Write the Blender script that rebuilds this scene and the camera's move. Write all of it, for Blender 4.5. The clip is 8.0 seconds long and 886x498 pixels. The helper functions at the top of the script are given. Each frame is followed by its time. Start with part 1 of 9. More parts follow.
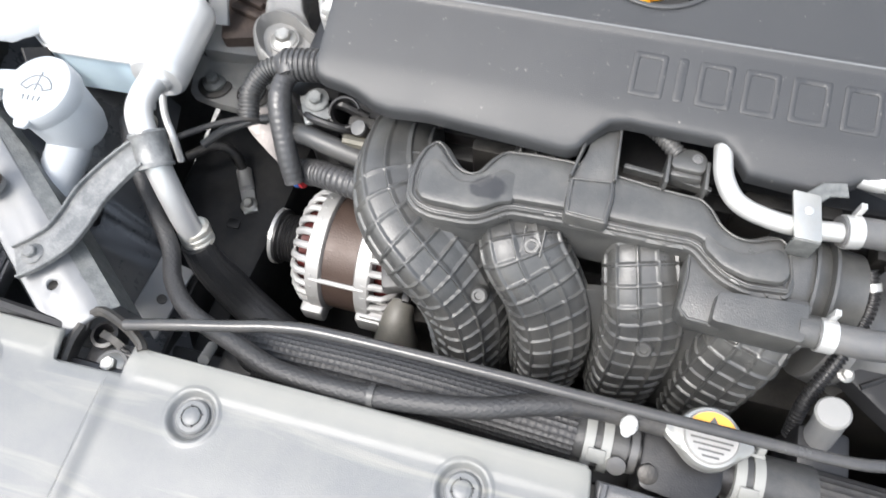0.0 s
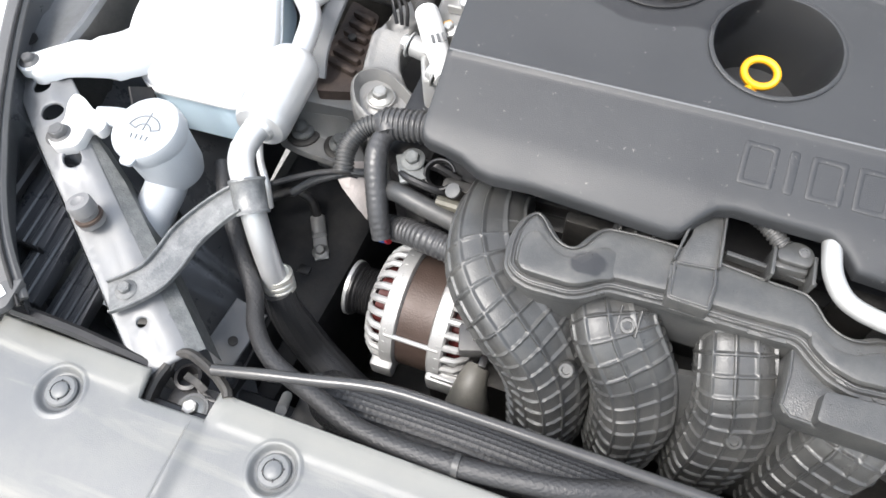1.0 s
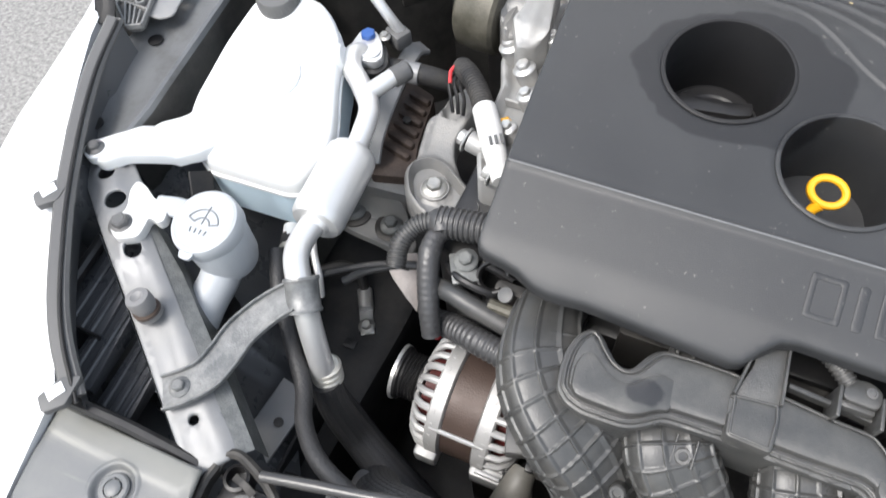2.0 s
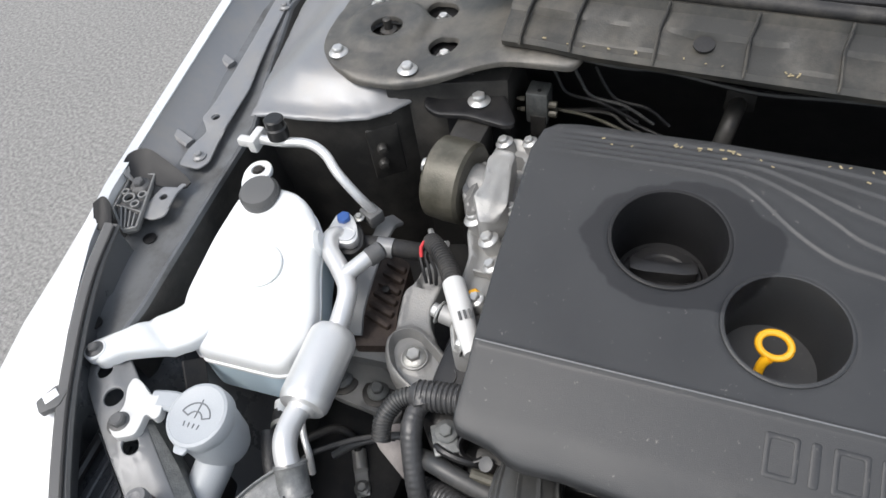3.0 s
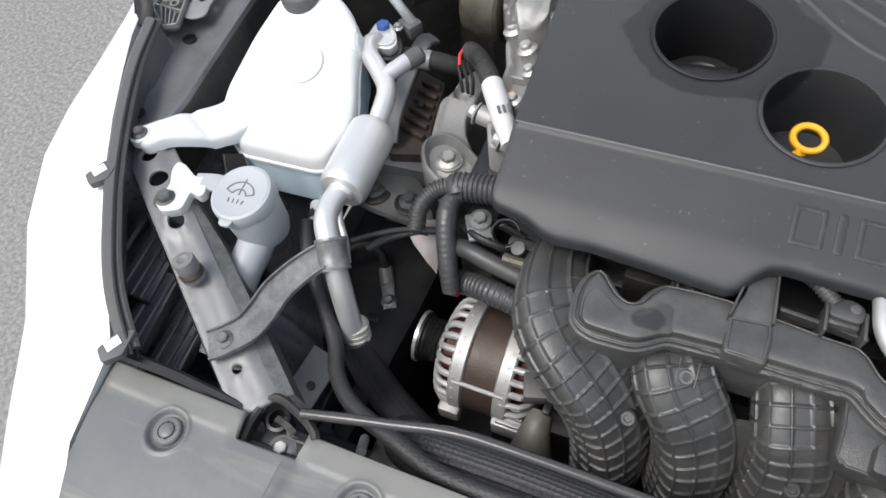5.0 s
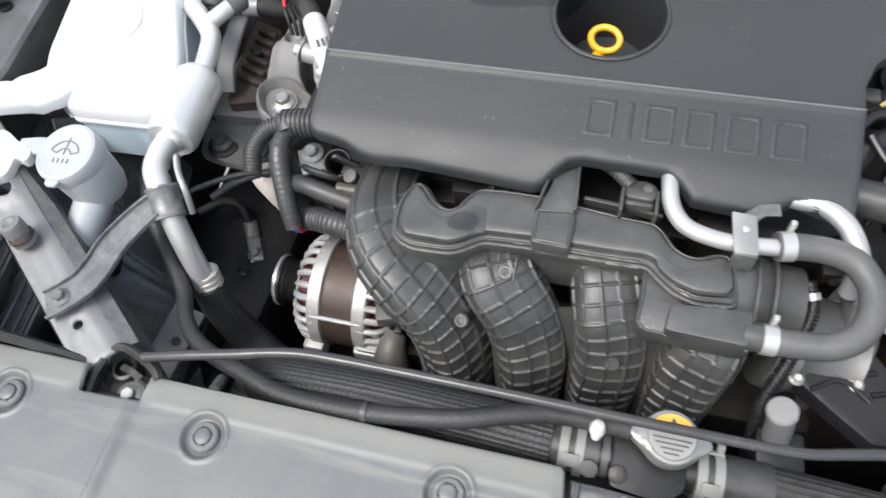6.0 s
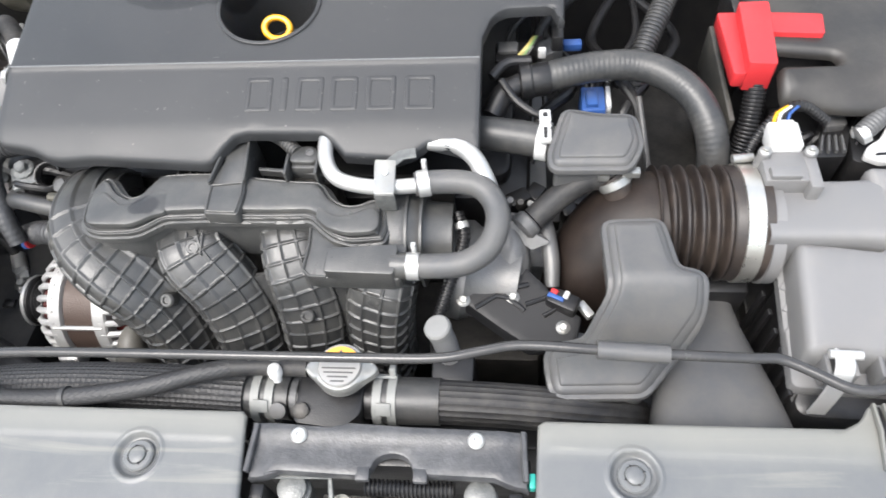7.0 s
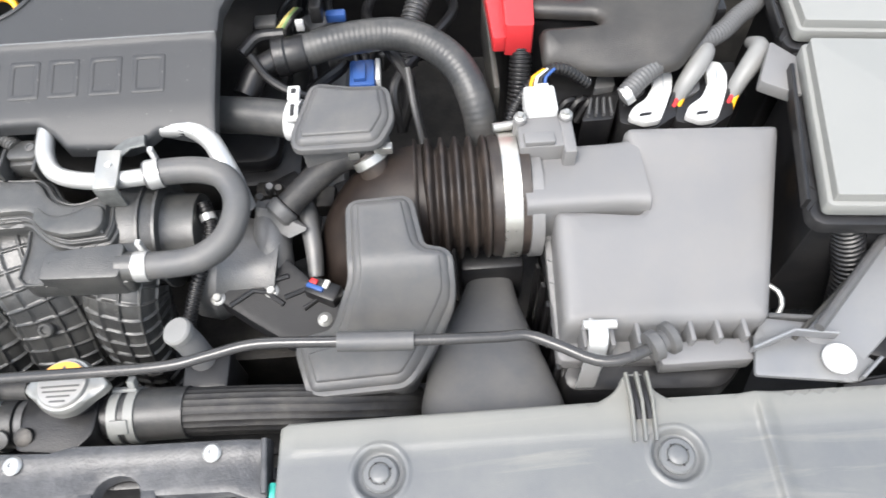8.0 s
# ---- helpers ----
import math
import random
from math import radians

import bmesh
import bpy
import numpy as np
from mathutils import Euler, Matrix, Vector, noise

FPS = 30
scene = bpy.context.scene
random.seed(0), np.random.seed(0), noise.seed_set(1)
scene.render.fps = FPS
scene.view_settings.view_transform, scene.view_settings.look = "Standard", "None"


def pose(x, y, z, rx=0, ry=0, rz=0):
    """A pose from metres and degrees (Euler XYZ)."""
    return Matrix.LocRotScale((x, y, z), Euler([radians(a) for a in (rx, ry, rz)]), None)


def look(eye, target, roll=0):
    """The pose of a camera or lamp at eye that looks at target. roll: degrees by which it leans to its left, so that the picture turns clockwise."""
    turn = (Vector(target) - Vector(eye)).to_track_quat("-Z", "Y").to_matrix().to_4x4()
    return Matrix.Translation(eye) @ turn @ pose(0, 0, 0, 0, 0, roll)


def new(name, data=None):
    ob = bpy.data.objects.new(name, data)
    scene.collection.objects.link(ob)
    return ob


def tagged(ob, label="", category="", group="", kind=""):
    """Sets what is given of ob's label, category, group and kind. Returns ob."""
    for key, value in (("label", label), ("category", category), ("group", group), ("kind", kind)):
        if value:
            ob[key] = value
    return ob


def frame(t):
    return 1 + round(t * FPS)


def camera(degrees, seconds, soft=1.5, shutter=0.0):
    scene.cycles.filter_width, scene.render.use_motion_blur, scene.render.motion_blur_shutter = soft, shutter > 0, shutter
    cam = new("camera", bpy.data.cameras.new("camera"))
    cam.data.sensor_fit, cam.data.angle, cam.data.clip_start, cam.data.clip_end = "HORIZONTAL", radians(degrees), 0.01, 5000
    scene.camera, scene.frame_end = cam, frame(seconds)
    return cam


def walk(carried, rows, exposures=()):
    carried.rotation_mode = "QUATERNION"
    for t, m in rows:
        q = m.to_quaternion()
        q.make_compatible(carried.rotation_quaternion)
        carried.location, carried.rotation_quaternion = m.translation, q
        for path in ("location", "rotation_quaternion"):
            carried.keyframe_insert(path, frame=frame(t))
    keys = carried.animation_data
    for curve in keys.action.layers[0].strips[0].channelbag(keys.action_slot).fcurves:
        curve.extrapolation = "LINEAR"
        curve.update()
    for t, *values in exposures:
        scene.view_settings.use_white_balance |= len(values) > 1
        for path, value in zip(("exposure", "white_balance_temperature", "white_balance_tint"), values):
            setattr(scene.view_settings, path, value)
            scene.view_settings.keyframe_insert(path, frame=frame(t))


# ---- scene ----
cam = camera(65.0, 8.0, shutter=0.2)
PATH = [
    (0, (-0.183, -0.056, 1.314), (-0.507, 0.765, -0.481), -7.0),
    (0.2, (-0.204, -0.068, 1.321), (-0.55, 0.852, -0.417), -5.0),
    (0.5, (-0.239, -0.069, 1.32), (-0.576, 0.897, -0.398), -1.2),
    (0.8, (-0.244, -0.07, 1.316), (-0.638, 0.888, -0.394), -3.3),
    (1, (-0.246, -0.059, 1.324), (-0.659, 0.856, -0.406), -4.7),
    (1.5, (-0.27, -0.042, 1.33), (-0.728, 0.863, -0.393), -5.2),
    (1.8, (-0.281, -0.032, 1.342), (-0.787, 0.908, -0.349), -5.6),
    (2, (-0.287, 0.005, 1.365), (-0.802, 0.911, -0.342), -7.2),
    (2.2, (-0.28, 0.03, 1.388), (-0.828, 0.975, -0.288), -10.6),
    (3.3, (-0.262, 0.049, 1.447), (-0.871, 1.213, -0.061), -10.2),
    (3.5, (-0.271, 0.031, 1.436), (-0.869, 1.2, -0.072), -8.8),
    (4, (-0.29, -0.024, 1.402), (-0.86, 1.029, -0.2), -7.2),
    (4.2, (-0.294, -0.037, 1.403), (-0.883, 0.978, -0.217), -7.6),
    (5.3, (-0.237, -0.085, 1.367), (-0.776, 0.88, -0.3), -11.7),
    (5.5, (-0.219, -0.082, 1.362), (-0.703, 0.896, -0.314), -12.0),
    (5.8, (-0.167, -0.087, 1.361), (-0.583, 0.873, -0.344), -11.2),
    (6, (-0.141, -0.101, 1.358), (-0.531, 0.86, -0.352), -9.6),
    (6.2, (-0.071, -0.126, 1.369), (-0.504, 0.945, -0.264), -9.5),
    (6.3, (-0.054, -0.142, 1.369), (-0.44, 0.958, -0.255), -8.8),
    (6.5, (-0.016, -0.145, 1.364), (-0.382, 0.917, -0.291), -10.2),
    (6.7, (0.041, -0.151, 1.364), (-0.237, 0.923, -0.3), -8.4),
    (7, (0.102, -0.151, 1.352), (-0.096, 0.917, -0.328), -8.5),
    (7.2, (0.136, -0.15, 1.349), (-0.03, 0.901, -0.344), -8.4),
    (7.5, (0.174, -0.14, 1.332), (0.073, 0.897, -0.375), -7.4),
    (7.7, (0.209, -0.132, 1.315), (0.155, 0.917, -0.387), -6.6),
    (8, (0.255, -0.127, 1.303), (0.261, 0.911, -0.407), -3.5),
]
EXPOSURE = [(t, stops, 6440, 10) for t, stops in ((0.0, 1.58), (0.5, 1.6), (1.0, 1.52), (1.5, 1.4), (2.0, 1.12), (2.2, 0.86), (3.3, 0.57), (4.2, 0.57), (5.3, 0.57), (5.7, 0.72), (6.0, 0.95), (6.5, 1.32), (7.0, 1.39), (7.5, 1.45), (8.0, 1.4))]
walk(cam, [(t, look(eye, target, roll)) for t, eye, target, roll in PATH], EXPOSURE)

# ---- light ----
world = bpy.data.worlds.new("overcast_sky")
scene.world = world
world.use_nodes = True
wn, wl = world.node_tree.nodes, world.node_tree.links
wn.clear()
sky = wn.new("ShaderNodeTexSky")
sky.sky_type, sky.sun_disc = "NISHITA", False
sky.sun_elevation, sky.sun_rotation = radians(62), radians(218)
sky.air_density, sky.dust_density = 1.6, 4.0
soft = wn.new("ShaderNodeHueSaturation")
soft.inputs["Saturation"].default_value = 0.58
back = wn.new("ShaderNodeBackground")
back.inputs["Strength"].default_value = 0.15
wout = wn.new("ShaderNodeOutputWorld")
wl.new(sky.outputs[0], soft.inputs["Color"])
wl.new(soft.outputs[0], back.inputs["Color"])
wl.new(back.outputs[0], wout.inputs["Surface"])
sun_data = bpy.data.lights.new("sun", "SUN")
sun_data.energy, sun_data.angle, sun_data.color = 1.3, radians(25), (1.0, 0.985, 0.965)
sun = new("sun", sun_data)
sun.matrix_world = look((-0.95, -0.98, 3.5), (0, 0.2, 0.7))


# ---- materials ----
def mat(name, col, rough=0.5, metal=0.0, var=0.2, scale=25.0, bump=0.15, bscale=500.0, dust=None, coat=0.0, spec=0.5, trans=0.0):
    """Base colour that drifts at two scales, fine relief, and an uneven film of dust (colour, amount, scale)."""
    m = bpy.data.materials.new(name)
    m.use_nodes = True
    n, l = m.node_tree.nodes, m.node_tree.links
    b = n["Principled BSDF"]
    tc = n.new("ShaderNodeTexCoord")
    big = n.new("ShaderNodeTexNoise")
    big.inputs["Scale"].default_value, big.inputs["Detail"].default_value, big.inputs["Roughness"].default_value = scale, 6.0, 0.65
    fine = n.new("ShaderNodeTexNoise")
    fine.inputs["Scale"].default_value, fine.inputs["Detail"].default_value = bscale, 3.0
    l.new(tc.outputs["Object"], big.inputs["Vector"])
    l.new(tc.outputs["Object"], fine.inputs["Vector"])
    mix = n.new("ShaderNodeMix")
    mix.data_type = "RGBA"
    mix.inputs["A"].default_value = (*[c * (1 - var) for c in col], 1)
    mix.inputs["B"].default_value = (*[min(1.0, c * (1 + var)) for c in col], 1)
    l.new(big.outputs["Fac"], mix.inputs["Factor"])
    colour = mix.outputs["Result"]
    rr = n.new("ShaderNodeMapRange")
    rr.inputs["From Min"].default_value, rr.inputs["From Max"].default_value = 0.3, 0.7
    rr.inputs["To Min"].default_value, rr.inputs["To Max"].default_value = max(0.03, rough - 0.08), min(1.0, rough + 0.08)
    l.new(big.outputs["Fac"], rr.inputs["Value"])
    if dust:
        dcol, amount, dscale = dust[:3]
        dn = n.new("ShaderNodeTexNoise")
        dn.inputs["Scale"].default_value, dn.inputs["Detail"].default_value, dn.inputs["Roughness"].default_value = dscale, 9.0, 0.72
        l.new(tc.outputs["Object"], dn.inputs["Vector"])
        dr = n.new("ShaderNodeMapRange")
        dr.inputs["From Min"].default_value, dr.inputs["From Max"].default_value = dust[3] if len(dust) > 3 else 0.42, 0.75
        dr.inputs["To Min"].default_value, dr.inputs["To Max"].default_value = 0.0, amount
        l.new(dn.outputs["Fac"], dr.inputs["Value"])
        dm = n.new("ShaderNodeMix")
        dm.data_type = "RGBA"
        dm.inputs["B"].default_value = (*dcol, 1)
        l.new(dr.outputs["Result"], dm.inputs["Factor"])
        l.new(colour, dm.inputs["A"])
        colour = dm.outputs["Result"]
    l.new(colour, b.inputs["Base Color"])
    l.new(rr.outputs["Result"], b.inputs["Roughness"])
    b.inputs["Metallic"].default_value = metal
    b.inputs["Specular IOR Level"].default_value = spec
    b.inputs["Coat Weight"].default_value = coat
    b.inputs["Coat Roughness"].default_value = 0.08
    if trans:
        b.inputs["Subsurface Weight"].default_value = trans
        b.inputs["Subsurface Radius"].default_value = (0.02, 0.02, 0.025)
    if bump:
        bp = n.new("ShaderNodeBump")
        bp.inputs["Strength"].default_value, bp.inputs["Distance"].default_value = bump, 0.001
        l.new(fine.outputs["Fac"], bp.inputs["Height"])
        l.new(bp.outputs["Normal"], b.inputs["Normal"])
    return m


DUST = (0.22, 0.2, 0.17)
M_COVER = mat("engine_cover_plastic", (0.0275, 0.0285, 0.0302), 0.4, var=0.36, scale=7, bump=0.3, bscale=1400, dust=((0.4, 0.38, 0.34), 0.55, 130, 0.64))
# also the oil well's wall, where shade is put into the colour
M_WELL = mat("matt_black_and_well_shade", (0.014, 0.014, 0.015), 0.5, var=0.3, scale=20, bump=0.2, bscale=900, spec=0.3)
M_PLENUM = mat("manifold_plastic", (0.046, 0.0465, 0.046), 0.33, var=0.25, scale=20, bump=0.35, bscale=900, dust=((0.23, 0.22, 0.195), 0.2, 28), spec=0.65)
M_BLACK = mat("black_plastic", (0.010, 0.010, 0.011), 0.38, var=0.3, scale=30, bump=0.2, bscale=700, dust=(DUST, 0.06, 45))
M_GREY = mat("grey_plastic", (0.075, 0.076, 0.078), 0.42, var=0.1, scale=15, bump=0.3, bscale=1500, dust=(DUST, 0.25, 20))
M_PANEL = mat("panel_plastic", (0.113, 0.118, 0.122), 0.36, var=0.06, scale=7, bump=0.2, bscale=1300, dust=((0.3, 0.29, 0.24), 0.16, 12))
M_BOX = mat("air_box_plastic", (0.158, 0.157, 0.158), 0.45, var=0.08, scale=12, bump=0.3, bscale=1500, dust=(DUST, 0.2, 15))
M_LIGHTBOX = mat("fuse_box_plastic", (0.215, 0.218, 0.208), 0.5, var=0.06, scale=10, bump=0.2, bscale=1200)
M_RUBBER = mat("rubber", (0.016, 0.016, 0.017), 0.6, var=0.25, scale=40, bump=0.3, bscale=600, dust=(DUST, 0.22, 35))
M_HOSE = mat("hose_rubber", (0.036, 0.037, 0.038), 0.42, var=0.2, scale=30, bump=0.2, bscale=700, dust=(DUST, 0.2, 30))
M_DUCT = mat("brown_duct_rubber", (0.019, 0.0145, 0.013), 0.5, var=0.2, scale=25, bump=0.2, bscale=700, dust=((0.16, 0.12, 0.09), 0.3, 25))
M_ALU = mat("cast_aluminium", (0.32, 0.32, 0.315), 0.5, 0.4, var=0.18, scale=45, bump=0.5, bscale=700, dust=((0.3, 0.28, 0.25), 0.45, 40))
M_DULLALU = mat("dirty_cast_foot", (0.2, 0.2, 0.197), 0.5, 0.3, var=0.25, scale=40, bump=0.4, bscale=500, dust=((0.24, 0.22, 0.19), 0.4, 35))
M_PIPE = mat("aluminium_pipe", (0.64, 0.64, 0.635), 0.36, 0.6, var=0.08, scale=30, bump=0.15, bscale=500)
M_BRKT = mat("dull_zinc_plate", (0.12, 0.125, 0.122), 0.42, 0.4, var=0.3, scale=70, bump=0.4, bscale=500, dust=((0.3, 0.3, 0.29), 0.5, 90))
M_ZINCDUST = mat("dusty_zinc_strap", (0.13, 0.134, 0.135), 0.42, 0.3, var=0.3, scale=60, bump=0.4, bscale=500, dust=((0.36, 0.36, 0.35), 0.5, 90))
M_KNOB = mat("mid_grey_knob", (0.2, 0.2, 0.195), 0.45, var=0.1, scale=60, bump=0.1)
M_TOWER = mat("dusty_silver_pressing", (0.06, 0.059, 0.056), 0.42, 0.15, var=0.35, scale=14, bump=0.4, bscale=500, dust=((0.2, 0.18, 0.15), 0.65, 12))
M_ROD = mat("black_rod_paint", (0.036, 0.036, 0.037), 0.22, 0.0, var=0.2, scale=30, bump=0.1, dust=(DUST, 0.1, 40))
M_BATT = mat("dusty_battery_cover", (0.027, 0.0255, 0.024), 0.42, var=0.15, scale=8, bump=0.3, bscale=900, dust=(DUST, 0.15, 12))
M_STEEL = mat("galvanised_steel", (0.4, 0.4, 0.385), 0.36, 0.75, var=0.15, scale=60, bump=0.3, bscale=800, dust=((0.26, 0.24, 0.2), 0.4, 60))
M_ZINC = mat("bright_zinc", (0.5, 0.5, 0.49), 0.34, 0.6, var=0.08, scale=50, bump=0.1)
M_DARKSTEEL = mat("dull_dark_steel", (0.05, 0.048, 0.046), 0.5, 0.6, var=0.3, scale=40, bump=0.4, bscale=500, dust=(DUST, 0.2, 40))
M_STATOR = mat("brown_stator_iron", (0.062, 0.042, 0.034), 0.5, 0.2, var=0.25, scale=60, bump=0.4, bscale=500)
M_ALT = mat("bright_alternator_casting", (0.43, 0.43, 0.425), 0.46, 0.4, var=0.12, scale=50, bump=0.35, bscale=700, dust=((0.35, 0.33, 0.3), 0.3, 50))
M_COPPER = mat("red_copper_winding", (0.06, 0.008, 0.007), 0.5, 0.0, var=0.9, scale=160, spec=0.25)
M_PRIMER = mat("silver_body_paint", (0.215, 0.22, 0.23), 0.4, 0.2, var=0.08, scale=12, bump=0.1, bscale=900, dust=((0.3, 0.27, 0.22), 0.4, 12))
M_RAIL = mat("dirty_silver_rail", (0.15, 0.155, 0.16), 0.38, 0.2, var=0.3, scale=9, bump=0.15, bscale=700, dust=((0.05, 0.045, 0.038), 0.8, 16, 0.48))
M_PAINT = mat("pale_silver_paint", (0.78, 0.79, 0.8), 0.25, 0.1, var=0.03, scale=6, bump=0.03, coat=0.6)
M_APRON = mat("dusty_grey_metal", (0.032, 0.032, 0.03), 0.5, 0.1, var=0.3, scale=16, bump=0.3, bscale=400, dust=((0.15, 0.135, 0.11), 0.6, 9, 0.45))
M_TANKLOW = mat("pale_blue_milky_plastic", (0.5, 0.62, 0.7), 0.4, var=0.05, scale=12, bump=0.1, trans=0.1)
M_TANK = mat("milky_white_plastic", (0.7, 0.715, 0.715), 0.4, var=0.03, scale=12, bump=0.1, trans=0.15)
M_FILLER = mat("pale_grey_plastic", (0.36, 0.38, 0.4), 0.45, var=0.08, scale=20, bump=0.15)
M_CAPGREY = mat("dark_grey_cap", (0.09, 0.09, 0.09), 0.5, var=0.15, scale=40)
M_YELLOW = mat("yellow_plastic", (0.75, 0.38, 0.01), 0.4, var=0.1, scale=60, bump=0.1)
M_LABEL = mat("yellow_label", (0.85, 0.4, 0.06), 0.4, var=0.08, scale=80, bump=0.0)
M_RED = mat("red_plastic", (0.5, 0.03, 0.035), 0.42, var=0.14, scale=30, bump=0.15)
M_BLUE = mat("blue_plastic", (0.03, 0.085, 0.27), 0.4, var=0.1, scale=60, bump=0.1)
M_WHITE = mat("white_plastic", (0.55, 0.55, 0.54), 0.45, var=0.05, scale=50, bump=0.1)
M_OLIVE = mat("olive_coated_mount", (0.066, 0.062, 0.047), 0.42, 0.25, var=0.3, scale=30, bump=0.3, bscale=500, dust=(DUST, 0.4, 30))
M_BROWN = mat("rusty_brown_rubber", (0.046, 0.031, 0.024), 0.65, var=0.3, scale=60, bump=0.5, bscale=300, dust=((0.12, 0.09, 0.07), 0.5, 50))
M_CRIMP = mat("dull_silver_crimp", (0.58, 0.56, 0.5), 0.4, 0.5, var=0.2, scale=90)
M_GROUND = mat("asphalt", (0.13, 0.128, 0.124), 0.85, var=0.35, scale=2.2, bump=0.8, bscale=160, dust=((0.4, 0.39, 0.37), 0.85, 80, 0.37))
M_WORN = mat("worn_black_plastic", (0.043, 0.044, 0.047), 0.4, var=0.25, scale=22, bump=0.3, bscale=500, dust=((0.2, 0.2, 0.205), 0.3, 60))
M_FRAME = mat("black_frame_paint", (0.014, 0.0145, 0.016), 0.6, 0.0, var=0.3, scale=14, bump=0.2, bscale=400, dust=(DUST, 0.1, 20), spec=0.3)
M_STRAP = mat("dull_silver_paint", (0.17, 0.174, 0.18), 0.42, 0.12, var=0.12, scale=12, bump=0.1, bscale=900, dust=((0.25, 0.24, 0.21), 0.35, 14))
# duct rubber again, darkened: the elbow's shade is put into the colour
M_ELBOW = mat("grimy_shaded_duct_rubber", (0.014, 0.0098, 0.0082), 0.5, var=0.3, scale=25, bump=0.2, bscale=700, dust=((0.09, 0.065, 0.05), 0.3, 25), spec=0.35)
M_THROTTLE = mat("dull_throttle_casting", (0.15, 0.15, 0.15), 0.45, 0.5, var=0.3, scale=40, bump=0.4, bscale=600, dust=(DUST, 0.3, 30))
M_LAMP = mat("glossy_lamp_plastic", (0.055, 0.058, 0.063), 0.3, var=0.2, scale=20, bump=0.1, bscale=500, spec=0.7)
M_FOIL = mat("crumpled_foil", (0.26, 0.235, 0.22), 0.4, 0.3, var=0.35, scale=60, bump=0.7, bscale=200)
M_CLAMP = mat("bright_clamp_steel", (0.6, 0.585, 0.54), 0.3, 0.85, var=0.12, scale=60, bump=0.15)
M_STAMP = mat("grey_stamped_lines", (0.15, 0.16, 0.17), 0.5, var=0.1, scale=60, bump=0.1)
M_SCUFF = mat("scuffed_edge", (0.13, 0.135, 0.14), 0.45, var=0.3, scale=150, bump=0.2)
M_GLASS = mat("windscreen_dark_glass", (0.012, 0.016, 0.022), 0.08, var=0.1, bump=0.0, coat=0.5)
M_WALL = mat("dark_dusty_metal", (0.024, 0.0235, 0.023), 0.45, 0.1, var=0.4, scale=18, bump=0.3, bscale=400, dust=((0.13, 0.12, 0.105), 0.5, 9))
M_WEAVE = mat("woven_sleeve", (0.026, 0.026, 0.027), 0.48, var=0.3, scale=420, bump=0.6, bscale=600)
M_TAPE = mat("black_tape", (0.045, 0.045, 0.046), 0.36, var=0.3, scale=90, bump=0.6, bscale=260)


def stain(material, centre, squeeze, ragged, reach, colour):
    """An oily dark patch with a ragged edge of its own."""
    n, l = material.node_tree.nodes, material.node_tree.links
    b = n["Principled BSDF"]
    geo = n.new("ShaderNodeNewGeometry")
    nz = n.new("ShaderNodeTexNoise")
    nz.inputs["Scale"].default_value, nz.inputs["Detail"].default_value = 0.6 / ragged, 3.0
    l.new(geo.outputs["Position"], nz.inputs["Vector"])
    squash = n.new("ShaderNodeVectorMath")
    squash.operation = "MULTIPLY"
    squash.inputs[1].default_value = squeeze
    l.new(geo.outputs["Position"], squash.inputs[0])
    dist = n.new("ShaderNodeVectorMath")
    dist.operation = "DISTANCE"
    dist.inputs[1].default_value = Vector(centre) * Vector(squeeze)
    l.new(squash.outputs[0], dist.inputs[0])
    add = n.new("ShaderNodeMath")
    add.operation = "MULTIPLY_ADD"
    add.inputs[1].default_value = ragged
    l.new(nz.outputs["Fac"], add.inputs[0])
    l.new(dist.outputs["Value"], add.inputs[2])
    mr = n.new("ShaderNodeMapRange")
    mr.inputs["From Min"].default_value, mr.inputs["From Max"].default_value = reach, reach + 0.0025
    mr.inputs["To Min"].default_value, mr.inputs["To Max"].default_value = 1.0, 0.0
    l.new(add.outputs[0], mr.inputs["Value"])
    mx = n.new("ShaderNodeMix")
    mx.data_type = "RGBA"
    mx.inputs["B"].default_value = (*colour, 1)
    old = b.inputs["Base Color"].links[0].from_socket
    l.new(old, mx.inputs["A"])
    l.new(mr.outputs["Result"], mx.inputs["Factor"])
    l.new(mx.outputs["Result"], b.inputs["Base Color"])


stain(M_COVER, (-0.254, 0.51, 0.905), (0.78, 1.0, 1.0), 0.036, 0.0905, (0.009, 0.0095, 0.011))
stain(M_PLENUM, (-0.249, 0.2215, 0.841), (0.8, 1.1, 1.0), 0.014, 0.0175, (0.02, 0.02, 0.021))


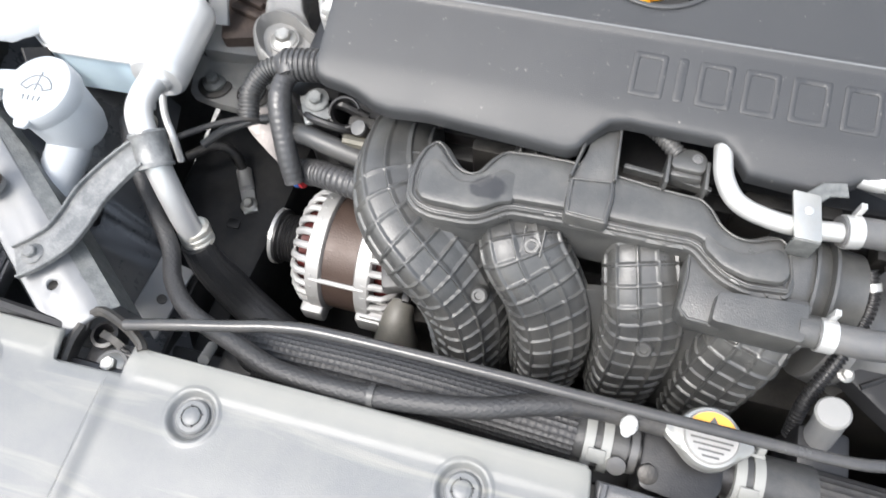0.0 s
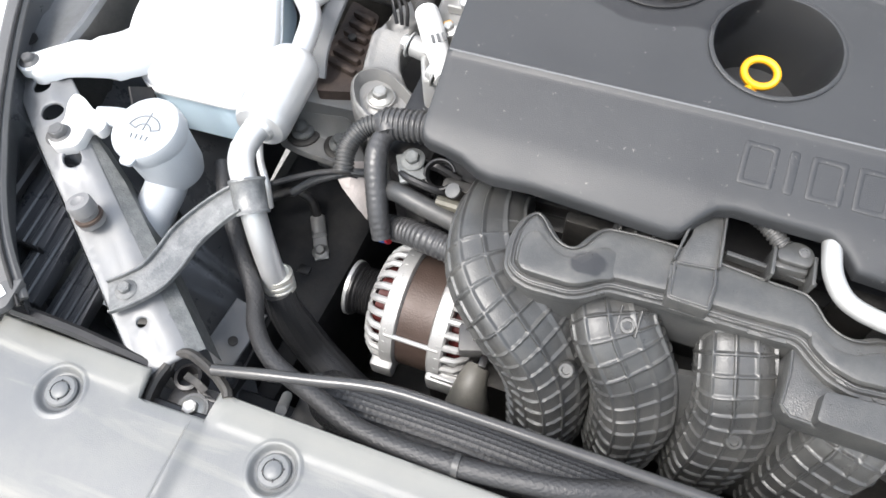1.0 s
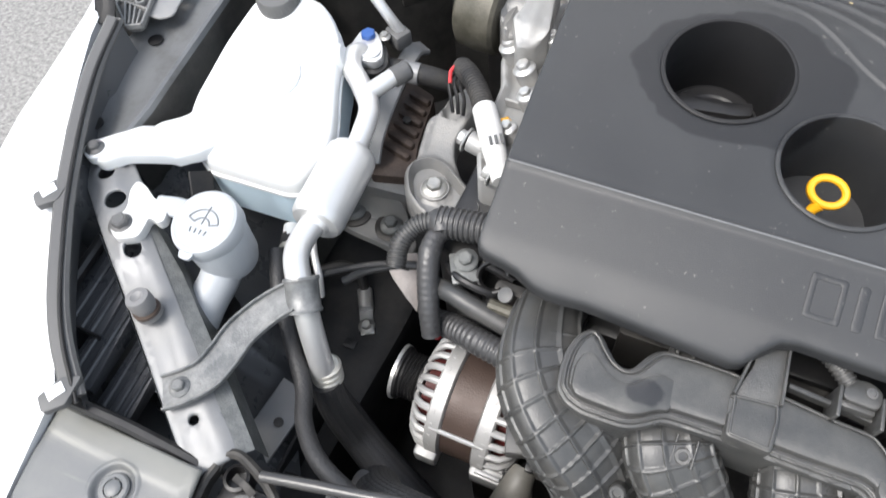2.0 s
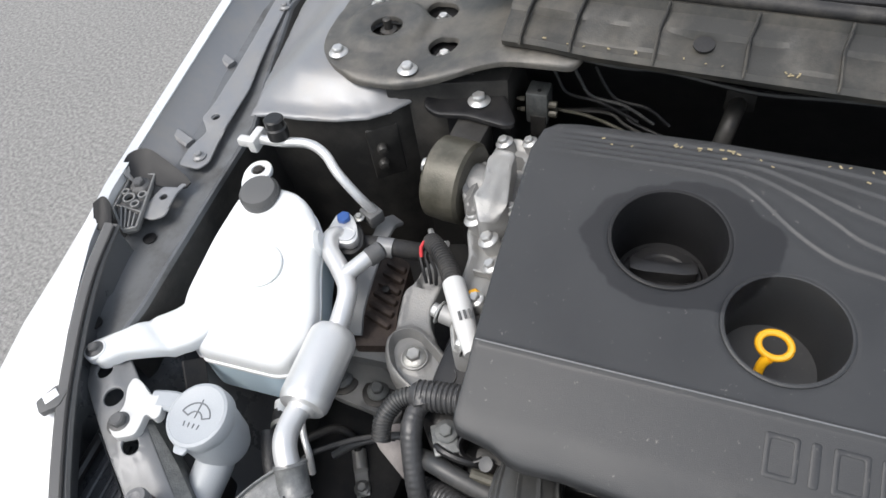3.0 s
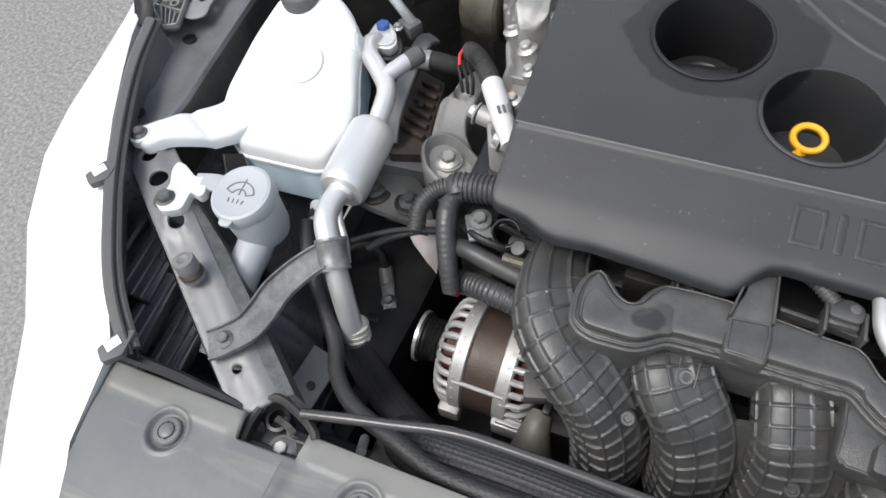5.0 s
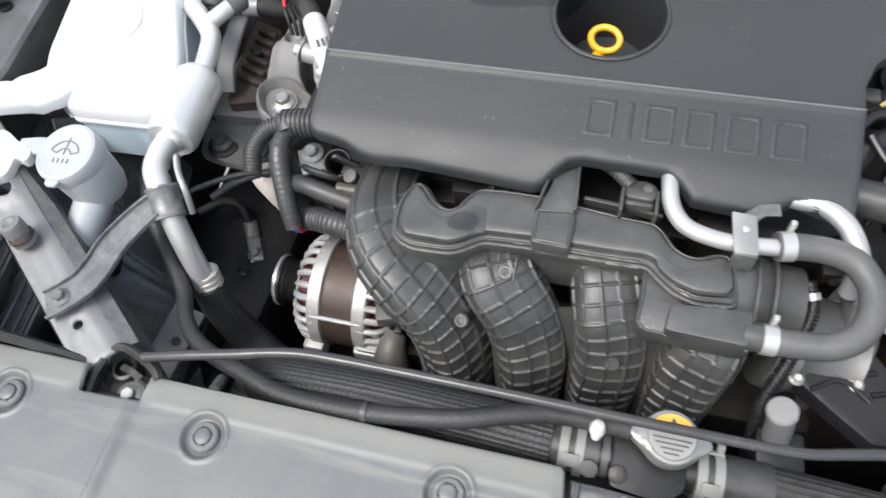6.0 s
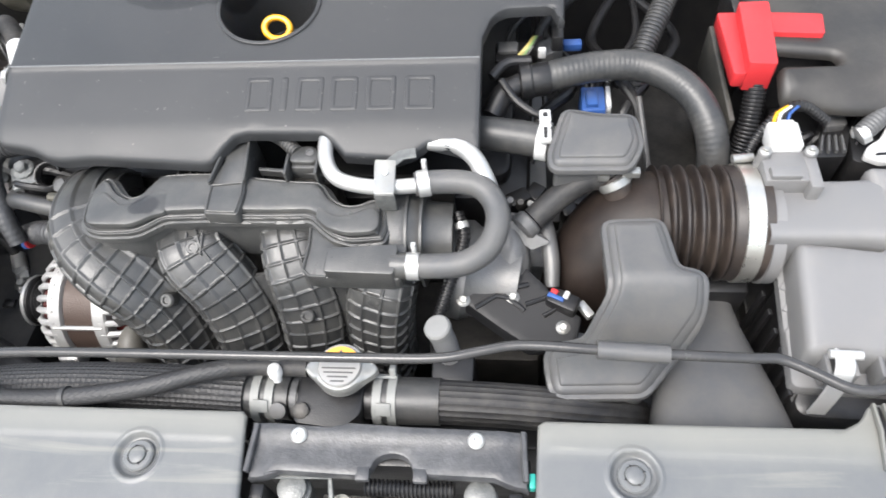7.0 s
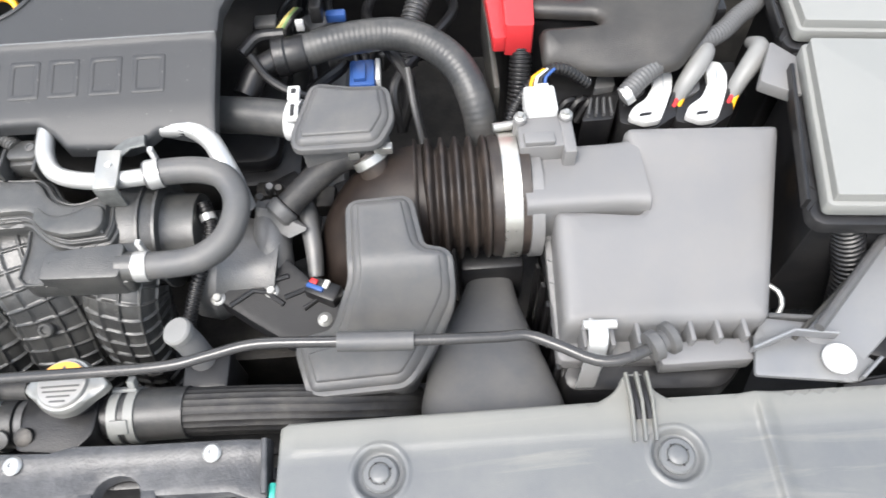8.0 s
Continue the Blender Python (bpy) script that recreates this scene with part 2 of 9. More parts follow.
def streaked_panel():
    """Wiped dust streaks along the front panels and a dusty band on their raised rear edge."""
    n, l = M_PANEL.node_tree.nodes, M_PANEL.node_tree.links
    b = n["Principled BSDF"]
    geo = n.new("ShaderNodeNewGeometry")
    mp = n.new("ShaderNodeMapping")
    mp.inputs["Scale"].default_value = (1.3, 14.0, 2.0)
    mp.inputs["Rotation"].default_value = (0, 0, 0.06)
    l.new(geo.outputs["Position"], mp.inputs["Vector"])
    nz = n.new("ShaderNodeTexNoise")
    nz.inputs["Scale"].default_value, nz.inputs["Detail"].default_value, nz.inputs["Roughness"].default_value = 3.0, 8.0, 0.6
    nz.inputs["Distortion"].default_value = 0.6
    l.new(mp.outputs["Vector"], nz.inputs["Vector"])
    mr = n.new("ShaderNodeMapRange")
    mr.inputs["From Min"].default_value, mr.inputs["From Max"].default_value = 0.52, 0.66
    mr.inputs["To Max"].default_value = 0.5
    l.new(nz.outputs["Fac"], mr.inputs["Value"])
    xyz = n.new("ShaderNodeSeparateXYZ")
    l.new(geo.outputs["Position"], xyz.inputs[0])
    band = n.new("ShaderNodeMapRange")
    band.inputs["From Min"].default_value, band.inputs["From Max"].default_value = 0.008, 0.03
    band.inputs["To Max"].default_value = 0.45
    l.new(xyz.outputs["Y"], band.inputs["Value"])
    top = n.new("ShaderNodeMath")
    top.operation = "MAXIMUM"
    l.new(mr.outputs["Result"], top.inputs[0])
    l.new(band.outputs["Result"], top.inputs[1])
    mx = n.new("ShaderNodeMix")
    mx.data_type = "RGBA"
    mx.inputs["B"].default_value = (0.25, 0.245, 0.212, 1)
    l.new(b.inputs["Base Color"].links[0].from_socket, mx.inputs["A"])
    l.new(top.outputs[0], mx.inputs["Factor"])
    l.new(mx.outputs["Result"], b.inputs["Base Color"])


streaked_panel()


# ---- shapes ----
class Geo:
    def __init__(self, v=(), f=()):
        self.v, self.f = list(v), list(f)

    def add(self, other, m=None):
        k = len(self.v)
        self.v += [m @ p for p in other.v] if m else other.v
        self.f += [[i + k for i in face] for face in other.f]
        return self


WHERE = {}


def thing(name, base, label, category, group="", kind="", move=(0, 0, 0)):
    """An Empty at base that carries parts given in world places; move shifts the whole thing."""
    ob = new(name)
    ob.empty_display_size = 0.02
    ob.location = Vector(base) + Vector(move)
    WHERE[ob] = Vector(base)
    return tagged(ob, label, category, group, kind)


def part(name, geo, material, parent=None, label="", angle=35):
    """One mesh object from a Geo in world places, under a thing or a part."""
    xs = np.array([tuple(p) for p in geo.v])
    mid = Vector((xs.min(0) + xs.max(0)) / 2)
    me = bpy.data.meshes.new(name)
    me.from_pydata([tuple(Vector(p) - mid) for p in geo.v], [], geo.f)
    me.validate()
    bm = bmesh.new()
    bm.from_mesh(me)
    bmesh.ops.recalc_face_normals(bm, faces=bm.faces)
    bm.to_mesh(me)
    bm.free()
    me.polygons.foreach_set("use_smooth", [True] * len(me.polygons))
    me.set_sharp_from_angle(angle=radians(angle))
    me.materials.append(material)
    ob = new(name, me)
    ob.location = mid - (WHERE[parent] if parent else Vector())
    ob.parent = parent
    WHERE[ob] = mid
    return tagged(ob, label) if label else ob


def single(name, geo, material, label, category, group="", kind="", angle=35):
    return tagged(part(name, geo, material, None, label, angle), label, category, group, kind)


def curve(pts, step=0.006):
    """Points evenly along a smooth line through pts."""
    p = [Vector(q) for q in pts]
    p = [2 * p[0] - p[1]] + p + [2 * p[-1] - p[-2]]
    fine = []
    for i in range(1, len(p) - 2):
        for k in range(24):
            t = k / 24
            a, b, c, d = p[i - 1 : i + 3]
            fine.append(0.5 * (2 * b + (c - a) * t + (2 * a - 5 * b + 4 * c - d) * t * t + (3 * b - a - 3 * c + d) * t**3))
    fine.append(p[-2])
    s = np.r_[0, np.cumsum([(fine[i + 1] - fine[i]).length for i in range(len(fine) - 1)])]
    count = max(2, int(round(s[-1] / step)) + 1)
    xyz = np.array([tuple(q) for q in fine])
    at = np.linspace(0, s[-1], count)
    return [Vector(q) for q in np.stack([np.interp(at, s, xyz[:, k]) for k in range(3)], 1)], at


def sweep(path, section, up=None, caps=True):
    """section(i) gives the ring at path[i], as (side, up) pairs."""
    g = Geo()
    tang = [(path[min(i + 1, len(path) - 1)] - path[max(i - 1, 0)]).normalized() for i in range(len(path))]
    side = tang[0].cross(Vector(up) if up else (Vector((0, 0, 1)) if abs(tang[0].z) < 0.9 else Vector((0, 1, 0)))).normalized()
    n = 0
    for i, (p, t) in enumerate(zip(path, tang)):
        if up:
            side = t.cross(Vector(up)).normalized()
        else:
            side = (side - t * side.dot(t)).normalized()
        over = side.cross(t)
        ring = section(i)
        n = len(ring)
        g.v += [p + side * a + over * b for a, b in ring]
    for i in range(len(path) - 1):
        for k in range(n):
            a, b = i * n + k, i * n + (k + 1) % n
            g.f.append([a, b, b + n, a + n])
    if caps:
        g.f += [list(range(n))[::-1], list(range(len(g.v) - n, len(g.v)))]
    return g


def ring(r, seg=14, ridges=0, depth=0.0):
    return [(q * math.cos(a), q * math.sin(a)) for a in np.linspace(0, 2 * math.pi, seg, endpoint=False) for q in [r + (depth * abs(math.cos(a * ridges / 2)) if ridges else 0)]]


def oval(w, h, seg=24, power=3.0):
    out = []
    for a in np.linspace(0, 2 * math.pi, seg, endpoint=False):
        c, s = math.cos(a), math.sin(a)
        out.append((w / 2 * math.copysign(abs(c) ** (2 / power), c), h / 2 * math.copysign(abs(s) ** (2 / power), s)))
    return out


def tube(pts, r, seg=14, step=0.006, corr=None, ridges=0, depth=0.0, caps=True):
    """A round tube; r may run along it; corr = (pitch, depth) of rings across it; ridges lie along it."""
    if corr:
        step = corr[0] / 6
    path, s = curve(pts, step)
    rs = np.interp(s / max(s[-1], 1e-6), np.linspace(0, 1, len(r)), r) if hasattr(r, "__len__") else np.full(len(s), r)
    if corr:
        wave = np.cos(2 * math.pi * s / corr[0])
        rs = rs + corr[1] * np.clip(wave * 1.6, -1, 1)
    if ridges:
        seg = ridges * 3
    return sweep(path, lambda i: ring(rs[i], seg, ridges, depth), caps=caps)


def braid(pts, r, depth=0.00022, strands=24, pitch=0.016, seg=60):
    """A tube woven of strands that run round it both ways."""
    path, s = curve(pts, 0.0014)

    def section(i):
        out = []
        for a in np.linspace(0, 2 * math.pi, seg, endpoint=False):
            w = 2 * math.pi * s[i] / pitch
            q = r + depth * max(math.sin(strands * a / 2 + w * 2), math.sin(strands * a / 2 - w * 2))
            out.append((q * math.cos(a), q * math.sin(a)))
        return out

    return sweep(path, section)


def lathe(profile, seg=28, m=None, lid=True):
    """(r, z) pairs turned about z."""
    g = Geo()
    for r, z in profile:
        g.v += [Vector((r * math.cos(a), r * math.sin(a), z)) for a in np.linspace(0, 2 * math.pi, seg, endpoint=False)]
    for i in range(len(profile) - 1):
        for k in range(seg):
            a, b = i * seg + k, i * seg + (k + 1) % seg
            g.f.append([a, b, b + seg, a + seg])
    g.f += [list(range(seg))[::-1]] if lid else []
    g.f.append(list(range(len(g.v) - seg, len(g.v))))
    return Geo().add(g, m) if m else g


def level(place, up):
    """The turn and place with local z along up and local x level, to the right."""
    z = Vector(up).normalized()
    x = (Vector((1, 0, 0)) - z * z.x).normalized()
    y = z.cross(x)
    return Matrix.Translation(place) @ Matrix((x, y, z)).transposed().to_4x4()


def facing(place, way):
    """The turn and place that lay local z along way."""
    return Matrix.Translation(place) @ Vector(way).to_track_quat("Z", "Y").to_matrix().to_4x4()


def from_bm(bm):
    bm.verts.index_update()
    g = Geo([v.co.copy() for v in bm.verts], [[v.index for v in f.verts] for f in bm.faces])
    bm.free()
    return g


def prism(outline, z0, z1, bevel=0.0, seg=2, m=None, top=None):
    """An outline raised from z0 to z1; top(x, y) may bend its upper face."""
    bm = bmesh.new()
    low = [bm.verts.new((x, y, z0)) for x, y in outline]
    high = [bm.verts.new((x, y, top(x, y) if top else z1)) for x, y in outline]
    bm.faces.new(low[::-1])
    bm.faces.new(high)
    n = len(low)
    for i in range(n):
        bm.faces.new((low[i], low[(i + 1) % n], high[(i + 1) % n], high[i]))
    bmesh.ops.recalc_face_normals(bm, faces=bm.faces)
    if bevel:
        edges = [e for e in bm.edges if len(e.link_faces) == 2 and e.calc_face_angle(0) > radians(28)]
        bmesh.ops.bevel(bm, geom=edges, offset=bevel, segments=seg, profile=0.5, affect="EDGES", clamp_overlap=True)
    g = from_bm(bm)
    return Geo().add(g, m) if m else g


def box(sx, sy, sz, bevel=0.002, m=None, seg=2):
    return prism([(-sx / 2, -sy / 2), (sx / 2, -sy / 2), (sx / 2, sy / 2), (-sx / 2, sy / 2)], -sz / 2, sz / 2, bevel, seg, m)


def bar(a, b, w, h, bevel=0.001, up=(0, 0, 1)):
    """A straight square bar from a to b."""
    return strip([a, b], w, h, up, bevel)


def strip(pts, w, h, up=(0, 0, 1), bevel=0.001, smooth=False, step=0.005):
    path = curve(pts, step)[0] if smooth else [Vector(p) for p in pts]
    c = min(bevel, w / 3, h / 3)
    x, y = w / 2, h / 2
    sec = [(-x, -y + c), (-x + c, -y), (x - c, -y), (x, -y + c), (x, y - c), (x - c, y), (-x + c, y), (-x, y - c)]
    return sweep(path, lambda i: sec, up=up)


def fillet(pts, r, n=5):
    """An outline with rounded corners."""
    out = []
    p = [Vector(q) for q in pts]
    for i, b in enumerate(p):
        a, c = p[i - 1], p[(i + 1) % len(p)]
        u, v = (a - b), (c - b)
        d = min(r, u.length * 0.48, v.length * 0.48)
        s, e = b + u.normalized() * d, b + v.normalized() * d
        for k in range(n + 1):
            t = k / n
            q = s * (1 - t) ** 2 + b * 2 * t * (1 - t) + e * t * t
            out.append((q.x, q.y))
    return out


def circle(x, y, r, n=40):
    return [(x + r * math.cos(a), y + r * math.sin(a)) for a in np.linspace(0, 2 * math.pi, n, endpoint=False)]


def inside(px, py, loop):
    x, y = np.array(loop).T
    x2, y2 = np.roll(x, -1), np.roll(y, -1)
    cross = (y[None] > py[:, None]) != (y2[None] > py[:, None])
    with np.errstate(divide="ignore", invalid="ignore"):
        hit = px[:, None] < (x2 - x)[None] * (py[:, None] - y[None]) / (y2 - y)[None] + x[None]
    return (cross & hit).sum(1) % 2 == 1


def away(px, py, loops):
    best = np.full(len(px), 9.0)
    for loop in loops:
        a = np.array(loop)
        b = np.roll(a, -1, 0)
        d = b - a
        q = np.stack([px, py], 1)[:, None] - a[None]
        t = np.clip((q * d[None]).sum(2) / np.maximum((d * d).sum(1), 1e-12)[None], 0, 1)
        best = np.minimum(best, np.sqrt(((q - t[..., None] * d[None]) ** 2).sum(2)).min(1))
    return best


def from_edge(x, y, loop):
    """Distance of one point from a loop's edge."""
    return float(away(np.array([x]), np.array([y]), [loop])[0])


def plate(outline, zf, th=0.003, holes=(), step=0.01, rnd=0.003, lines=()):
    """A sheet over an outline with holes, bent to zf(x, y), with rounded edges and thickness th. lines: rows of points where it bends sharply."""
    from mathutils.geometry import delaunay_2d_cdt

    loops, pts, edges = [], [], []
    for loop in (outline, *holes):
        fine = []
        for a, b in zip(loop, list(loop[1:]) + [loop[0]]):
            k = max(1, int(math.hypot(b[0] - a[0], b[1] - a[1]) / step + 0.5))
            fine += [(a[0] + (b[0] - a[0]) * i / k, a[1] + (b[1] - a[1]) * i / k) for i in range(k)]
        edges += [(len(pts) + i, len(pts) + (i + 1) % len(fine)) for i in range(len(fine))]
        pts += fine
        loops.append(fine)
    arr = np.array(outline)
    (x0, y0), (x1, y1) = arr.min(0), arr.max(0)
    gx, gy = np.meshgrid(np.arange(x0 + step / 2, x1, step), np.arange(y0 + step / 2, y1, step))
    inner = [np.stack([gx.ravel(), gy.ravel()], 1)]
    close = []
    for fine in loops:
        a = np.array(fine)
        d = np.roll(a, -1, 0) - np.roll(a, 1, 0)
        nrm = np.stack([-d[:, 1], d[:, 0]], 1) / np.maximum(np.hypot(*d.T), 1e-9)[:, None]
        for f in (0.3, 1.0):
            close += [a + nrm * rnd * f, a - nrm * rnd * f]
    close = np.concatenate(close) if rnd else np.zeros((0, 2))
    rows = []
    for line in lines:
        a = np.array(line, float)
        row = []
        for p, q in zip(a[:-1], a[1:]):
            k = max(1, int(np.hypot(*(q - p)) / step + 0.5))
            row.append(p + (q - p) * np.arange(k)[:, None] / k)
        rows.append(np.concatenate(row + [a[-1:]]))
    if rows:
        near = np.concatenate(rows)
        g0 = inner[0]
        gap = np.full(len(g0), 9.0)
        for i in range(0, len(near), 400):
            gap = np.minimum(gap, np.sqrt(((g0[:, None] - near[None, i : i + 400]) ** 2).sum(2)).min(1))
        inner[0] = g0[gap > step * 0.6]

    def keep(some, gap):
        ok = inside(some[:, 0], some[:, 1], loops[0]) & (away(some[:, 0], some[:, 1], loops) > gap)
        for hole in loops[1:]:
            ok &= ~inside(some[:, 0], some[:, 1], hole)
        return some[ok]

    extra = np.concatenate([keep(np.concatenate(inner), rnd * 1.5 + 0.0004)] + ([keep(close, rnd * 0.25)] if rnd else []))
    every = [Vector(p) for p in pts] + [Vector(p) for p in extra.tolist()]
    for row in rows:
        good = {tuple(p) for p in keep(row, rnd * 1.5 + 0.0004).tolist()}
        last = None
        for p in map(tuple, row.tolist()):
            if p in good:
                every.append(Vector(p))
                if last is not None:
                    edges.append((last, len(every) - 1))
                last = len(every) - 1
            else:
                last = None
    vs, _, fs, *_ = delaunay_2d_cdt(every, edges, [], 0, 1e-6)
    xy = np.array([tuple(v) for v in vs])
    mid = np.array([xy[f].mean(0) for f in fs])
    ok = inside(mid[:, 0], mid[:, 1], loops[0])
    for hole in loops[1:]:
        ok &= ~inside(mid[:, 0], mid[:, 1], hole)
    fs = [list(f) for f, k in zip(fs, ok) if k]
    d = away(xy[:, 0], xy[:, 1], loops)
    drop = np.where(d < rnd, rnd - np.sqrt(np.maximum(rnd**2 - (rnd - d) ** 2, 0)), 0) if rnd else 0 * d
    z = np.array([zf(x, y) for x, y in xy])
    n = len(xy)
    g = Geo([Vector((x, y, a - b)) for (x, y), a, b in zip(xy, z, drop)] + [Vector((x, y, a - max(th, rnd))) for (x, y), a in zip(xy, z)])
    used = {}
    for f in fs:
        for a, b in zip(f, f[1:] + f[:1]):
            used[(a, b)] = 1
    g.f = [f for f in fs] + [[i + n for i in f[::-1]] for f in fs]
    g.f += [[b, a, a + n, b + n] for a, b in used if (b, a) not in used]
    alive = sorted({i for f in g.f for i in f})
    to = {i: k for k, i in enumerate(alive)}
    return Geo([g.v[i] for i in alive], [[to[i] for i in f] for f in g.f])


def step01(a, b, x):
    t = min(1.0, max(0.0, (x - a) / (b - a)))
    return t * t * (3 - 2 * t)


def hexagon(r, h):
    return prism([(r * math.cos(a), r * math.sin(a)) for a in np.linspace(0, 2 * math.pi, 6, endpoint=False)], 0, h, r * 0.12, 1)


BOLT = lathe([(1.55, 0), (1.6, 0.12), (1.5, 0.25), (1.02, 0.42), (0.9, 0.5)], 20).add(hexagon(0.98, 1.15)).add(lathe([(0.7, 1.1), (0.62, 1.22), (0.3, 1.2)], 16))
BOLT_MESH = {}


def bolt(parent, place, way=(0, 0, 1), size=0.006, material=None, label=""):
    """A flanged hexagon bolt; size is half its head's width."""
    material = material or M_STEEL
    if material not in BOLT_MESH:
        proto = part("bolt", BOLT, material)
        BOLT_MESH[material] = proto.data
        proto.data.transform(Matrix.Translation(WHERE[proto]))
        bpy.data.objects.remove(proto)
    ob = new("bolt", BOLT_MESH[material])
    ob.parent = parent
    m = facing(Vector(place) - WHERE[parent], way)
    ob.matrix_basis = m @ Matrix.Rotation(random.uniform(0, 1), 4, "Z") @ Matrix.Scale(size, 4)
    if label:
        tagged(ob, label)
    return ob


# ---- ground and body shell ----
single("ground", Geo([Vector((-400, -400, 0)), Vector((400, -400, 0)), Vector((400, 400, 0)), Vector((-400, 400, 0))], [[0, 1, 2, 3]]), M_GROUND,
       "grey coarse asphalt of a car park", "ground", kind="structure")


def loft(rows):
    """A skin over rows of equally many points."""
    g, n = Geo(), len(rows[0])
    for row in rows:
        g.v += [Vector(p) for p in row]
    for i in range(len(rows) - 1):
        for k in range(n - 1):
            a = i * n + k
            g.f.append([a, a + 1, a + 1 + n, a + n])
    return g


def thick(g, d):
    """A skin given a second side, d below it."""
    n = len(g.v)
    used = {(a, b) for f in g.f for a, b in zip(f, f[1:] + f[:1])}
    h = Geo(g.v + [p - Vector((0, 0, d)) for p in g.v], g.f + [[i + n for i in f[::-1]] for f in g.f])
    h.f += [[b, a, a + n, b + n] for a, b in used if (b, a) not in used]
    return h


# inner edge x, z and crest x, z of the fender at stations along y
FENDER = [(-0.30, -0.58, 0.71, -0.68, 0.68), (-0.14, -0.668, 0.752, -0.77, 0.725), (-0.05, -0.705, 0.777, -0.81, 0.75), (0.04, -0.712, 0.799, -0.84, 0.782),
          (0.13, -0.772, 0.826, -0.893, 0.812), (0.20, -0.815, 0.842, -0.91, 0.838), (0.26, -0.845, 0.853, -0.913, 0.853), (0.32, -0.869, 0.864, -0.912, 0.865),
          (0.37, -0.888, 0.872, -0.913, 0.875), (0.443, -0.907, 0.88, -0.922, 0.881), (0.605, -0.931, 0.885, -0.949, 0.885), (0.865, -0.967, 0.895, -0.99, 0.893),
          (1.2, -0.985, 0.92, -1.01, 0.915), (1.8, -0.985, 0.95, -1.01, 0.945)]


def fender(sign):
    base = thing("fender", (sign * -0.9, 0.4, 0.3), "pale silver painted car fender with a folded upper edge", "car fender", "fenders", move=(-0.008 * sign, 0.007, 0))
    rows = []
    for y, xi, zi, xc, zc in FENDER:
        rows.append([(sign * x, y, z) for x, z in ((xi, zi - 0.012), (xi, zi), (xi * 0.5 + xc * 0.5, (zi + zc) / 2 + 0.006), (xc + 0.006, zc), (xc - 0.012, zc - 0.02), (xc - 0.03, zc - 0.08), (xc - 0.045, zc - 0.2), (xc - 0.03, 0.3))])
    part("outer_panel", loft([[tuple(p) for p in r] for r in rows]), M_PAINT, base, "blown-out pale silver paint", 50)
    gutter = []
    for y, xi, zi in ((0.47, -0.91, 0.881), (0.605, -0.931, 0.885), (0.865, -0.967, 0.895), (1.2, -0.985, 0.92)):
        gutter.append([(sign * x, y, z) for x, z in ((xi, zi - 0.002), (xi + 0.008, zi - 0.012), (xi + 0.045, zi - 0.045), (xi + 0.055, zi - 0.047))])
    part("inner_gutter", thick(loft(gutter), 0.002), M_PRIMER, base, "grey painted inner fold", 40)
    if sign > 0:
        out = [(-0.868, 0.518), (-0.837, 0.517), (-0.829, 0.532), (-0.837, 0.569), (-0.84, 0.598), (-0.847, 0.672), (-0.862, 0.73), (-0.875, 0.786), (-0.889, 0.864), (-0.91, 1.0), (-0.935, 1.0),
               (-0.915, 0.858), (-0.902, 0.781), (-0.89, 0.696), (-0.883, 0.631), (-0.884, 0.604), (-0.864, 0.583), (-0.872, 0.549)]
        part("flange", plate(fillet(out, 0.006), lambda x, y: 0.862 + 0.02 * (y - 0.5) - 0.003 * step01(0.596, 0.58, y), 0.002, [circle(-0.865, 0.609, 0.006, 14)], 0.012, 0.001), M_PRIMER, base, "silver bolted flange")
        for x, y, z in ((-0.847, 0.537, 0.8615), (-0.891, 0.864, 0.871)):
            part("washer", lathe([(0.0095, 0), (0.0095, 0.0015), (0.006, 0.002)], 18, Matrix.Translation((x, y, z - 0.001))), M_PRIMER, base)
            bolt(base, (x, y, z), size=0.0052, material=M_PRIMER)
        for (xa, ya), (xb, yb) in (((-0.945, 0.585), (-0.88, 0.562)), ((-0.968, 0.75), (-0.91, 0.725))):
            part("gutter_rib", strip([(xa, ya, 0.868 + 0.03 * (ya - 0.57)), ((xa + xb) / 2, (ya + yb) / 2, 0.8585 + 0.03 * (ya - 0.57)), (xb, yb, 0.8535 + 0.03 * (ya - 0.57))], 0.016, 0.008, (0, 0, 1), 0.004), M_PRIMER, base)
        for top, foot in (([(-0.917, 0.481, 0.884), (-0.918, 0.499, 0.887), (-0.901, 0.513, 0.886), (-0.872, 0.507, 0.879), (-0.841, 0.497, 0.869), (-0.828, 0.49, 0.864)], [(-0.9, 0.473, 0.873), (-0.894, 0.476, 0.868), (-0.884, 0.477, 0.866), (-0.872, 0.475, 0.864), (-0.855, 0.477, 0.862), (-0.838, 0.478, 0.862)]),
                          ([(-0.906, 0.411, 0.889), (-0.898, 0.422, 0.892), (-0.886, 0.418, 0.89), (-0.876, 0.408, 0.888), (-0.868, 0.394, 0.884)], [(-0.896, 0.386, 0.876), (-0.89, 0.389, 0.87), (-0.883, 0.391, 0.868), (-0.876, 0.391, 0.868), (-0.869, 0.388, 0.868)])):
            lines = [curve(edge, 0.004)[0] for edge in (top, foot)]
            lines = [[e[round(k * (len(e) - 1) / 15)] for k in range(16)] for e in lines]
            part("end_flap", thick(loft([lines[0], [(a + b) / 2 - Vector((0, 0, 0.003)) for a, b in zip(*lines)], lines[1]]), 0.002), M_WELL, base, "black rubber end flap")
        # grey webbed plastic fixing with its bolt beside the lamp
        rim = [(-0.898, 0.424), (-0.91, 0.48), (-0.88, 0.488), (-0.849, 0.405), (-0.864, 0.397)]
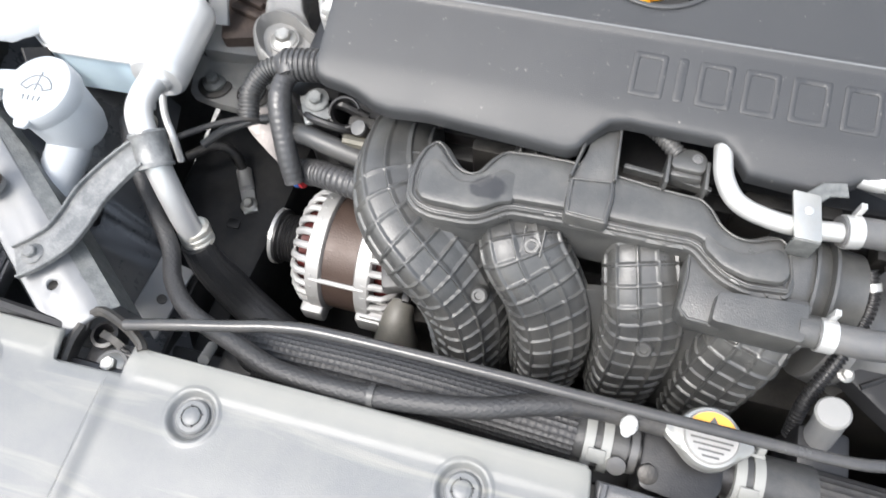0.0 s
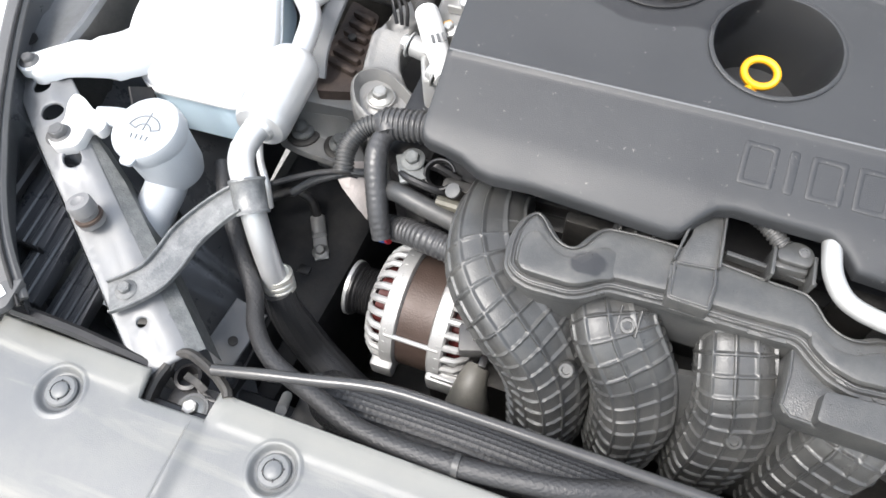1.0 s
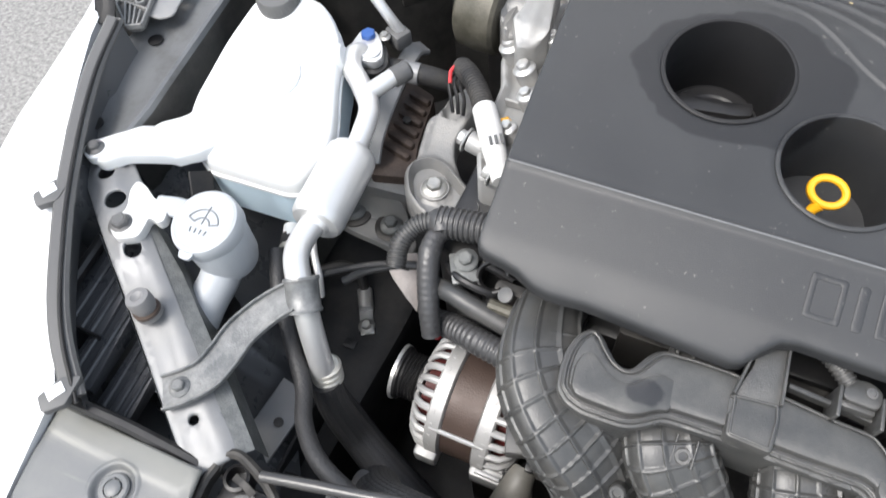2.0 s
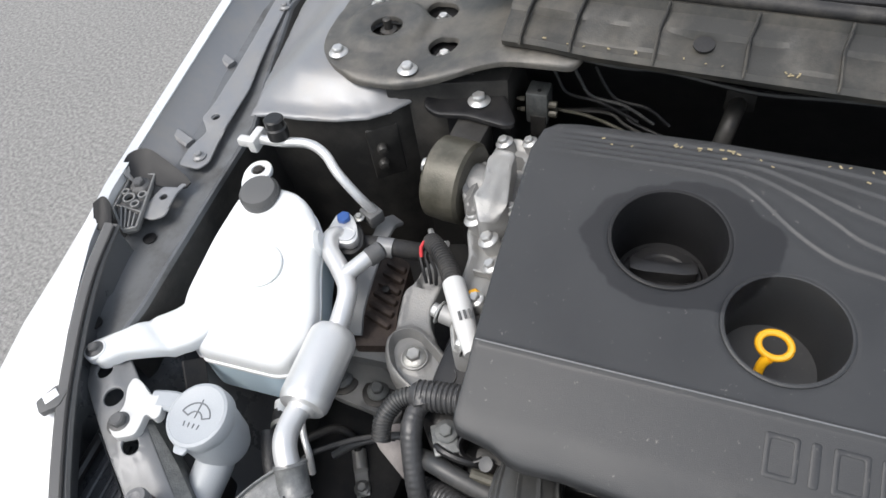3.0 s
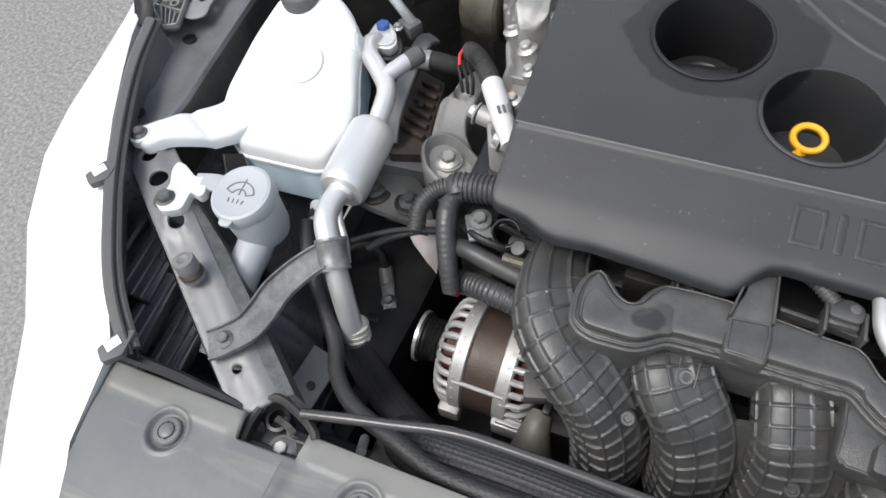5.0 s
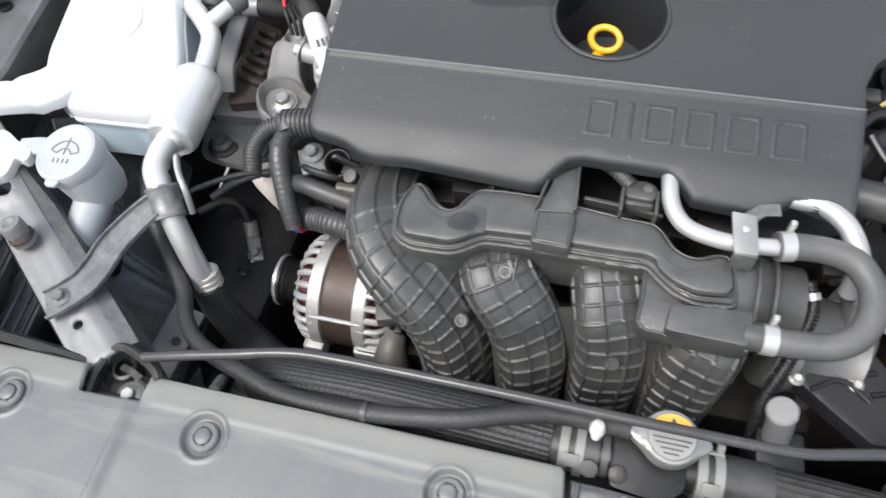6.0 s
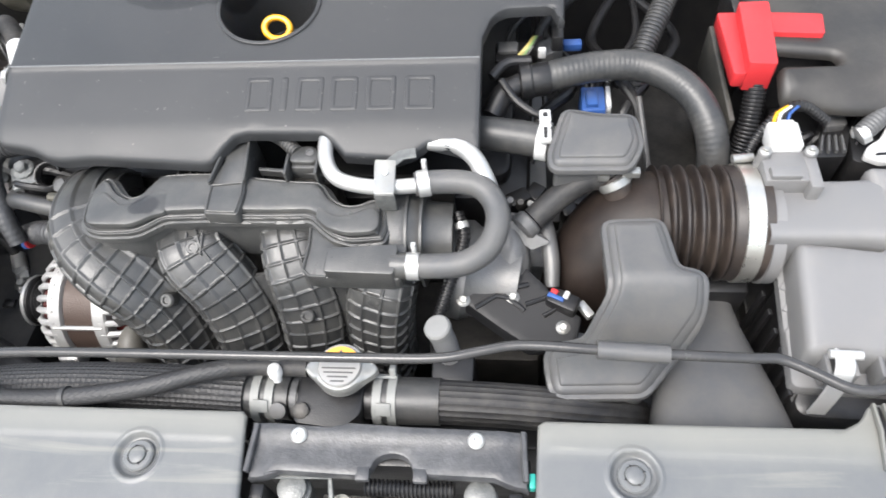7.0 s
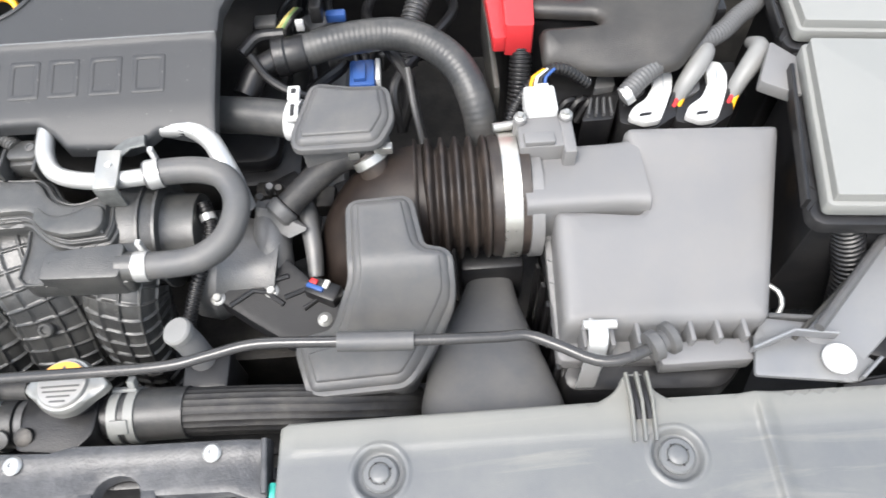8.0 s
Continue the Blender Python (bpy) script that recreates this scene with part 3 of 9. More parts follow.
        fix = part("lamp_fixing", prism(fillet(rim, 0.006), 0.858, 0.864, 0.001), M_CAPGREY, base, "grey webbed plastic fixing")
        for k in range(5):
            p, q = rim[k], rim[(k + 1) % 5]
            part("edge_rib", strip([(*p, 0.866), (*q, 0.866)], 0.0025, 0.007), M_KNOB, fix)
        for k in range(4):
            part("web", strip([(-0.89 + 0.0085 * k, 0.43 - 0.002 * k, 0.866), (-0.868 + 0.0045 * k, 0.4 + 0.001 * k, 0.866)], 0.002, 0.006), M_KNOB, fix)
        part("cross_web", strip([(-0.897, 0.43, 0.866), (-0.858, 0.428, 0.866)], 0.002, 0.006), M_KNOB, fix)
        for x, y, r in ((-0.888, 0.444, 0.008), (-0.874, 0.437, 0.006), (-0.874, 0.453, 0.006), (-0.899, 0.452, 0.005)):
            part("web_ring", lathe([(r, 0), (r, 0.0055), (r - 0.002, 0.0055), (r - 0.002, 0)], 14, Matrix.Translation((x, y, 0.864))), M_KNOB, fix)
        part("washer", lathe([(0.0135, 0), (0.0135, 0.002), (0.009, 0.003)], 22, Matrix.Translation((-0.889, 0.468, 0.864))), M_GREY, fix)
        bolt(base, (-0.889, 0.468, 0.866), size=0.008, material=M_GREY)
        # black disc puts the hole's shade into colour
        part("flange_hole", lathe([(0.0058, 0), (0.0058, 0.001), (0.002, 0.001)], 14, Matrix.Translation((-0.865, 0.609, 0.8585))), M_BLACK, base)


fender(1)
fender(-1)


def inner_wing(sign):
    ob = thing("inner_wing", (sign * -0.8, 0.6, 0.3), "grey painted inner wing rail beside the engine bay", "body panel", "inner wings")
    edge = [(-0.812, 0.28, 0.832), (-0.804, 0.33, 0.84), (-0.806, 0.39, 0.845), (-0.812, 0.5, 0.85), (-0.817, 0.615, 0.855), (-0.86, 0.75, 0.86), (-0.897, 0.885, 0.865), (-0.9, 1.1, 0.87)]
    outer = [(-0.87, 0.29, 0.83), (-0.877, 0.33, 0.838), (-0.885, 0.39, 0.843), (-0.885, 0.5, 0.848), (-0.9, 0.615, 0.852), (-0.93, 0.75, 0.857), (-0.95, 0.885, 0.862), (-0.96, 1.1, 0.868)]
    rows, lower = [], []
    for a, b in zip(outer, edge):
        a, b = Vector(a), Vector(b)
        rows.append([(sign * p[0], p[1], p[2]) for p in (a - Vector((0, 0, 0.05)), a, a * 0.5 + b * 0.5 - Vector((0, 0, 0.006)), b - Vector((0.004, 0, 0)), b + Vector((0, 0, 0.003)), b + Vector((0.003, 0, 0.001)), b + Vector((0.004, 0, -0.006)))])
        lower.append([(sign * p[0], p[1], p[2]) for p in (b + Vector((0.004, 0, -0.006)), b + Vector((0.012, 0, -0.14)), b + Vector((0.0, 0, -0.5)))])
    part("rail", loft(rows), M_RAIL, ob, "dirty grey painted rail")
    # wall below the rail takes a darker colour than the rail
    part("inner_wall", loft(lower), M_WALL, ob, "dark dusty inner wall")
    if sign > 0:
        part("tab", plate(fillet([(-0.874, 0.432), (-0.85, 0.431), (-0.838, 0.441), (-0.843, 0.46), (-0.846, 0.482), (-0.84, 0.497), (-0.85, 0.507), (-0.866, 0.497), (-0.872, 0.476)], 0.006),
             lambda x, y: 0.862, 0.002, [circle(-0.859, 0.468, 0.005, 14), circle(-0.854, 0.494, 0.005, 14)], 0.012, 0.001), M_PRIMER, ob, "silver tab with two holes")
        # no opening in the rail: black discs stand in for shaded holes
        for x, y, z in ((-0.855, 0.417, 0.844), (-0.851, 0.297, 0.835)):
            part("hole", lathe([(0.0085, 0), (0.0085, 0.0015), (0.004, 0.0016)], 18, Matrix.Translation((x, y, z - 0.003))), M_BLACK, ob, "black disc drawn as an open hole")


inner_wing(1)
inner_wing(-1)


def strut_tower(sign):
    ob = thing("strut_tower", (sign * -0.69, 0.8, 0.3), "silver painted suspension tower with a dusty bolted top", "strut tower", "strut towers", move=(0.005 * sign, -0.006, 0))
    # dome: from the front weld flange up to the flat top
    front = [(-0.835, 0.64), (-0.8, 0.648), (-0.765, 0.648), (-0.712, 0.655), (-0.67, 0.668), (-0.645, 0.687), (-0.62, 0.72), (-0.6, 0.755)]
    # front wall takes a darker colour than the silver dome above
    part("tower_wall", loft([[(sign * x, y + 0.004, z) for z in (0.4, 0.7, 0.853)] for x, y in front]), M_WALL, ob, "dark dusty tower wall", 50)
    fx, fy = [p[0] for p in front], [p[1] for p in front]
    rise = lambda x, y: 0.857 + 0.036 * step01(0.0, 0.075, y - float(np.interp(x, fx, fy))) * step01(-0.87, -0.785, x) + 0.004 * step01(-0.012, 0.0, -abs(y - float(np.interp(x, fx, fy)) - 0.006))  # noqa: E731
    skin = front[:7] + [(-0.655, 0.77), (-0.655, 1.02), (-0.905, 1.02), (-0.89, 0.9), (-0.865, 0.78), (-0.84, 0.68)]
    dome = plate(skin, rise, 0.003, [circle(-0.691, 0.808, 0.027, 20)], 0.01, 0.002)
    part("dome", Geo([Vector((sign * p.x, p.y, p.z)) for p in dome.v], dome.f), M_PRIMER, ob, "smooth silver slope", 60)
    top = fillet([(-0.79, 1.02), (-0.772, 0.76), (-0.742, 0.722), (-0.70, 0.7), (-0.64, 0.699), (-0.6, 0.711), (-0.55, 0.724), (-0.48, 0.734), (-0.405, 0.735), (-0.4, 0.80), (-0.45, 1.02)], 0.02)
    holes = [circle(-0.691, 0.808, 0.022, 26), circle(-0.597, 0.781, 0.02, 22), circle(-0.628, 0.864, 0.022, 22)]
    part("top_plate", plate([(sign * x, y) for x, y in top], lambda x, y: 0.899 + 0.008 * step01(0.066, 0.05, math.hypot(x + sign * 0.691, y - 0.812)) - 0.004 * step01(0.036, 0.03, math.hypot(x + sign * 0.691, y - 0.812)) + 0.033 * step01(-0.62, -0.49, sign * x) - 0.006 * step01(0.012, 0.0, y - 0.7 - 0.035 * step01(-0.64, -0.5, sign * x)) + 0.003 * step01(0.092, 0.085, math.hypot(x + sign * 0.691, y - 0.812)), 0.008, [[(sign * x, y) for x, y in h] for h in holes], 0.008, 0.003), M_TOWER, ob, "dusty grey pressed top")
    if sign > 0:
        part("pressed_pad", box(0.046, 0.008, 0.09, 0.003, Matrix.Translation((-0.6615, 0.6825, 0.79)) @ Matrix.Rotation(0.65, 4, "Z")), M_WALL, ob, "pressed pad on the tower wall")
        for x, z in ((-0.664, 0.802), (-0.667, 0.774)):
            part("dimple", lathe([(0.008, -0.006), (0.008, 0.002), (0.006, 0.005), (0.001, 0.006)], 16, facing((x + 0.004, 0.671, z), (0.5, -0.8, 0))), M_WALL, ob)
    part("strut_nut", lathe([(0.012, 0), (0.012, 0.012), (0.006, 0.014), (0.006, 0.028), (0.003, 0.03)], 14, Matrix.Translation((sign * -0.691, 0.811, 0.885))), M_DARKSTEEL, ob)
    part("strut_bearing", lathe([(0.045, 0), (0.045, 0.01), (0.014, 0.012)], 24, Matrix.Translation((sign * -0.691, 0.811, 0.872))), M_RUBBER, ob)
    for x, y, z in ((-0.724, 0.862, 0.902), (-0.736, 0.742, 0.901), (-0.627, 0.724, 0.901)):
        bolt(ob, (sign * x, y, z), size=0.0085, material=M_ZINC, label="bright zinc flange bolt")
    for x, y in ((-0.597, 0.779), (-0.628, 0.862)):
        bolt(ob, (sign * x, y, 0.886), size=0.0075, material=M_ZINC)
    # added dark block that closes the gap below the top plate
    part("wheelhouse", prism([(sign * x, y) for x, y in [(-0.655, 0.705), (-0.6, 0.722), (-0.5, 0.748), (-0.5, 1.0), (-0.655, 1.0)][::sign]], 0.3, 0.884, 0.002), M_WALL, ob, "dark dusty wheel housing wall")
    # added black sheet: stands in for the shade seen through the holes
    part("floor_under_holes", box(0.14, 0.16, 0.006, 0.002, Matrix.Translation((sign * -0.615, 0.83, 0.8835))), M_BLACK, ob)


strut_tower(1)
strut_tower(-1)


def cowl_lip(x):
    return 0.7 + 0.07 * math.sqrt(x * x + 0.004)


def cowl():
    ob = thing("cowl", (0, 0.8, 0.6), "dusty grey ribbed cowl panel below the windscreen", "cowl panel", kind="structure")
    rows = []
    for x in np.linspace(-0.5, 0.62, 113):
        lip = cowl_lip(x) + 0.006 * step01(-0.38, -0.46, x)
        dent = 0.003 * math.sin(x * 31.0) + 0.002 * math.sin(x * 77.0 + 1.0)
        rows.append([(x, lip + 0.03, 0.93), (x, lip + 0.004, 0.935), (x, lip, 0.944), (x, lip + 0.004, 0.95), (x, lip + 0.014, 0.951), (x, lip + 0.018, 0.953 + dent * 0.4), (x, lip + 0.046, 0.958 + dent), (x, lip + 0.05, 0.963), (x, lip + 0.07, 0.97), (x, lip + 0.074, 0.98), (x, lip + 0.09, 0.982), (x, lip + 0.1, 0.965), (x, lip + 0.3, 0.955)])
    part("panel", loft(rows), M_APRON, ob, "", 24)
    for x in (-0.475, -0.414, -0.318, -0.222, -0.129, -0.03, 0.07, 0.17, 0.27, 0.37, 0.47):
        y = cowl_lip(x)
        part("rib", sweep(curve([(x, y + 0.002, 0.945), (x, y + 0.008, 0.953), (x, y + 0.044, 0.962), (x + 0.003, y + 0.06, 0.97), (x + 0.005, y + 0.073, 0.979)], 0.01)[0], lambda i: oval(0.0036, 0.01, 8)), M_APRON, ob)
    # black disc on the closed panel, for the dark inside a drain hole
    part("drain_hole", lathe([(0.0115, 0), (0.0115, 0.001), (0.004, 0.0012)], 20, Matrix.Translation((-0.268, 0.753, 0.9575)) @ Matrix.Rotation(radians(12), 4, "X")), M_BLACK, ob, "black disc drawn as an oval hole")
    part("weatherstrip", tube([(x, cowl_lip(x) + 0.083, 0.986) for x in np.linspace(-0.44, 0.6, 14)], 0.0085, 12, 0.03), M_RUBBER, ob, "black rubber seal")
    grille = part("grille", box(1.3, 0.16, 0.01, 0.003, Matrix.Translation((0.05, 0.9, 0.978))), M_BLACK, ob, "black plastic air grille")
    for k in range(30):
        part("slat", box(0.004, 0.13, 0.006, 0.001, Matrix.Translation((-0.4 + k * 0.03, 0.9, 0.985))), M_BLACK, grille)


cowl()
single("windscreen", prism([(-0.62, 0.98), (0.62, 0.98), (0.6, 1.0), (-0.6, 1.0)], 0.96, 0.98, 0.0).add(loft([[(-0.68, 0.985, 0.99), (0.68, 0.985, 0.99)], [(-0.58, 1.6, 1.38), (0.58, 1.6, 1.38)]])), M_GLASS,
       "dark tinted sloping windscreen glass", "windscreen", kind="structure")
single("firewall", loft([[(-0.62, 0.84, 0.3), (-0.62, 0.88, 0.7), (-0.62, 0.8, 0.865), (-0.62, 0.77, 0.882)], [(-0.45, 0.845, 0.3), (-0.45, 0.885, 0.7), (-0.45, 0.805, 0.89), (-0.45, 0.768, 0.926)], [(-0.3, 0.85, 0.3), (-0.3, 0.89, 0.7), (-0.3, 0.81, 0.9), (-0.3, 0.765, 0.93)], [(0.0, 0.86, 0.3), (0.0, 0.9, 0.7), (0.0, 0.82, 0.9), (0.0, 0.76, 0.93)], [(0.45, 0.845, 0.3), (0.45, 0.885, 0.7), (0.45, 0.805, 0.89), (0.45, 0.768, 0.926)], [(0.65, 0.84, 0.3), (0.65, 0.88, 0.7), (0.65, 0.8, 0.865), (0.65, 0.77, 0.882)]]),
       M_BLACK, "black sound-deadened firewall behind the engine", "firewall", kind="structure")
single("undertray", prism([(-0.86, -0.1), (0.86, -0.1), (0.86, 1.0), (-0.86, 1.0)], 0.24, 0.26, 0.004), M_BLACK, "black splash shield under the engine", "undertray", kind="structure")


def bonnet():
    # stays out of view; its tilt is set for the light on the cover
    ob = thing("bonnet", (0, 1.0, 1.0), "open silver car bonnet propped steeply upright", "bonnet")
    rows = []
    for s in np.linspace(0, 1, 9):
        y, z = 1.02 + 0.16 * s + 0.06 * s * s, 1.03 + 0.9 * s
        w = 0.72 + 0.02 * s
        rows.append([(w * u, y - 0.03 * (1 - u * u), z) for u in np.linspace(-1, 1, 13)])
    part("skin", thick(loft(rows), 0.012), M_PAINT, ob, "", 60)
    for u in (-0.55, 0.0, 0.55):
        part("stiffener", strip([(u, 0.975, 1.05), (u * 0.8, 1.05, 1.45), (u * 0.6, 1.165, 1.84)], 0.08, 0.02, (0, -1, 0.4), 0.006), M_PRIMER, ob)


bonnet()


# ---- front panels ----
def push_clip(parent, x, y, z):
    part("push_clip", lathe([(0.0135, 0.0), (0.0135, 0.0025), (0.012, 0.004), (0.0085, 0.0042), (0.008, 0.0028), (0.0072, 0.0028), (0.007, 0.005), (0.0055, 0.006), (0.001, 0.006)], 26, Matrix.Translation((x, y, z))), M_PANEL, parent, "round plastic push rivet")
    for k in range(4):
        a = k * math.pi / 2 + 0.4
        part("slot", box(0.003, 0.0012, 0.002, 0.0003, Matrix.Translation((x + 0.0078 * math.cos(a), y + 0.0078 * math.sin(a), z + 0.0035)) @ Matrix.Rotation(a, 4, "Z")), M_BLACK, parent)


def panel_z(x, y, clips, seams):
    z = 0.783 + 0.0011 * step01(0.014, 0.021, y)
    z -= 0.10 * max(0.0, -0.03 - y) ** 1.0 * (1 if y < -0.03 else 0) * 0.35 + 0.25 * max(0.0, -0.1 - y)
    for cx, cy in clips:
        d = math.hypot(x - cx, y - cy)
        z += 0.0012 * step01(0.0245, 0.0215, d) - 0.0055 * step01(0.0205, 0.0155, d)
    for sx in seams:
        z += 0.005 * math.exp(-(((x - sx) / (0.0022 if x < sx else 0.0095)) ** 2))
    return z


def front_panel(name, outline, clips, seams, label):
    ob = thing(name, (sum(p[0] for p in outline) / len(outline), 0, 0.75), label, "front panel", "front panels")
    lines = [[(-0.74, y), (0.74, y)] for y in (0.0135, 0.0155, 0.018, 0.0205, 0.022, -0.03, -0.1)]
    for sx in seams:
        lines += [[(sx + k, -0.2), (sx + k, 0.05)] for k in (-0.006, -0.004, -0.0025, -0.0012, 0, 0.003, 0.006, 0.009, 0.013, 0.018)]
    for cx, cy in clips:
        lines += [circle(cx, cy, r, 40) + [(cx + r, cy)] for r in (0.025, 0.0238, 0.0225, 0.0213, 0.0203, 0.019, 0.0178, 0.0166, 0.0155, 0.011, 0.006)]
    part("panel", plate(outline, lambda x, y: panel_z(x, y, clips, seams), 0.004, step=0.011, rnd=0.003, lines=lines), M_PANEL, ob, "", 50)
    for cx, cy in clips:
        push_clip(ob, cx, cy, panel_z(cx, cy, clips, ()) )
    return ob


LEFT_OUT = [(-0.718, 0.041), (-0.566, 0.041)] + [(-0.562, 0.016), (-0.501, 0.018), (-0.5, 0.042)] + [(-0.13, 0.043)] + [(-0.126, 0.039), (-0.117, -0.04), (-0.112, -0.2), (-0.62, -0.2), (-0.682, -0.1), (-0.705, -0.05), (-0.714, -0.005)]
front_panel("left_front_panel", LEFT_OUT[::-1], [(-0.628, -0.001), (-0.431, 0.001), (-0.214, 0.002)], [-0.509], "grey plastic front panel with clips and dust streaks")
RIGHT_OUT = [(0.112, -0.2), (0.62, -0.2), (0.682, -0.1), (0.705, -0.05), (0.714, -0.005), (0.718, 0.041), (0.42, 0.043)] + fillet([(0.42, 0.043), (0.411, 0.05), (0.407, 0.064), (0.391, 0.064), (0.382, 0.05), (0.368, 0.043)], 0.006)[6:-6] + [(0.368, 0.043), (0.13, 0.042), (0.124, 0.038), (0.121, -0.04)]
right_panel = front_panel("right_front_panel", RIGHT_OUT, [(0.1995, 0.0), (0.4185, -0.001)], [0.487], "grey plastic front panel with a ribbed tab")
for x in (0.391, 0.399, 0.407):
    part("tab_rib", strip([(x, 0.062, 0.788), (x, 0.04, 0.7895), (x - 0.002, 0.01, 0.785)], 0.0025, 0.006), M_PANEL, right_panel)
# black strips between the ribs, in place of shade in the slots
for x in (0.395, 0.403):
    part("tab_slot", strip([(x, 0.06, 0.7845), (x, 0.032, 0.7885), (x, 0.026, 0.787)], 0.0048, 0.004), M_BLACK, right_panel, "black strip drawn as a slot")


def latch_support():
    ob = thing("latch_support", (0, 0.01, 0.72), "black plastic bonnet latch support with bright screws", "latch support", move=(-0.0015, -0.002, 0.004))
    out = [(-0.119, 0.037), (-0.05, 0.034), (-0.033, 0.038), (0.02, 0.036), (0.117, 0.035), (0.118, -0.012), (0.1, -0.008), (0.09, -0.004), (0.034, -0.003), (0.028, -0.003)]
    out += [(0.006 + 0.017 * math.cos(a), 0.0 + 0.013 * math.sin(a)) for a in np.linspace(0.1, math.pi - 0.1, 10)]
    out += [(-0.016, -0.004), (-0.022, -0.006), (-0.09, -0.004), (-0.1, -0.009), (-0.115, -0.011)]
    part("top", plate(out[::-1], lambda x, y: 0.776 + 0.003 * step01(0.02, 0.028, y) - 0.003 * step01(0.102, 0.105, abs(x)), 0.014, step=0.01, rnd=0.003, lines=[[(-0.12, y), (0.12, y)] for y in (0.019, 0.024, 0.029)]), M_WORN, ob, "worn black plastic top")
    for x in (-0.1135, 0.1135):
        part("end_lip", strip([(x, 0.034, 0.776), (x * 1.02, -0.006, 0.7755)], 0.0045, 0.008), M_WORN, ob)
    for s in (-1, 1):
        part("screw", lathe([(0.0072, 0), (0.0072, 0.001), (0.0055, 0.003), (0.002, 0.0035), (0.0018, 0.002)], 20, Matrix.Translation((s * 0.075, 0.0255, 0.7785))), M_ZINC, ob, "bright round screw head")
        part("pillar", box(0.012, 0.016, 0.07, 0.002, Matrix.Translation((s * 0.108, -0.02, 0.73))), M_BLACK, ob)
        part("block", box(0.012, 0.012, 0.008, 0.0015, Matrix.Translation((0.006 + s * 0.024, -0.003, 0.772))), M_WORN, ob)
    part("lower_wall", box(0.24, 0.01, 0.09, 0.002, Matrix.Translation((0, 0.012, 0.715))), M_BLACK, ob)
    part("inner_bracket", strip([(-0.1, -0.004, 0.757), (-0.068, -0.003, 0.758), (-0.049, -0.003, 0.757), (-0.046, -0.02, 0.754), (-0.046, -0.04, 0.75)], 0.005, 0.003), M_BRKT, ob, "light steel wire bracket")
    for x in (-0.081, 0.079):
        part("stud", lathe([(0.0105, -0.03), (0.0105, -0.004), (0.0145, -0.003), (0.0145, 0.002), (0.0105, 0.003), (0.0105, 0.008), (0.0125, 0.009), (0.0125, 0.012), (0.006, 0.014)], 22, facing((x, -0.012, 0.744), (0, -0.1, 1))), M_BRKT, ob, "steel adjusting stud")
        part("stud_body", box(0.022, 0.022, 0.03, 0.003, Matrix.Translation((x, -0.034, 0.726))), M_DARKSTEEL, ob)
    part("spring", tube([(-0.018, -0.009, 0.752), (0.057, -0.009, 0.753)], 0.0062, 14, corr=(0.0036, 0.0011)), M_BLACK, ob, "black coil spring")
    part("plate", box(0.09, 0.03, 0.004, 0.001, Matrix.Translation((-0.012, -0.028, 0.737))), M_DARKSTEEL, ob, "worn steel catch plate")
    part("striker_slot", box(0.012, 0.03, 0.014, 0.003, Matrix.Translation((-0.012, -0.03, 0.74))), M_DARKSTEEL, ob)
    for k, x in enumerate((-0.04, 0.013, 0.03)):
        part("rivet", lathe([(0.009, 0), (0.009, 0.003), (0.006, 0.0045)], 18, Matrix.Translation((x, -0.022 - 0.004 * k, 0.739))), M_CRIMP if k == 0 else M_STEEL, ob, "bright plated rivet")
    part("green_clip", box(0.005, 0.012, 0.012, 0.001, Matrix.Translation((0.121, -0.004, 0.768))), mat("teal_plastic", (0.02, 0.3, 0.25), 0.4), ob, "teal clip")


latch_support()
for x0, x1 in ((-0.8, -0.13), (0.13, 0.8)):
    single("radiator_beam", box(x1 - x0, 0.05, 0.06, 0.006, Matrix.Translation(((x0 + x1) / 2, 0.0, 0.735))), M_BLACK, "black radiator support beam under the front panel", "radiator support", "radiator beams")
single("bumper", prism([(-0.7, -0.2), (0.7, -0.2), (0.55, -0.34), (-0.55, -0.34)], 0.3, 0.72, 0.05, 3), M_PAINT, "pale silver painted front bumper of the car", "bumper")


# ---- engine ----
FLUTES = []
for row in ((0.611, 0.612, 0.609, 0.59, 0.555, 0.532, 0.522, 0.508, 0.5), (0.619, 0.62, 0.621, 0.614, 0.595, 0.573, 0.552, 0.53, 0.515), (0.626, 0.628, 0.629, 0.628, 0.614, 0.598, 0.584, 0.557, 0.54),
            (0.634, 0.636, 0.637, 0.637, 0.632, 0.624, 0.614, 0.594, 0.575), (0.642, 0.644, 0.645, 0.645, 0.643, 0.639, 0.634, 0.622, 0.61)):
    line = curve([(x, y - 0.007, 0) for x, y in zip((-0.42, -0.32, -0.23, -0.192, -0.154, -0.12, -0.086, 0.0, 0.16), row)], 0.004)[0]
    FLUTES.append(([p.x for p in line], [p.y for p in line]))


def cover_z(x, y):
    z = 0.886 + 0.115 * (y - 0.361) if y > 0.361 else 0.886 - 0.30 * (0.361 - y) - 1.2 * max(0.0, 0.3 - y) ** 1.5
    z = min(z, 0.912 + 0.02 * (y - 0.58)) if y > 0.58 else z
    z += 0.0024 * math.exp(-(((y - 0.362) / 0.0022) ** 2))
    # sweeping shallow flutes towards the rear
    for k, (fx, fy) in enumerate(FLUTES):
        q = (y - float(np.interp(x, fx, fy))) / 0.0032
        if abs(q) < 3:
            z += (0.0008 * math.exp(-q * q) - 0.0011 * math.exp(-((q + 1.6) ** 2))) * step01(-0.415, -0.36, x)
    return z


OIL, DIP = (-0.263, 0.513), (-0.1515, 0.441)


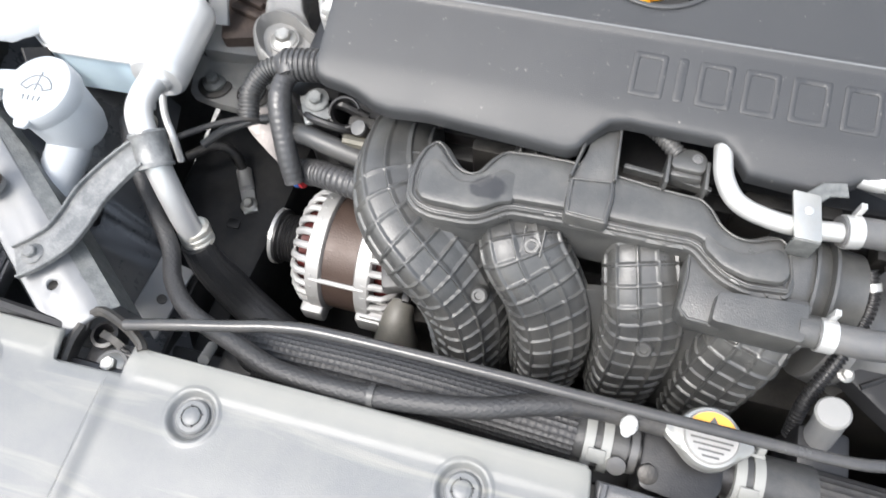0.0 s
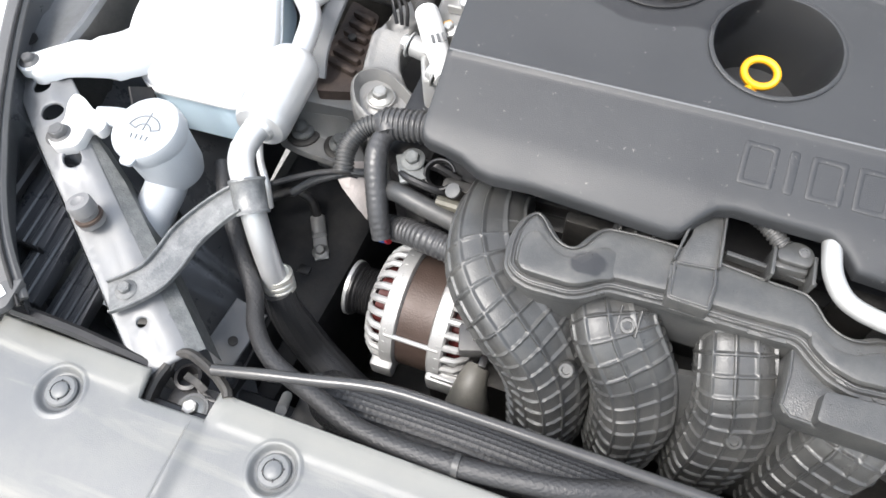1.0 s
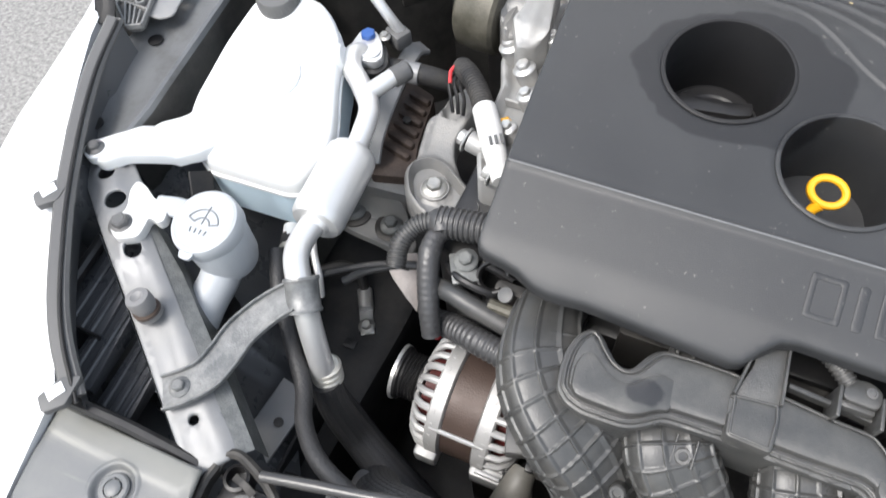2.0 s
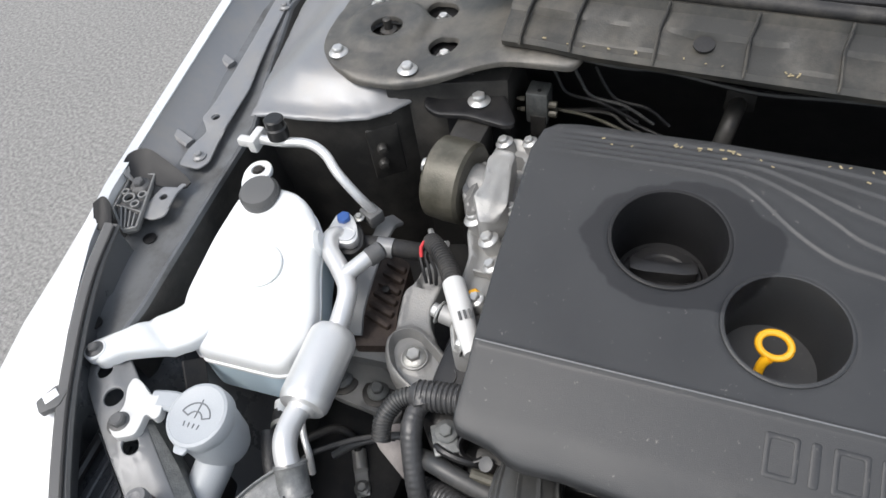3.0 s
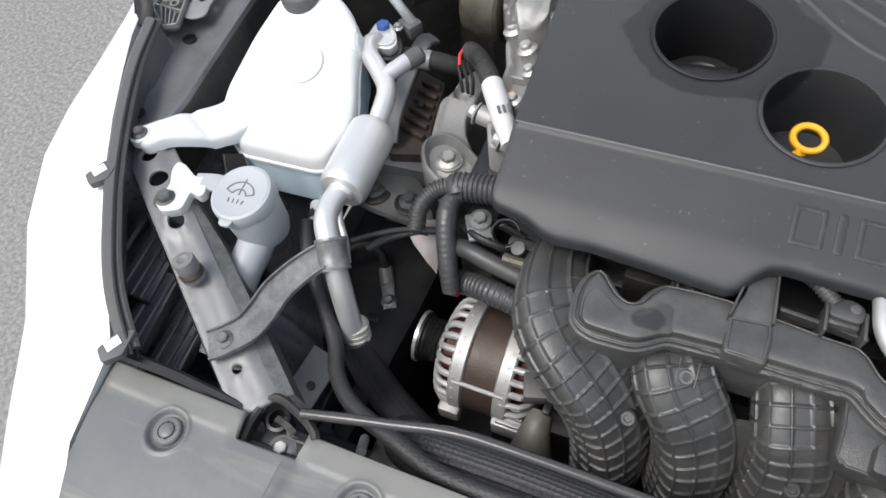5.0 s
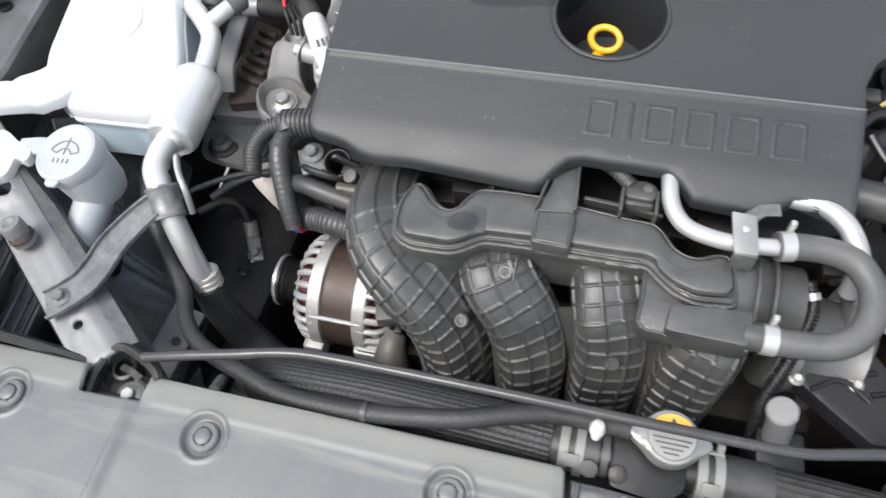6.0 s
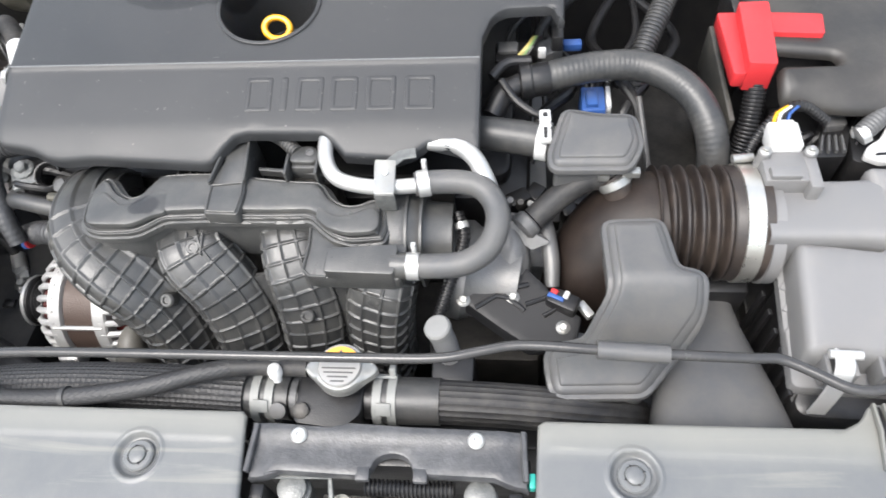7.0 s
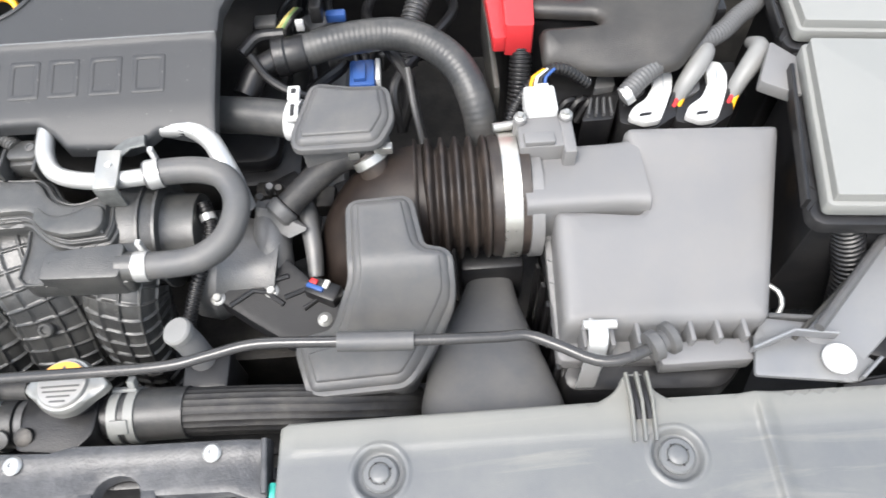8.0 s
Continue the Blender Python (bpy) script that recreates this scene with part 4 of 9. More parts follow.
def engine_cover():
    ob = thing("engine_cover", (-0.14, 0.47, 0.8), "dark grey plastic engine cover with two round wells", "engine cover")
    front = [(-0.415, 0.297), (-0.414, 0.289), (-0.4106, 0.2845), (-0.4047, 0.282), (-0.3881, 0.2799), (-0.3754, 0.2776), (-0.3587, 0.2706), (-0.345, 0.2684), (-0.3117, 0.27), (-0.2471, 0.267), (-0.1952, 0.2645), (-0.1864, 0.267), (-0.1766, 0.278), (-0.1659, 0.288), (-0.1532, 0.291), (-0.0807, 0.29), (-0.068, 0.282), (-0.0572, 0.271), (-0.0053, 0.268), (0.0093, 0.272), (0.023, 0.281), (0.0465, 0.276), (0.071, 0.27)]
    right = [(0.072, 0.39)] + [(0.1 - 0.024 * math.cos(a), 0.396 + 0.03 * math.sin(a)) for a in np.linspace(0.2, math.pi / 2, 6)] + [(0.14, 0.427), (0.146, 0.41), (0.152, 0.41)]
    rear = [(0.156, 0.59), (0.15, 0.615), (0.12, 0.63), (0.0, 0.638), (-0.1, 0.643), (-0.24, 0.649), (-0.38, 0.648), (-0.405, 0.644), (-0.419, 0.632), (-0.425, 0.6)]
    out = front + right + rear + [(-0.421, 0.45), (-0.4155, 0.34)]
    holes = [circle(*OIL, 0.0555, 56), circle(*DIP, 0.0525, 56)]
    lines = [[(-0.45, y), (0.16, y)] for y in (0.355, 0.3575, 0.359, 0.3605, 0.362, 0.3635, 0.365, 0.3665, 0.369, 0.29)]
    for fx, fy in FLUTES:
        lines += [[(x, y + k) for x, y in zip(fx[2:-2:2], fy[2:-2:2])] for k in (-0.0062, -0.0042, -0.0026, -0.0013, 0, 0.0013, 0.0028)]
    part("shell", plate(out, cover_z, 0.012, holes, 0.0058, 0.0035, lines), M_COVER, ob, "", 40)
    for (x, y), r in ((OIL, 0.0555), (DIP, 0.0525)):
        z = cover_z(x, y)
        tip = Matrix.Translation((x, y, z)) @ Matrix.Rotation(math.atan(0.115), 4, "X")
        # oil well wall darker than the cover: shade put into its colour
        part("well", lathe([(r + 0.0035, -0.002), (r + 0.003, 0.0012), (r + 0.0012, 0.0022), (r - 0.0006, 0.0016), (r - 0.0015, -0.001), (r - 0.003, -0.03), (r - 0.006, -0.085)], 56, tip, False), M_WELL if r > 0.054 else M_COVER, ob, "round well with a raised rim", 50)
    part("seam_line", tube([(x, 0.3622, cover_z(x, 0.3622) - 0.0003) for x in np.linspace(-0.414, 0.07, 12)], 0.0009, 8, 0.02), M_SCUFF, ob, "scuffed pale ridge line")
    # raised blank lettering blocks on the front slope
    slope = math.atan(0.30)
    for k, wd in enumerate((0.0135, 0.004, 0.0135, 0.0135, 0.0145, 0.0145)):
        x = (-0.1455, -0.1205, -0.0945, -0.0605, -0.0245, 0.013)[k]
        rim = fillet([(-wd, -0.0185), (wd, -0.0185), (wd, 0.0185), (-wd, 0.0185)], 0.003, 3)
        frame_geo = plate(rim, lambda u, v: 0.0009, 0.003, [] if wd < 0.005 else [fillet([(-wd + 0.005, -0.0135), (wd - 0.005, -0.0135), (wd - 0.005, 0.0135), (-wd + 0.005, 0.0135)], 0.002, 3)], 0.006, 0.0011)
        m = Matrix.Translation((x, 0.329, cover_z(x, 0.329) - 0.0002)) @ Matrix.Rotation(slope, 4, "X")
        part("emblem_block", Geo().add(frame_geo, m), M_COVER, ob, "raised blank badge block")


engine_cover()


def dipstick():
    x, y, z = -0.1535, 0.445, 0.86
    ob = thing("dipstick", (x, y, 0.8), "yellow plastic ring handle of an oil dipstick", "dipstick")
    lean = Matrix.Translation((x, y, z)) @ Matrix.Rotation(radians(34), 4, "X") @ Matrix.Rotation(radians(-12), 4, "Z")
    path = [lean @ Vector((0.0145 * math.cos(a), 0.0115 * math.sin(a), 0)) for a in np.linspace(0, 2 * math.pi, 33)]
    part("ring", sweep(path, lambda i: oval(0.007, 0.008, 10, 2.5), caps=False), M_YELLOW, ob)
    part("stem", tube([lean @ Vector((0, -0.013, 0)), lean @ Vector((-0.003, -0.022, -0.006)), (x - 0.008, y - 0.026, z - 0.05)], [0.0052, 0.0045, 0.006], 12), M_YELLOW, ob)
    part("guide", tube([(x - 0.008, y - 0.026, z - 0.045), (x - 0.01, y - 0.03, z - 0.11)], 0.008, 12), M_DARKSTEEL, ob, "dark steel guide tube")


dipstick()


def oil_cap():
    x, y = OIL
    z = 0.838
    ob = thing("oil_filler_cap", (x, y, z - 0.02), "black plastic oil filler cap with a grip bar", "filler cap")
    part("disc", lathe([(0.042, -0.02), (0.042, 0.0), (0.039, 0.004), (0.028, 0.005), (0.026, 0.003), (0.004, 0.003)], 40, Matrix.Translation((x, y, z))), M_BLACK, ob)
    part("neck", lathe([(0.032, -0.075), (0.032, -0.018)], 28, Matrix.Translation((x, y, z))), M_BLACK, ob)
    grip = [(-0.034, -0.007), (-0.02, -0.010), (0.02, -0.010), (0.034, -0.007), (0.034, 0.009), (0.018, 0.006), (-0.018, 0.006), (-0.034, 0.009)]
    part("grip", prism(fillet(grip, 0.003, 3), 0.003, 0.018, 0.0025, 2, Matrix.Translation((x, y + 0.003, z)) @ Matrix.Rotation(0.12, 4, "Z")), M_BLACK, ob, "black grip bar")


oil_cap()
head = thing("cylinder_head", (-0.15, 0.46, 0.55), "dark cast cylinder head under the engine cover", "cylinder head")
# black casting stands in for shade under the cover
part("casting", prism([(-0.43, 0.3), (0.12, 0.3), (0.13, 0.62), (-0.43, 0.63)], 0.55, 0.745, 0.012), M_BLACK, head)
part("valve_cover", prism(fillet([(-0.415, 0.315), (0.1, 0.315), (0.11, 0.6), (-0.415, 0.61)], 0.02), 0.745, 0.765, 0.006), M_BLACK, head, "black valve cover")
for x in (-0.36, -0.24, -0.12, 0.0):
    bolt(head, (x, 0.308, 0.745), size=0.006, material=M_STEEL)
    part("intake_flange", prism(fillet([(x - 0.04, 0.29), (x + 0.04, 0.29), (x + 0.04, 0.302), (x - 0.04, 0.302)], 0.004, 3), 0.72, 0.785, 0.002), M_DARKSTEEL, head)
# block's dark colour carries the deep shade low in the bay
single("engine_block", prism([(-0.40, 0.19), (0.14, 0.19), (0.14, 0.64), (-0.40, 0.64)], 0.26, 0.56, 0.015), M_DARKSTEEL, "cast engine block, coloured dark for deep shade", "engine block")


# the intake manifold, its flange line and four ribbed runners
PLENUM = [(-0.313, 0.204), (-0.316, 0.221), (-0.316, 0.238), (-0.312, 0.254), (-0.305, 0.263), (-0.298, 0.265), (-0.29, 0.26), (-0.283, 0.251), (-0.275, 0.243), (-0.267, 0.24), (-0.261, 0.243), (-0.256, 0.253), (-0.25, 0.262), (-0.242, 0.268),
          (-0.217, 0.27), (-0.188, 0.27), (-0.158, 0.266), (-0.107, 0.26), (-0.083, 0.259), (-0.073, 0.251), (-0.064, 0.237), (-0.054, 0.231), (-0.043, 0.231), (-0.032, 0.237), (-0.021, 0.238), (-0.012, 0.229), (-0.009, 0.202), (-0.013, 0.187),
          (-0.045, 0.184), (-0.063, 0.19), (-0.075, 0.199), (-0.087, 0.211), (-0.126, 0.21), (-0.185, 0.211), (-0.228, 0.209), (-0.239, 0.201), (-0.248, 0.195), (-0.258, 0.192), (-0.289, 0.191), (-0.303, 0.195)]


def shrunk(loop, d):
    c = []
    n = len(loop)
    area = sum(loop[i][0] * loop[(i + 1) % n][1] - loop[(i + 1) % n][0] * loop[i][1] for i in range(n))
    for i in range(n):
        a, b, e = Vector(loop[i - 1]), Vector(loop[i]), Vector(loop[(i + 1) % n])
        t = ((b - a).normalized() + (e - b).normalized()).normalized()
        nrm = Vector((-t.y, t.x)) * (1 if area > 0 else -1)
        c.append(tuple(b + nrm * d))
    return c


def bead(loop, z, r):
    """A round raised line round an outline."""
    path = [Vector((x, y, z)) for x, y in loop]
    return sweep(path + path[:2], lambda i: ring(r, 8), caps=False)


def runner(ob, pts, widths, h, plain=0.0, lean=0.0):
    """A curved duct with a grid of ribs; pts lie on its outer face, widths run along it. The first plain metres carry long ribs alone."""
    path, s = curve(pts, 0.0009)
    ws = np.interp(s / s[-1], np.linspace(0, 1, len(widths)), widths)
    nv = 240
    unit = oval(0.064, h, nv, 3.4)
    arc = np.r_[0, np.cumsum([math.hypot(unit[(k + 1) % nv][0] - unit[k][0], unit[(k + 1) % nv][1] - unit[k][1]) for k in range(nv)])][:-1]
    v_rel = arc - arc[nv // 4]
    lane, pitch = 0.0178, 0.0172

    def section(i):
        out = []
        for k, (a, b) in enumerate(unit):
            a = a * ws[i] / 0.064
            g = (v_rel[k] / lane + 0.5) % 1.0
            long_rib = step01(0.0017, 0.0006, min(g, 1 - g) * lane)
            q = ((s[i] + lean * a) / pitch) % 1.0
            cross = step01(0.0017, 0.0006, min(q, 1 - q) * pitch)
            grid = step01(plain, plain + 0.012, s[i] - 0.4 * a) if plain else 1.0
            up = 0.0025 * max(long_rib, cross * grid)
            d = math.hypot(a, b)
            out.append((a * (1 + up / d), b * (1 + up / d) - h / 2))
        return out

    return part("runner", sweep(path, section), M_PLENUM, ob, "ribbed curved intake runner", 60)


def manifold():
    ob = thing("intake_manifold", (-0.15, 0.2, 0.65), "dark grey plastic intake manifold with four ribbed runners", "intake manifold")
    pl = fillet(PLENUM, 0.005, 3)
    part("plenum", plate(shrunk(pl, 0.004)[::-1], lambda x, y: 0.826, 0.06, step=0.02, rnd=0.002), M_PLENUM, ob)
    part("flange", plate(pl[::-1], lambda x, y: 0.8275, 0.0065, step=0.012, rnd=0.0018), M_PLENUM, ob, "doubled flange line")
    part("upper_flange", plate(shrunk(pl, 0.0028)[::-1], lambda x, y: 0.8318, 0.005, step=0.012, rnd=0.0014), M_PLENUM, ob)
    part("flange_bead", bead(shrunk(pl, 0.0052), 0.8322, 0.0013), M_PLENUM, ob)
    part("lid", plate(shrunk(pl, 0.0082)[::-1], lambda x, y: 0.8368 + 0.0015 * step01(0.19, 0.24, y), 0.006, step=0.01, rnd=0.004), M_PLENUM, ob)
    left = fillet([(-0.303, 0.206), (-0.305, 0.224), (-0.302, 0.236), (-0.294, 0.24), (-0.286, 0.234), (-0.276, 0.225), (-0.266, 0.223), (-0.257, 0.227), (-0.247, 0.238), (-0.239, 0.243), (-0.226, 0.243), (-0.226, 0.215), (-0.236, 0.212), (-0.247, 0.203), (-0.257, 0.199), (-0.288, 0.199), (-0.298, 0.2)], 0.005, 3)
    part("left_dome", plate(left[::-1], lambda x, y: 0.8412 - 0.003 * step01(-0.25, -0.228, x), 0.005, step=0.008, rnd=0.0035), M_PLENUM, ob)
    right = fillet([(-0.08, 0.226), (-0.066, 0.213), (-0.056, 0.21), (-0.045, 0.212), (-0.034, 0.219), (-0.024, 0.22), (-0.0185, 0.213), (-0.0175, 0.198), (-0.024, 0.1915), (-0.048, 0.19), (-0.066, 0.196), (-0.08, 0.21)], 0.005, 3)
    part("right_dome", plate(right[::-1], lambda x, y: 0.8415 - 0.003 * step01(-0.06, -0.08, x), 0.005, step=0.008, rnd=0.0035), M_PLENUM, ob)
    pad = fillet([(-0.1865, 0.2105), (-0.1525, 0.209), (-0.1505, 0.235), (-0.1525, 0.25), (-0.1885, 0.246)], 0.004, 3)
    part("bridge_pad", plate(pad, lambda x, y: 0.8425, 0.014, step=0.012, rnd=0.003), M_PLENUM, ob, "raised fixing pad")
    part("pad_bead", bead(shrunk(pad, 0.003), 0.8428, 0.0011), M_PLENUM, ob)
    part("bridge", prism(fillet([(-0.187, 0.243), (-0.153, 0.246), (-0.1545, 0.27), (-0.156, 0.308), (-0.174, 0.308), (-0.178, 0.27)], 0.003, 3), 0.80, 0.8425, 0.003, 2, None, lambda x, y: 0.842 + 0.09 * (y - 0.245)), M_PLENUM, ob, "tapering fixing bridge")
    for a, b in (((-0.187, 0.244), (-0.175, 0.306)), ((-0.153, 0.247), (-0.1565, 0.306))):
        part("bridge_rib", strip([(*a, 0.8435), (*b, 0.849)], 0.0022, 0.008), M_PLENUM, ob)
    # the shelf behind the plenum, with its upright webs
    part("rear_shelf", prism(fillet([(-0.24, 0.262), (-0.19, 0.266), (-0.19, 0.288), (-0.236, 0.286)], 0.005, 3), 0.79, 0.82, 0.003), M_PLENUM, ob)
    for x in (-0.232, -0.219, -0.204):
        part("shelf_web", box(0.0025, 0.02, 0.012, 0.0008, Matrix.Translation((x, 0.278, 0.823))), M_PLENUM, ob)
    part("rear_rail", strip([(-0.147, 0.272, 0.828), (-0.1, 0.268, 0.828), (-0.078, 0.266, 0.826)], 0.004, 0.01), M_PLENUM, ob)
    # tray at the lower right, with its hose box
    part("tray", prism(fillet([(-0.088, 0.211), (-0.087, 0.19), (-0.0895, 0.164), (-0.081, 0.157), (0.003, 0.156), (0.006, 0.192), (-0.045, 0.19)], 0.005, 3), 0.80, 0.8205, 0.003, 2, top=lambda x, y: 0.8225 - 0.12 * (0.2 - y)), M_PLENUM, ob)
    part("tray_bead", strip([(-0.0865, 0.207, 0.8235), (-0.0855, 0.19, 0.8215), (-0.088, 0.165, 0.8185), (-0.081, 0.1585, 0.8178), (-0.066, 0.158, 0.8178)], 0.0022, 0.004), M_PLENUM, ob)
    part("hose_box", prism(fillet([(-0.064, 0.18), (-0.0665, 0.157), (-0.002, 0.155), (0.0, 0.184)], 0.004, 3), 0.8, 0.831, 0.004, 3, top=lambda x, y: 0.8335 - 0.16 * (0.185 - y)), M_PLENUM, ob, "moulded outlet box")
    part("outlet", tube([(-0.006, 0.169, 0.82), (0.016, 0.169, 0.8205)], 0.0122, 20), M_PLENUM, ob)
    part("end_bell", lathe([(0.046, -0.012), (0.046, 0.0), (0.044, 0.012), (0.036, 0.026), (0.034, 0.05)], 30, facing((-0.004, 0.222, 0.786), (1, 0, 0.0))), M_PLENUM, ob, "rounded end of the plenum")
    for x in (0.004, 0.018):
        part("end_rib", lathe([(0.0485, -0.0012), (0.0485, 0.0012)], 30, facing((x, 0.222, 0.786), (1, 0, 0))), M_PLENUM, ob)
    runner(ob, [(-0.34, 0.325, 0.77), (-0.342, 0.302, 0.796), (-0.339, 0.27, 0.81), (-0.329, 0.235, 0.815), (-0.309, 0.206, 0.811), (-0.283, 0.187, 0.8), (-0.257, 0.173, 0.777), (-0.238, 0.16, 0.745), (-0.228, 0.147, 0.712), (-0.224, 0.136, 0.675), (-0.222, 0.132, 0.63)],
           (0.06, 0.064, 0.078, 0.082, 0.072, 0.064, 0.06), 0.058, 0.085, -0.12)
    runner(ob, [(-0.224, 0.235, 0.806), (-0.214, 0.206, 0.81), (-0.203, 0.186, 0.801), (-0.178, 0.166, 0.77), (-0.165, 0.15, 0.735), (-0.161, 0.136, 0.7), (-0.161, 0.13, 0.63)], (0.068, 0.069, 0.067, 0.062, 0.058), 0.056)
    runner(ob, [(-0.119, 0.235, 0.806), (-0.115, 0.21, 0.809), (-0.105, 0.178, 0.79), (-0.097, 0.162, 0.765), (-0.0945, 0.148, 0.735), (-0.096, 0.137, 0.7), (-0.096, 0.131, 0.63)], (0.055, 0.06, 0.064, 0.062, 0.058), 0.056)
    runner(ob, [(-0.018, 0.2, 0.808), (-0.021, 0.176, 0.804), (-0.028, 0.153, 0.784), (-0.035, 0.141, 0.745), (-0.038, 0.133, 0.7), (-0.038, 0.128, 0.63)], (0.058, 0.061, 0.058, 0.053), 0.056)
    # screw bosses and the webs between the runners
    for x, y, z, n in ((-0.241, 0.1615, 0.762, (-0.1, -0.6, 0.8)), (-0.0985, 0.152, 0.751, (0, -0.7, 0.7)), (-0.2055, 0.196, 0.8055, (0, -0.35, 1))):
        part("boss", lathe([(0.0075, -0.01), (0.0075, 0.001), (0.006, 0.003), (0.0038, 0.003), (0.0034, 0.001), (0.0008, 0.001)], 18, facing((x, y, z), n)), M_PLENUM, ob, "round screw boss")
    for x in (-0.2135, -0.1975):
        part("boss_wall", strip([(x, 0.21, 0.8105), (x, 0.189, 0.803)], 0.002, 0.006), M_PLENUM, ob)
    for x, y, d in ((-0.249, 0.176, 0.026), (-0.145, 0.178, 0.034), (-0.066, 0.17, 0.026)):
        part("web", strip([(x, y + 0.012, 0.768), (x + 0.005, y - 0.002, 0.735), (x + 0.009, y - 0.014, 0.69), (x + 0.01, y - 0.02, 0.62)], d, 0.006, (0, -0.6, 0.8), 0.002, True), M_PLENUM, ob, "moulded web between runners")
    lug = part("sensor_lug", box(0.026, 0.016, 0.016, 0.003, Matrix.Translation((-0.1, 0.274, 0.832))), M_PLENUM, ob, "sensor with a round eye")
    part("sensor_top", prism(fillet([(-0.114, 0.27), (-0.087, 0.269), (-0.085, 0.285), (-0.096, 0.291), (-0.112, 0.287)], 0.006, 4), 0.84, 0.8455, 0.002), M_PLENUM, lug)
    part("sensor_eye", lathe([(0.0042, 0), (0.0042, 0.0012), (0.0028, 0.0014), (0.0024, 0.0004)], 16, facing((-0.094, 0.281, 0.8455), (0, -0.15, 1))), M_GREY, lug)
    for x in (-0.115, -0.085):
        part("sensor_leg", box(0.003, 0.026, 0.03, 0.001, Matrix.Translation((x, 0.267, 0.832))), M_PLENUM, lug)
    part("sensor_wire", tube([(-0.108, 0.284, 0.842), (-0.126, 0.3, 0.844), (-0.146, 0.315, 0.838)], 0.0068, 12, corr=(0.004, 0.0006)), M_HOSE, lug)


manifold()


def alternator():
    yc, zc = 0.22, 0.622
    ob = thing("alternator", (-0.41, yc, zc - 0.07), "bright cast alternator with brown stator and slotted ends", "alternator", move=(0.002, 0.013, 0))
    ax = lambda x: facing((x, yc, zc), (1, 0, 0))  # noqa: E731
    part("stator", lathe([(0.058, -0.018), (0.0645, -0.0175), (0.0645, 0.0175), (0.058, 0.018)], 48, ax(-0.4)), M_STATOR, ob, "dull brown laminated stator band")
    part("winding", lathe([(0.03, -0.055), (0.052, -0.05), (0.052, 0.05), (0.03, 0.055)], 36, ax(-0.4)), M_COPPER, ob, "red copper windings behind the slots")
    for side, x0 in ((-1, -0.418), (1, -0.382)):
        shell = part("end_housing", lathe([(0.0655, 0), (0.069, 0.002), (0.069, 0.0155), (0.0665, 0.0175), (0.058, 0.018)], 48, facing((x0, yc, zc), (side, 0, 0))), M_ALT, ob, "cast aluminium end housing")
        d = 0.04 if side > 0 else 0.036
        part("end_face", lathe([(0.05, d), (0.046, d + 0.004), (0.02, d + 0.008), (0.016, d + 0.016)], 36, facing((x0, yc, zc), (side, 0, 0))), M_ALT, shell)
        n = 28
        for k in range(n):
            a = 2 * math.pi * k / n
            c, s = math.cos(a), math.sin(a)
            pts = [(x0 + side * 0.009, yc + c * 0.066, zc + s * 0.066), (x0 + side * (d - 0.01), yc + c * 0.0635, zc + s * 0.0635), (x0 + side * (d - 0.002), yc + c * 0.056, zc + s * 0.056), (x0 + side * (d + 0.002), yc + c * 0.044, zc + s * 0.044)]
            part("fin", strip(pts, 0.0076, 0.007, (0, c, s), 0.0025), M_ALT, shell)
    for a in (2.55,):
        y, z = yc + 0.067 * math.cos(a), zc + 0.067 * math.sin(a)
        part("through_bolt", tube([(-0.43, y, z), (-0.37, y, z)], 0.0028, 10), M_ZINC, ob)
    part("lug_front", box(0.026, 0.03, 0.026, 0.004, Matrix.Translation((-0.432, yc - 0.062, zc - 0.02))), M_ALT, ob)
    part("lug_rear", box(0.036, 0.034, 0.03, 0.004, Matrix.Translation((-0.362, yc - 0.06, zc - 0.01))), M_ALT, ob)
    for k in range(4):
        part("rear_rib", box(0.028, 0.004, 0.01, 0.001, Matrix.Translation((-0.36, yc - 0.072 + k * 0.009, zc + 0.006 - k * 0.001))), M_ALT, ob)
    part("pulley", lathe([(0.028, -0.028), (0.031, -0.026), (0.031, -0.022), (0.027, -0.02)] + [(0.0275 - 0.0025 * (k % 2), -0.018 + 0.002 * k) for k in range(10)] + [(0.0295, 0.002), (0.0295, 0.005), (0.02, 0.007)], 36, ax(-0.466)), M_BLACK, ob, "black grooved drive pulley")
    part("pulley_rim", lathe([(0.026, -0.004), (0.032, -0.003), (0.032, 0.001), (0.026, 0.002)], 36, ax(-0.492)), M_ZINC, ob, "bright pulley rim")


alternator()


def tension_knob():
    ob = thing("sensor_housing", (-0.325, 0.15, 0.55), "grey rounded sensor housing beside the alternator", "sensor")
    part("body", tube([(-0.322, 0.172, 0.668), (-0.324, 0.158, 0.664), (-0.324, 0.14, 0.64), (-0.322, 0.12, 0.58), (-0.32, 0.11, 0.5)], [0.012, 0.023, 0.022, 0.016, 0.015], 22), mat("dusty_olive_plastic", (0.085, 0.082, 0.072), 0.5, dust=(DUST, 0.4, 40)), ob)
    part("notch", box(0.008, 0.012, 0.01, 0.001, Matrix.Translation((-0.318, 0.174, 0.68))), M_BLACK, ob)
    part("plug", box(0.03, 0.03, 0.02, 0.003, Matrix.Translation((-0.335, 0.195, 0.675)) @ Matrix.Rotation(0.3, 4, "Z")), M_GREY, ob, "grey plug")
    part("red_wire", tube([(-0.325, 0.19, 0.69), (-0.312, 0.185, 0.695), (-0.3, 0.19, 0.69)], 0.003, 8), M_RED, ob, "red wire")


tension_knob()


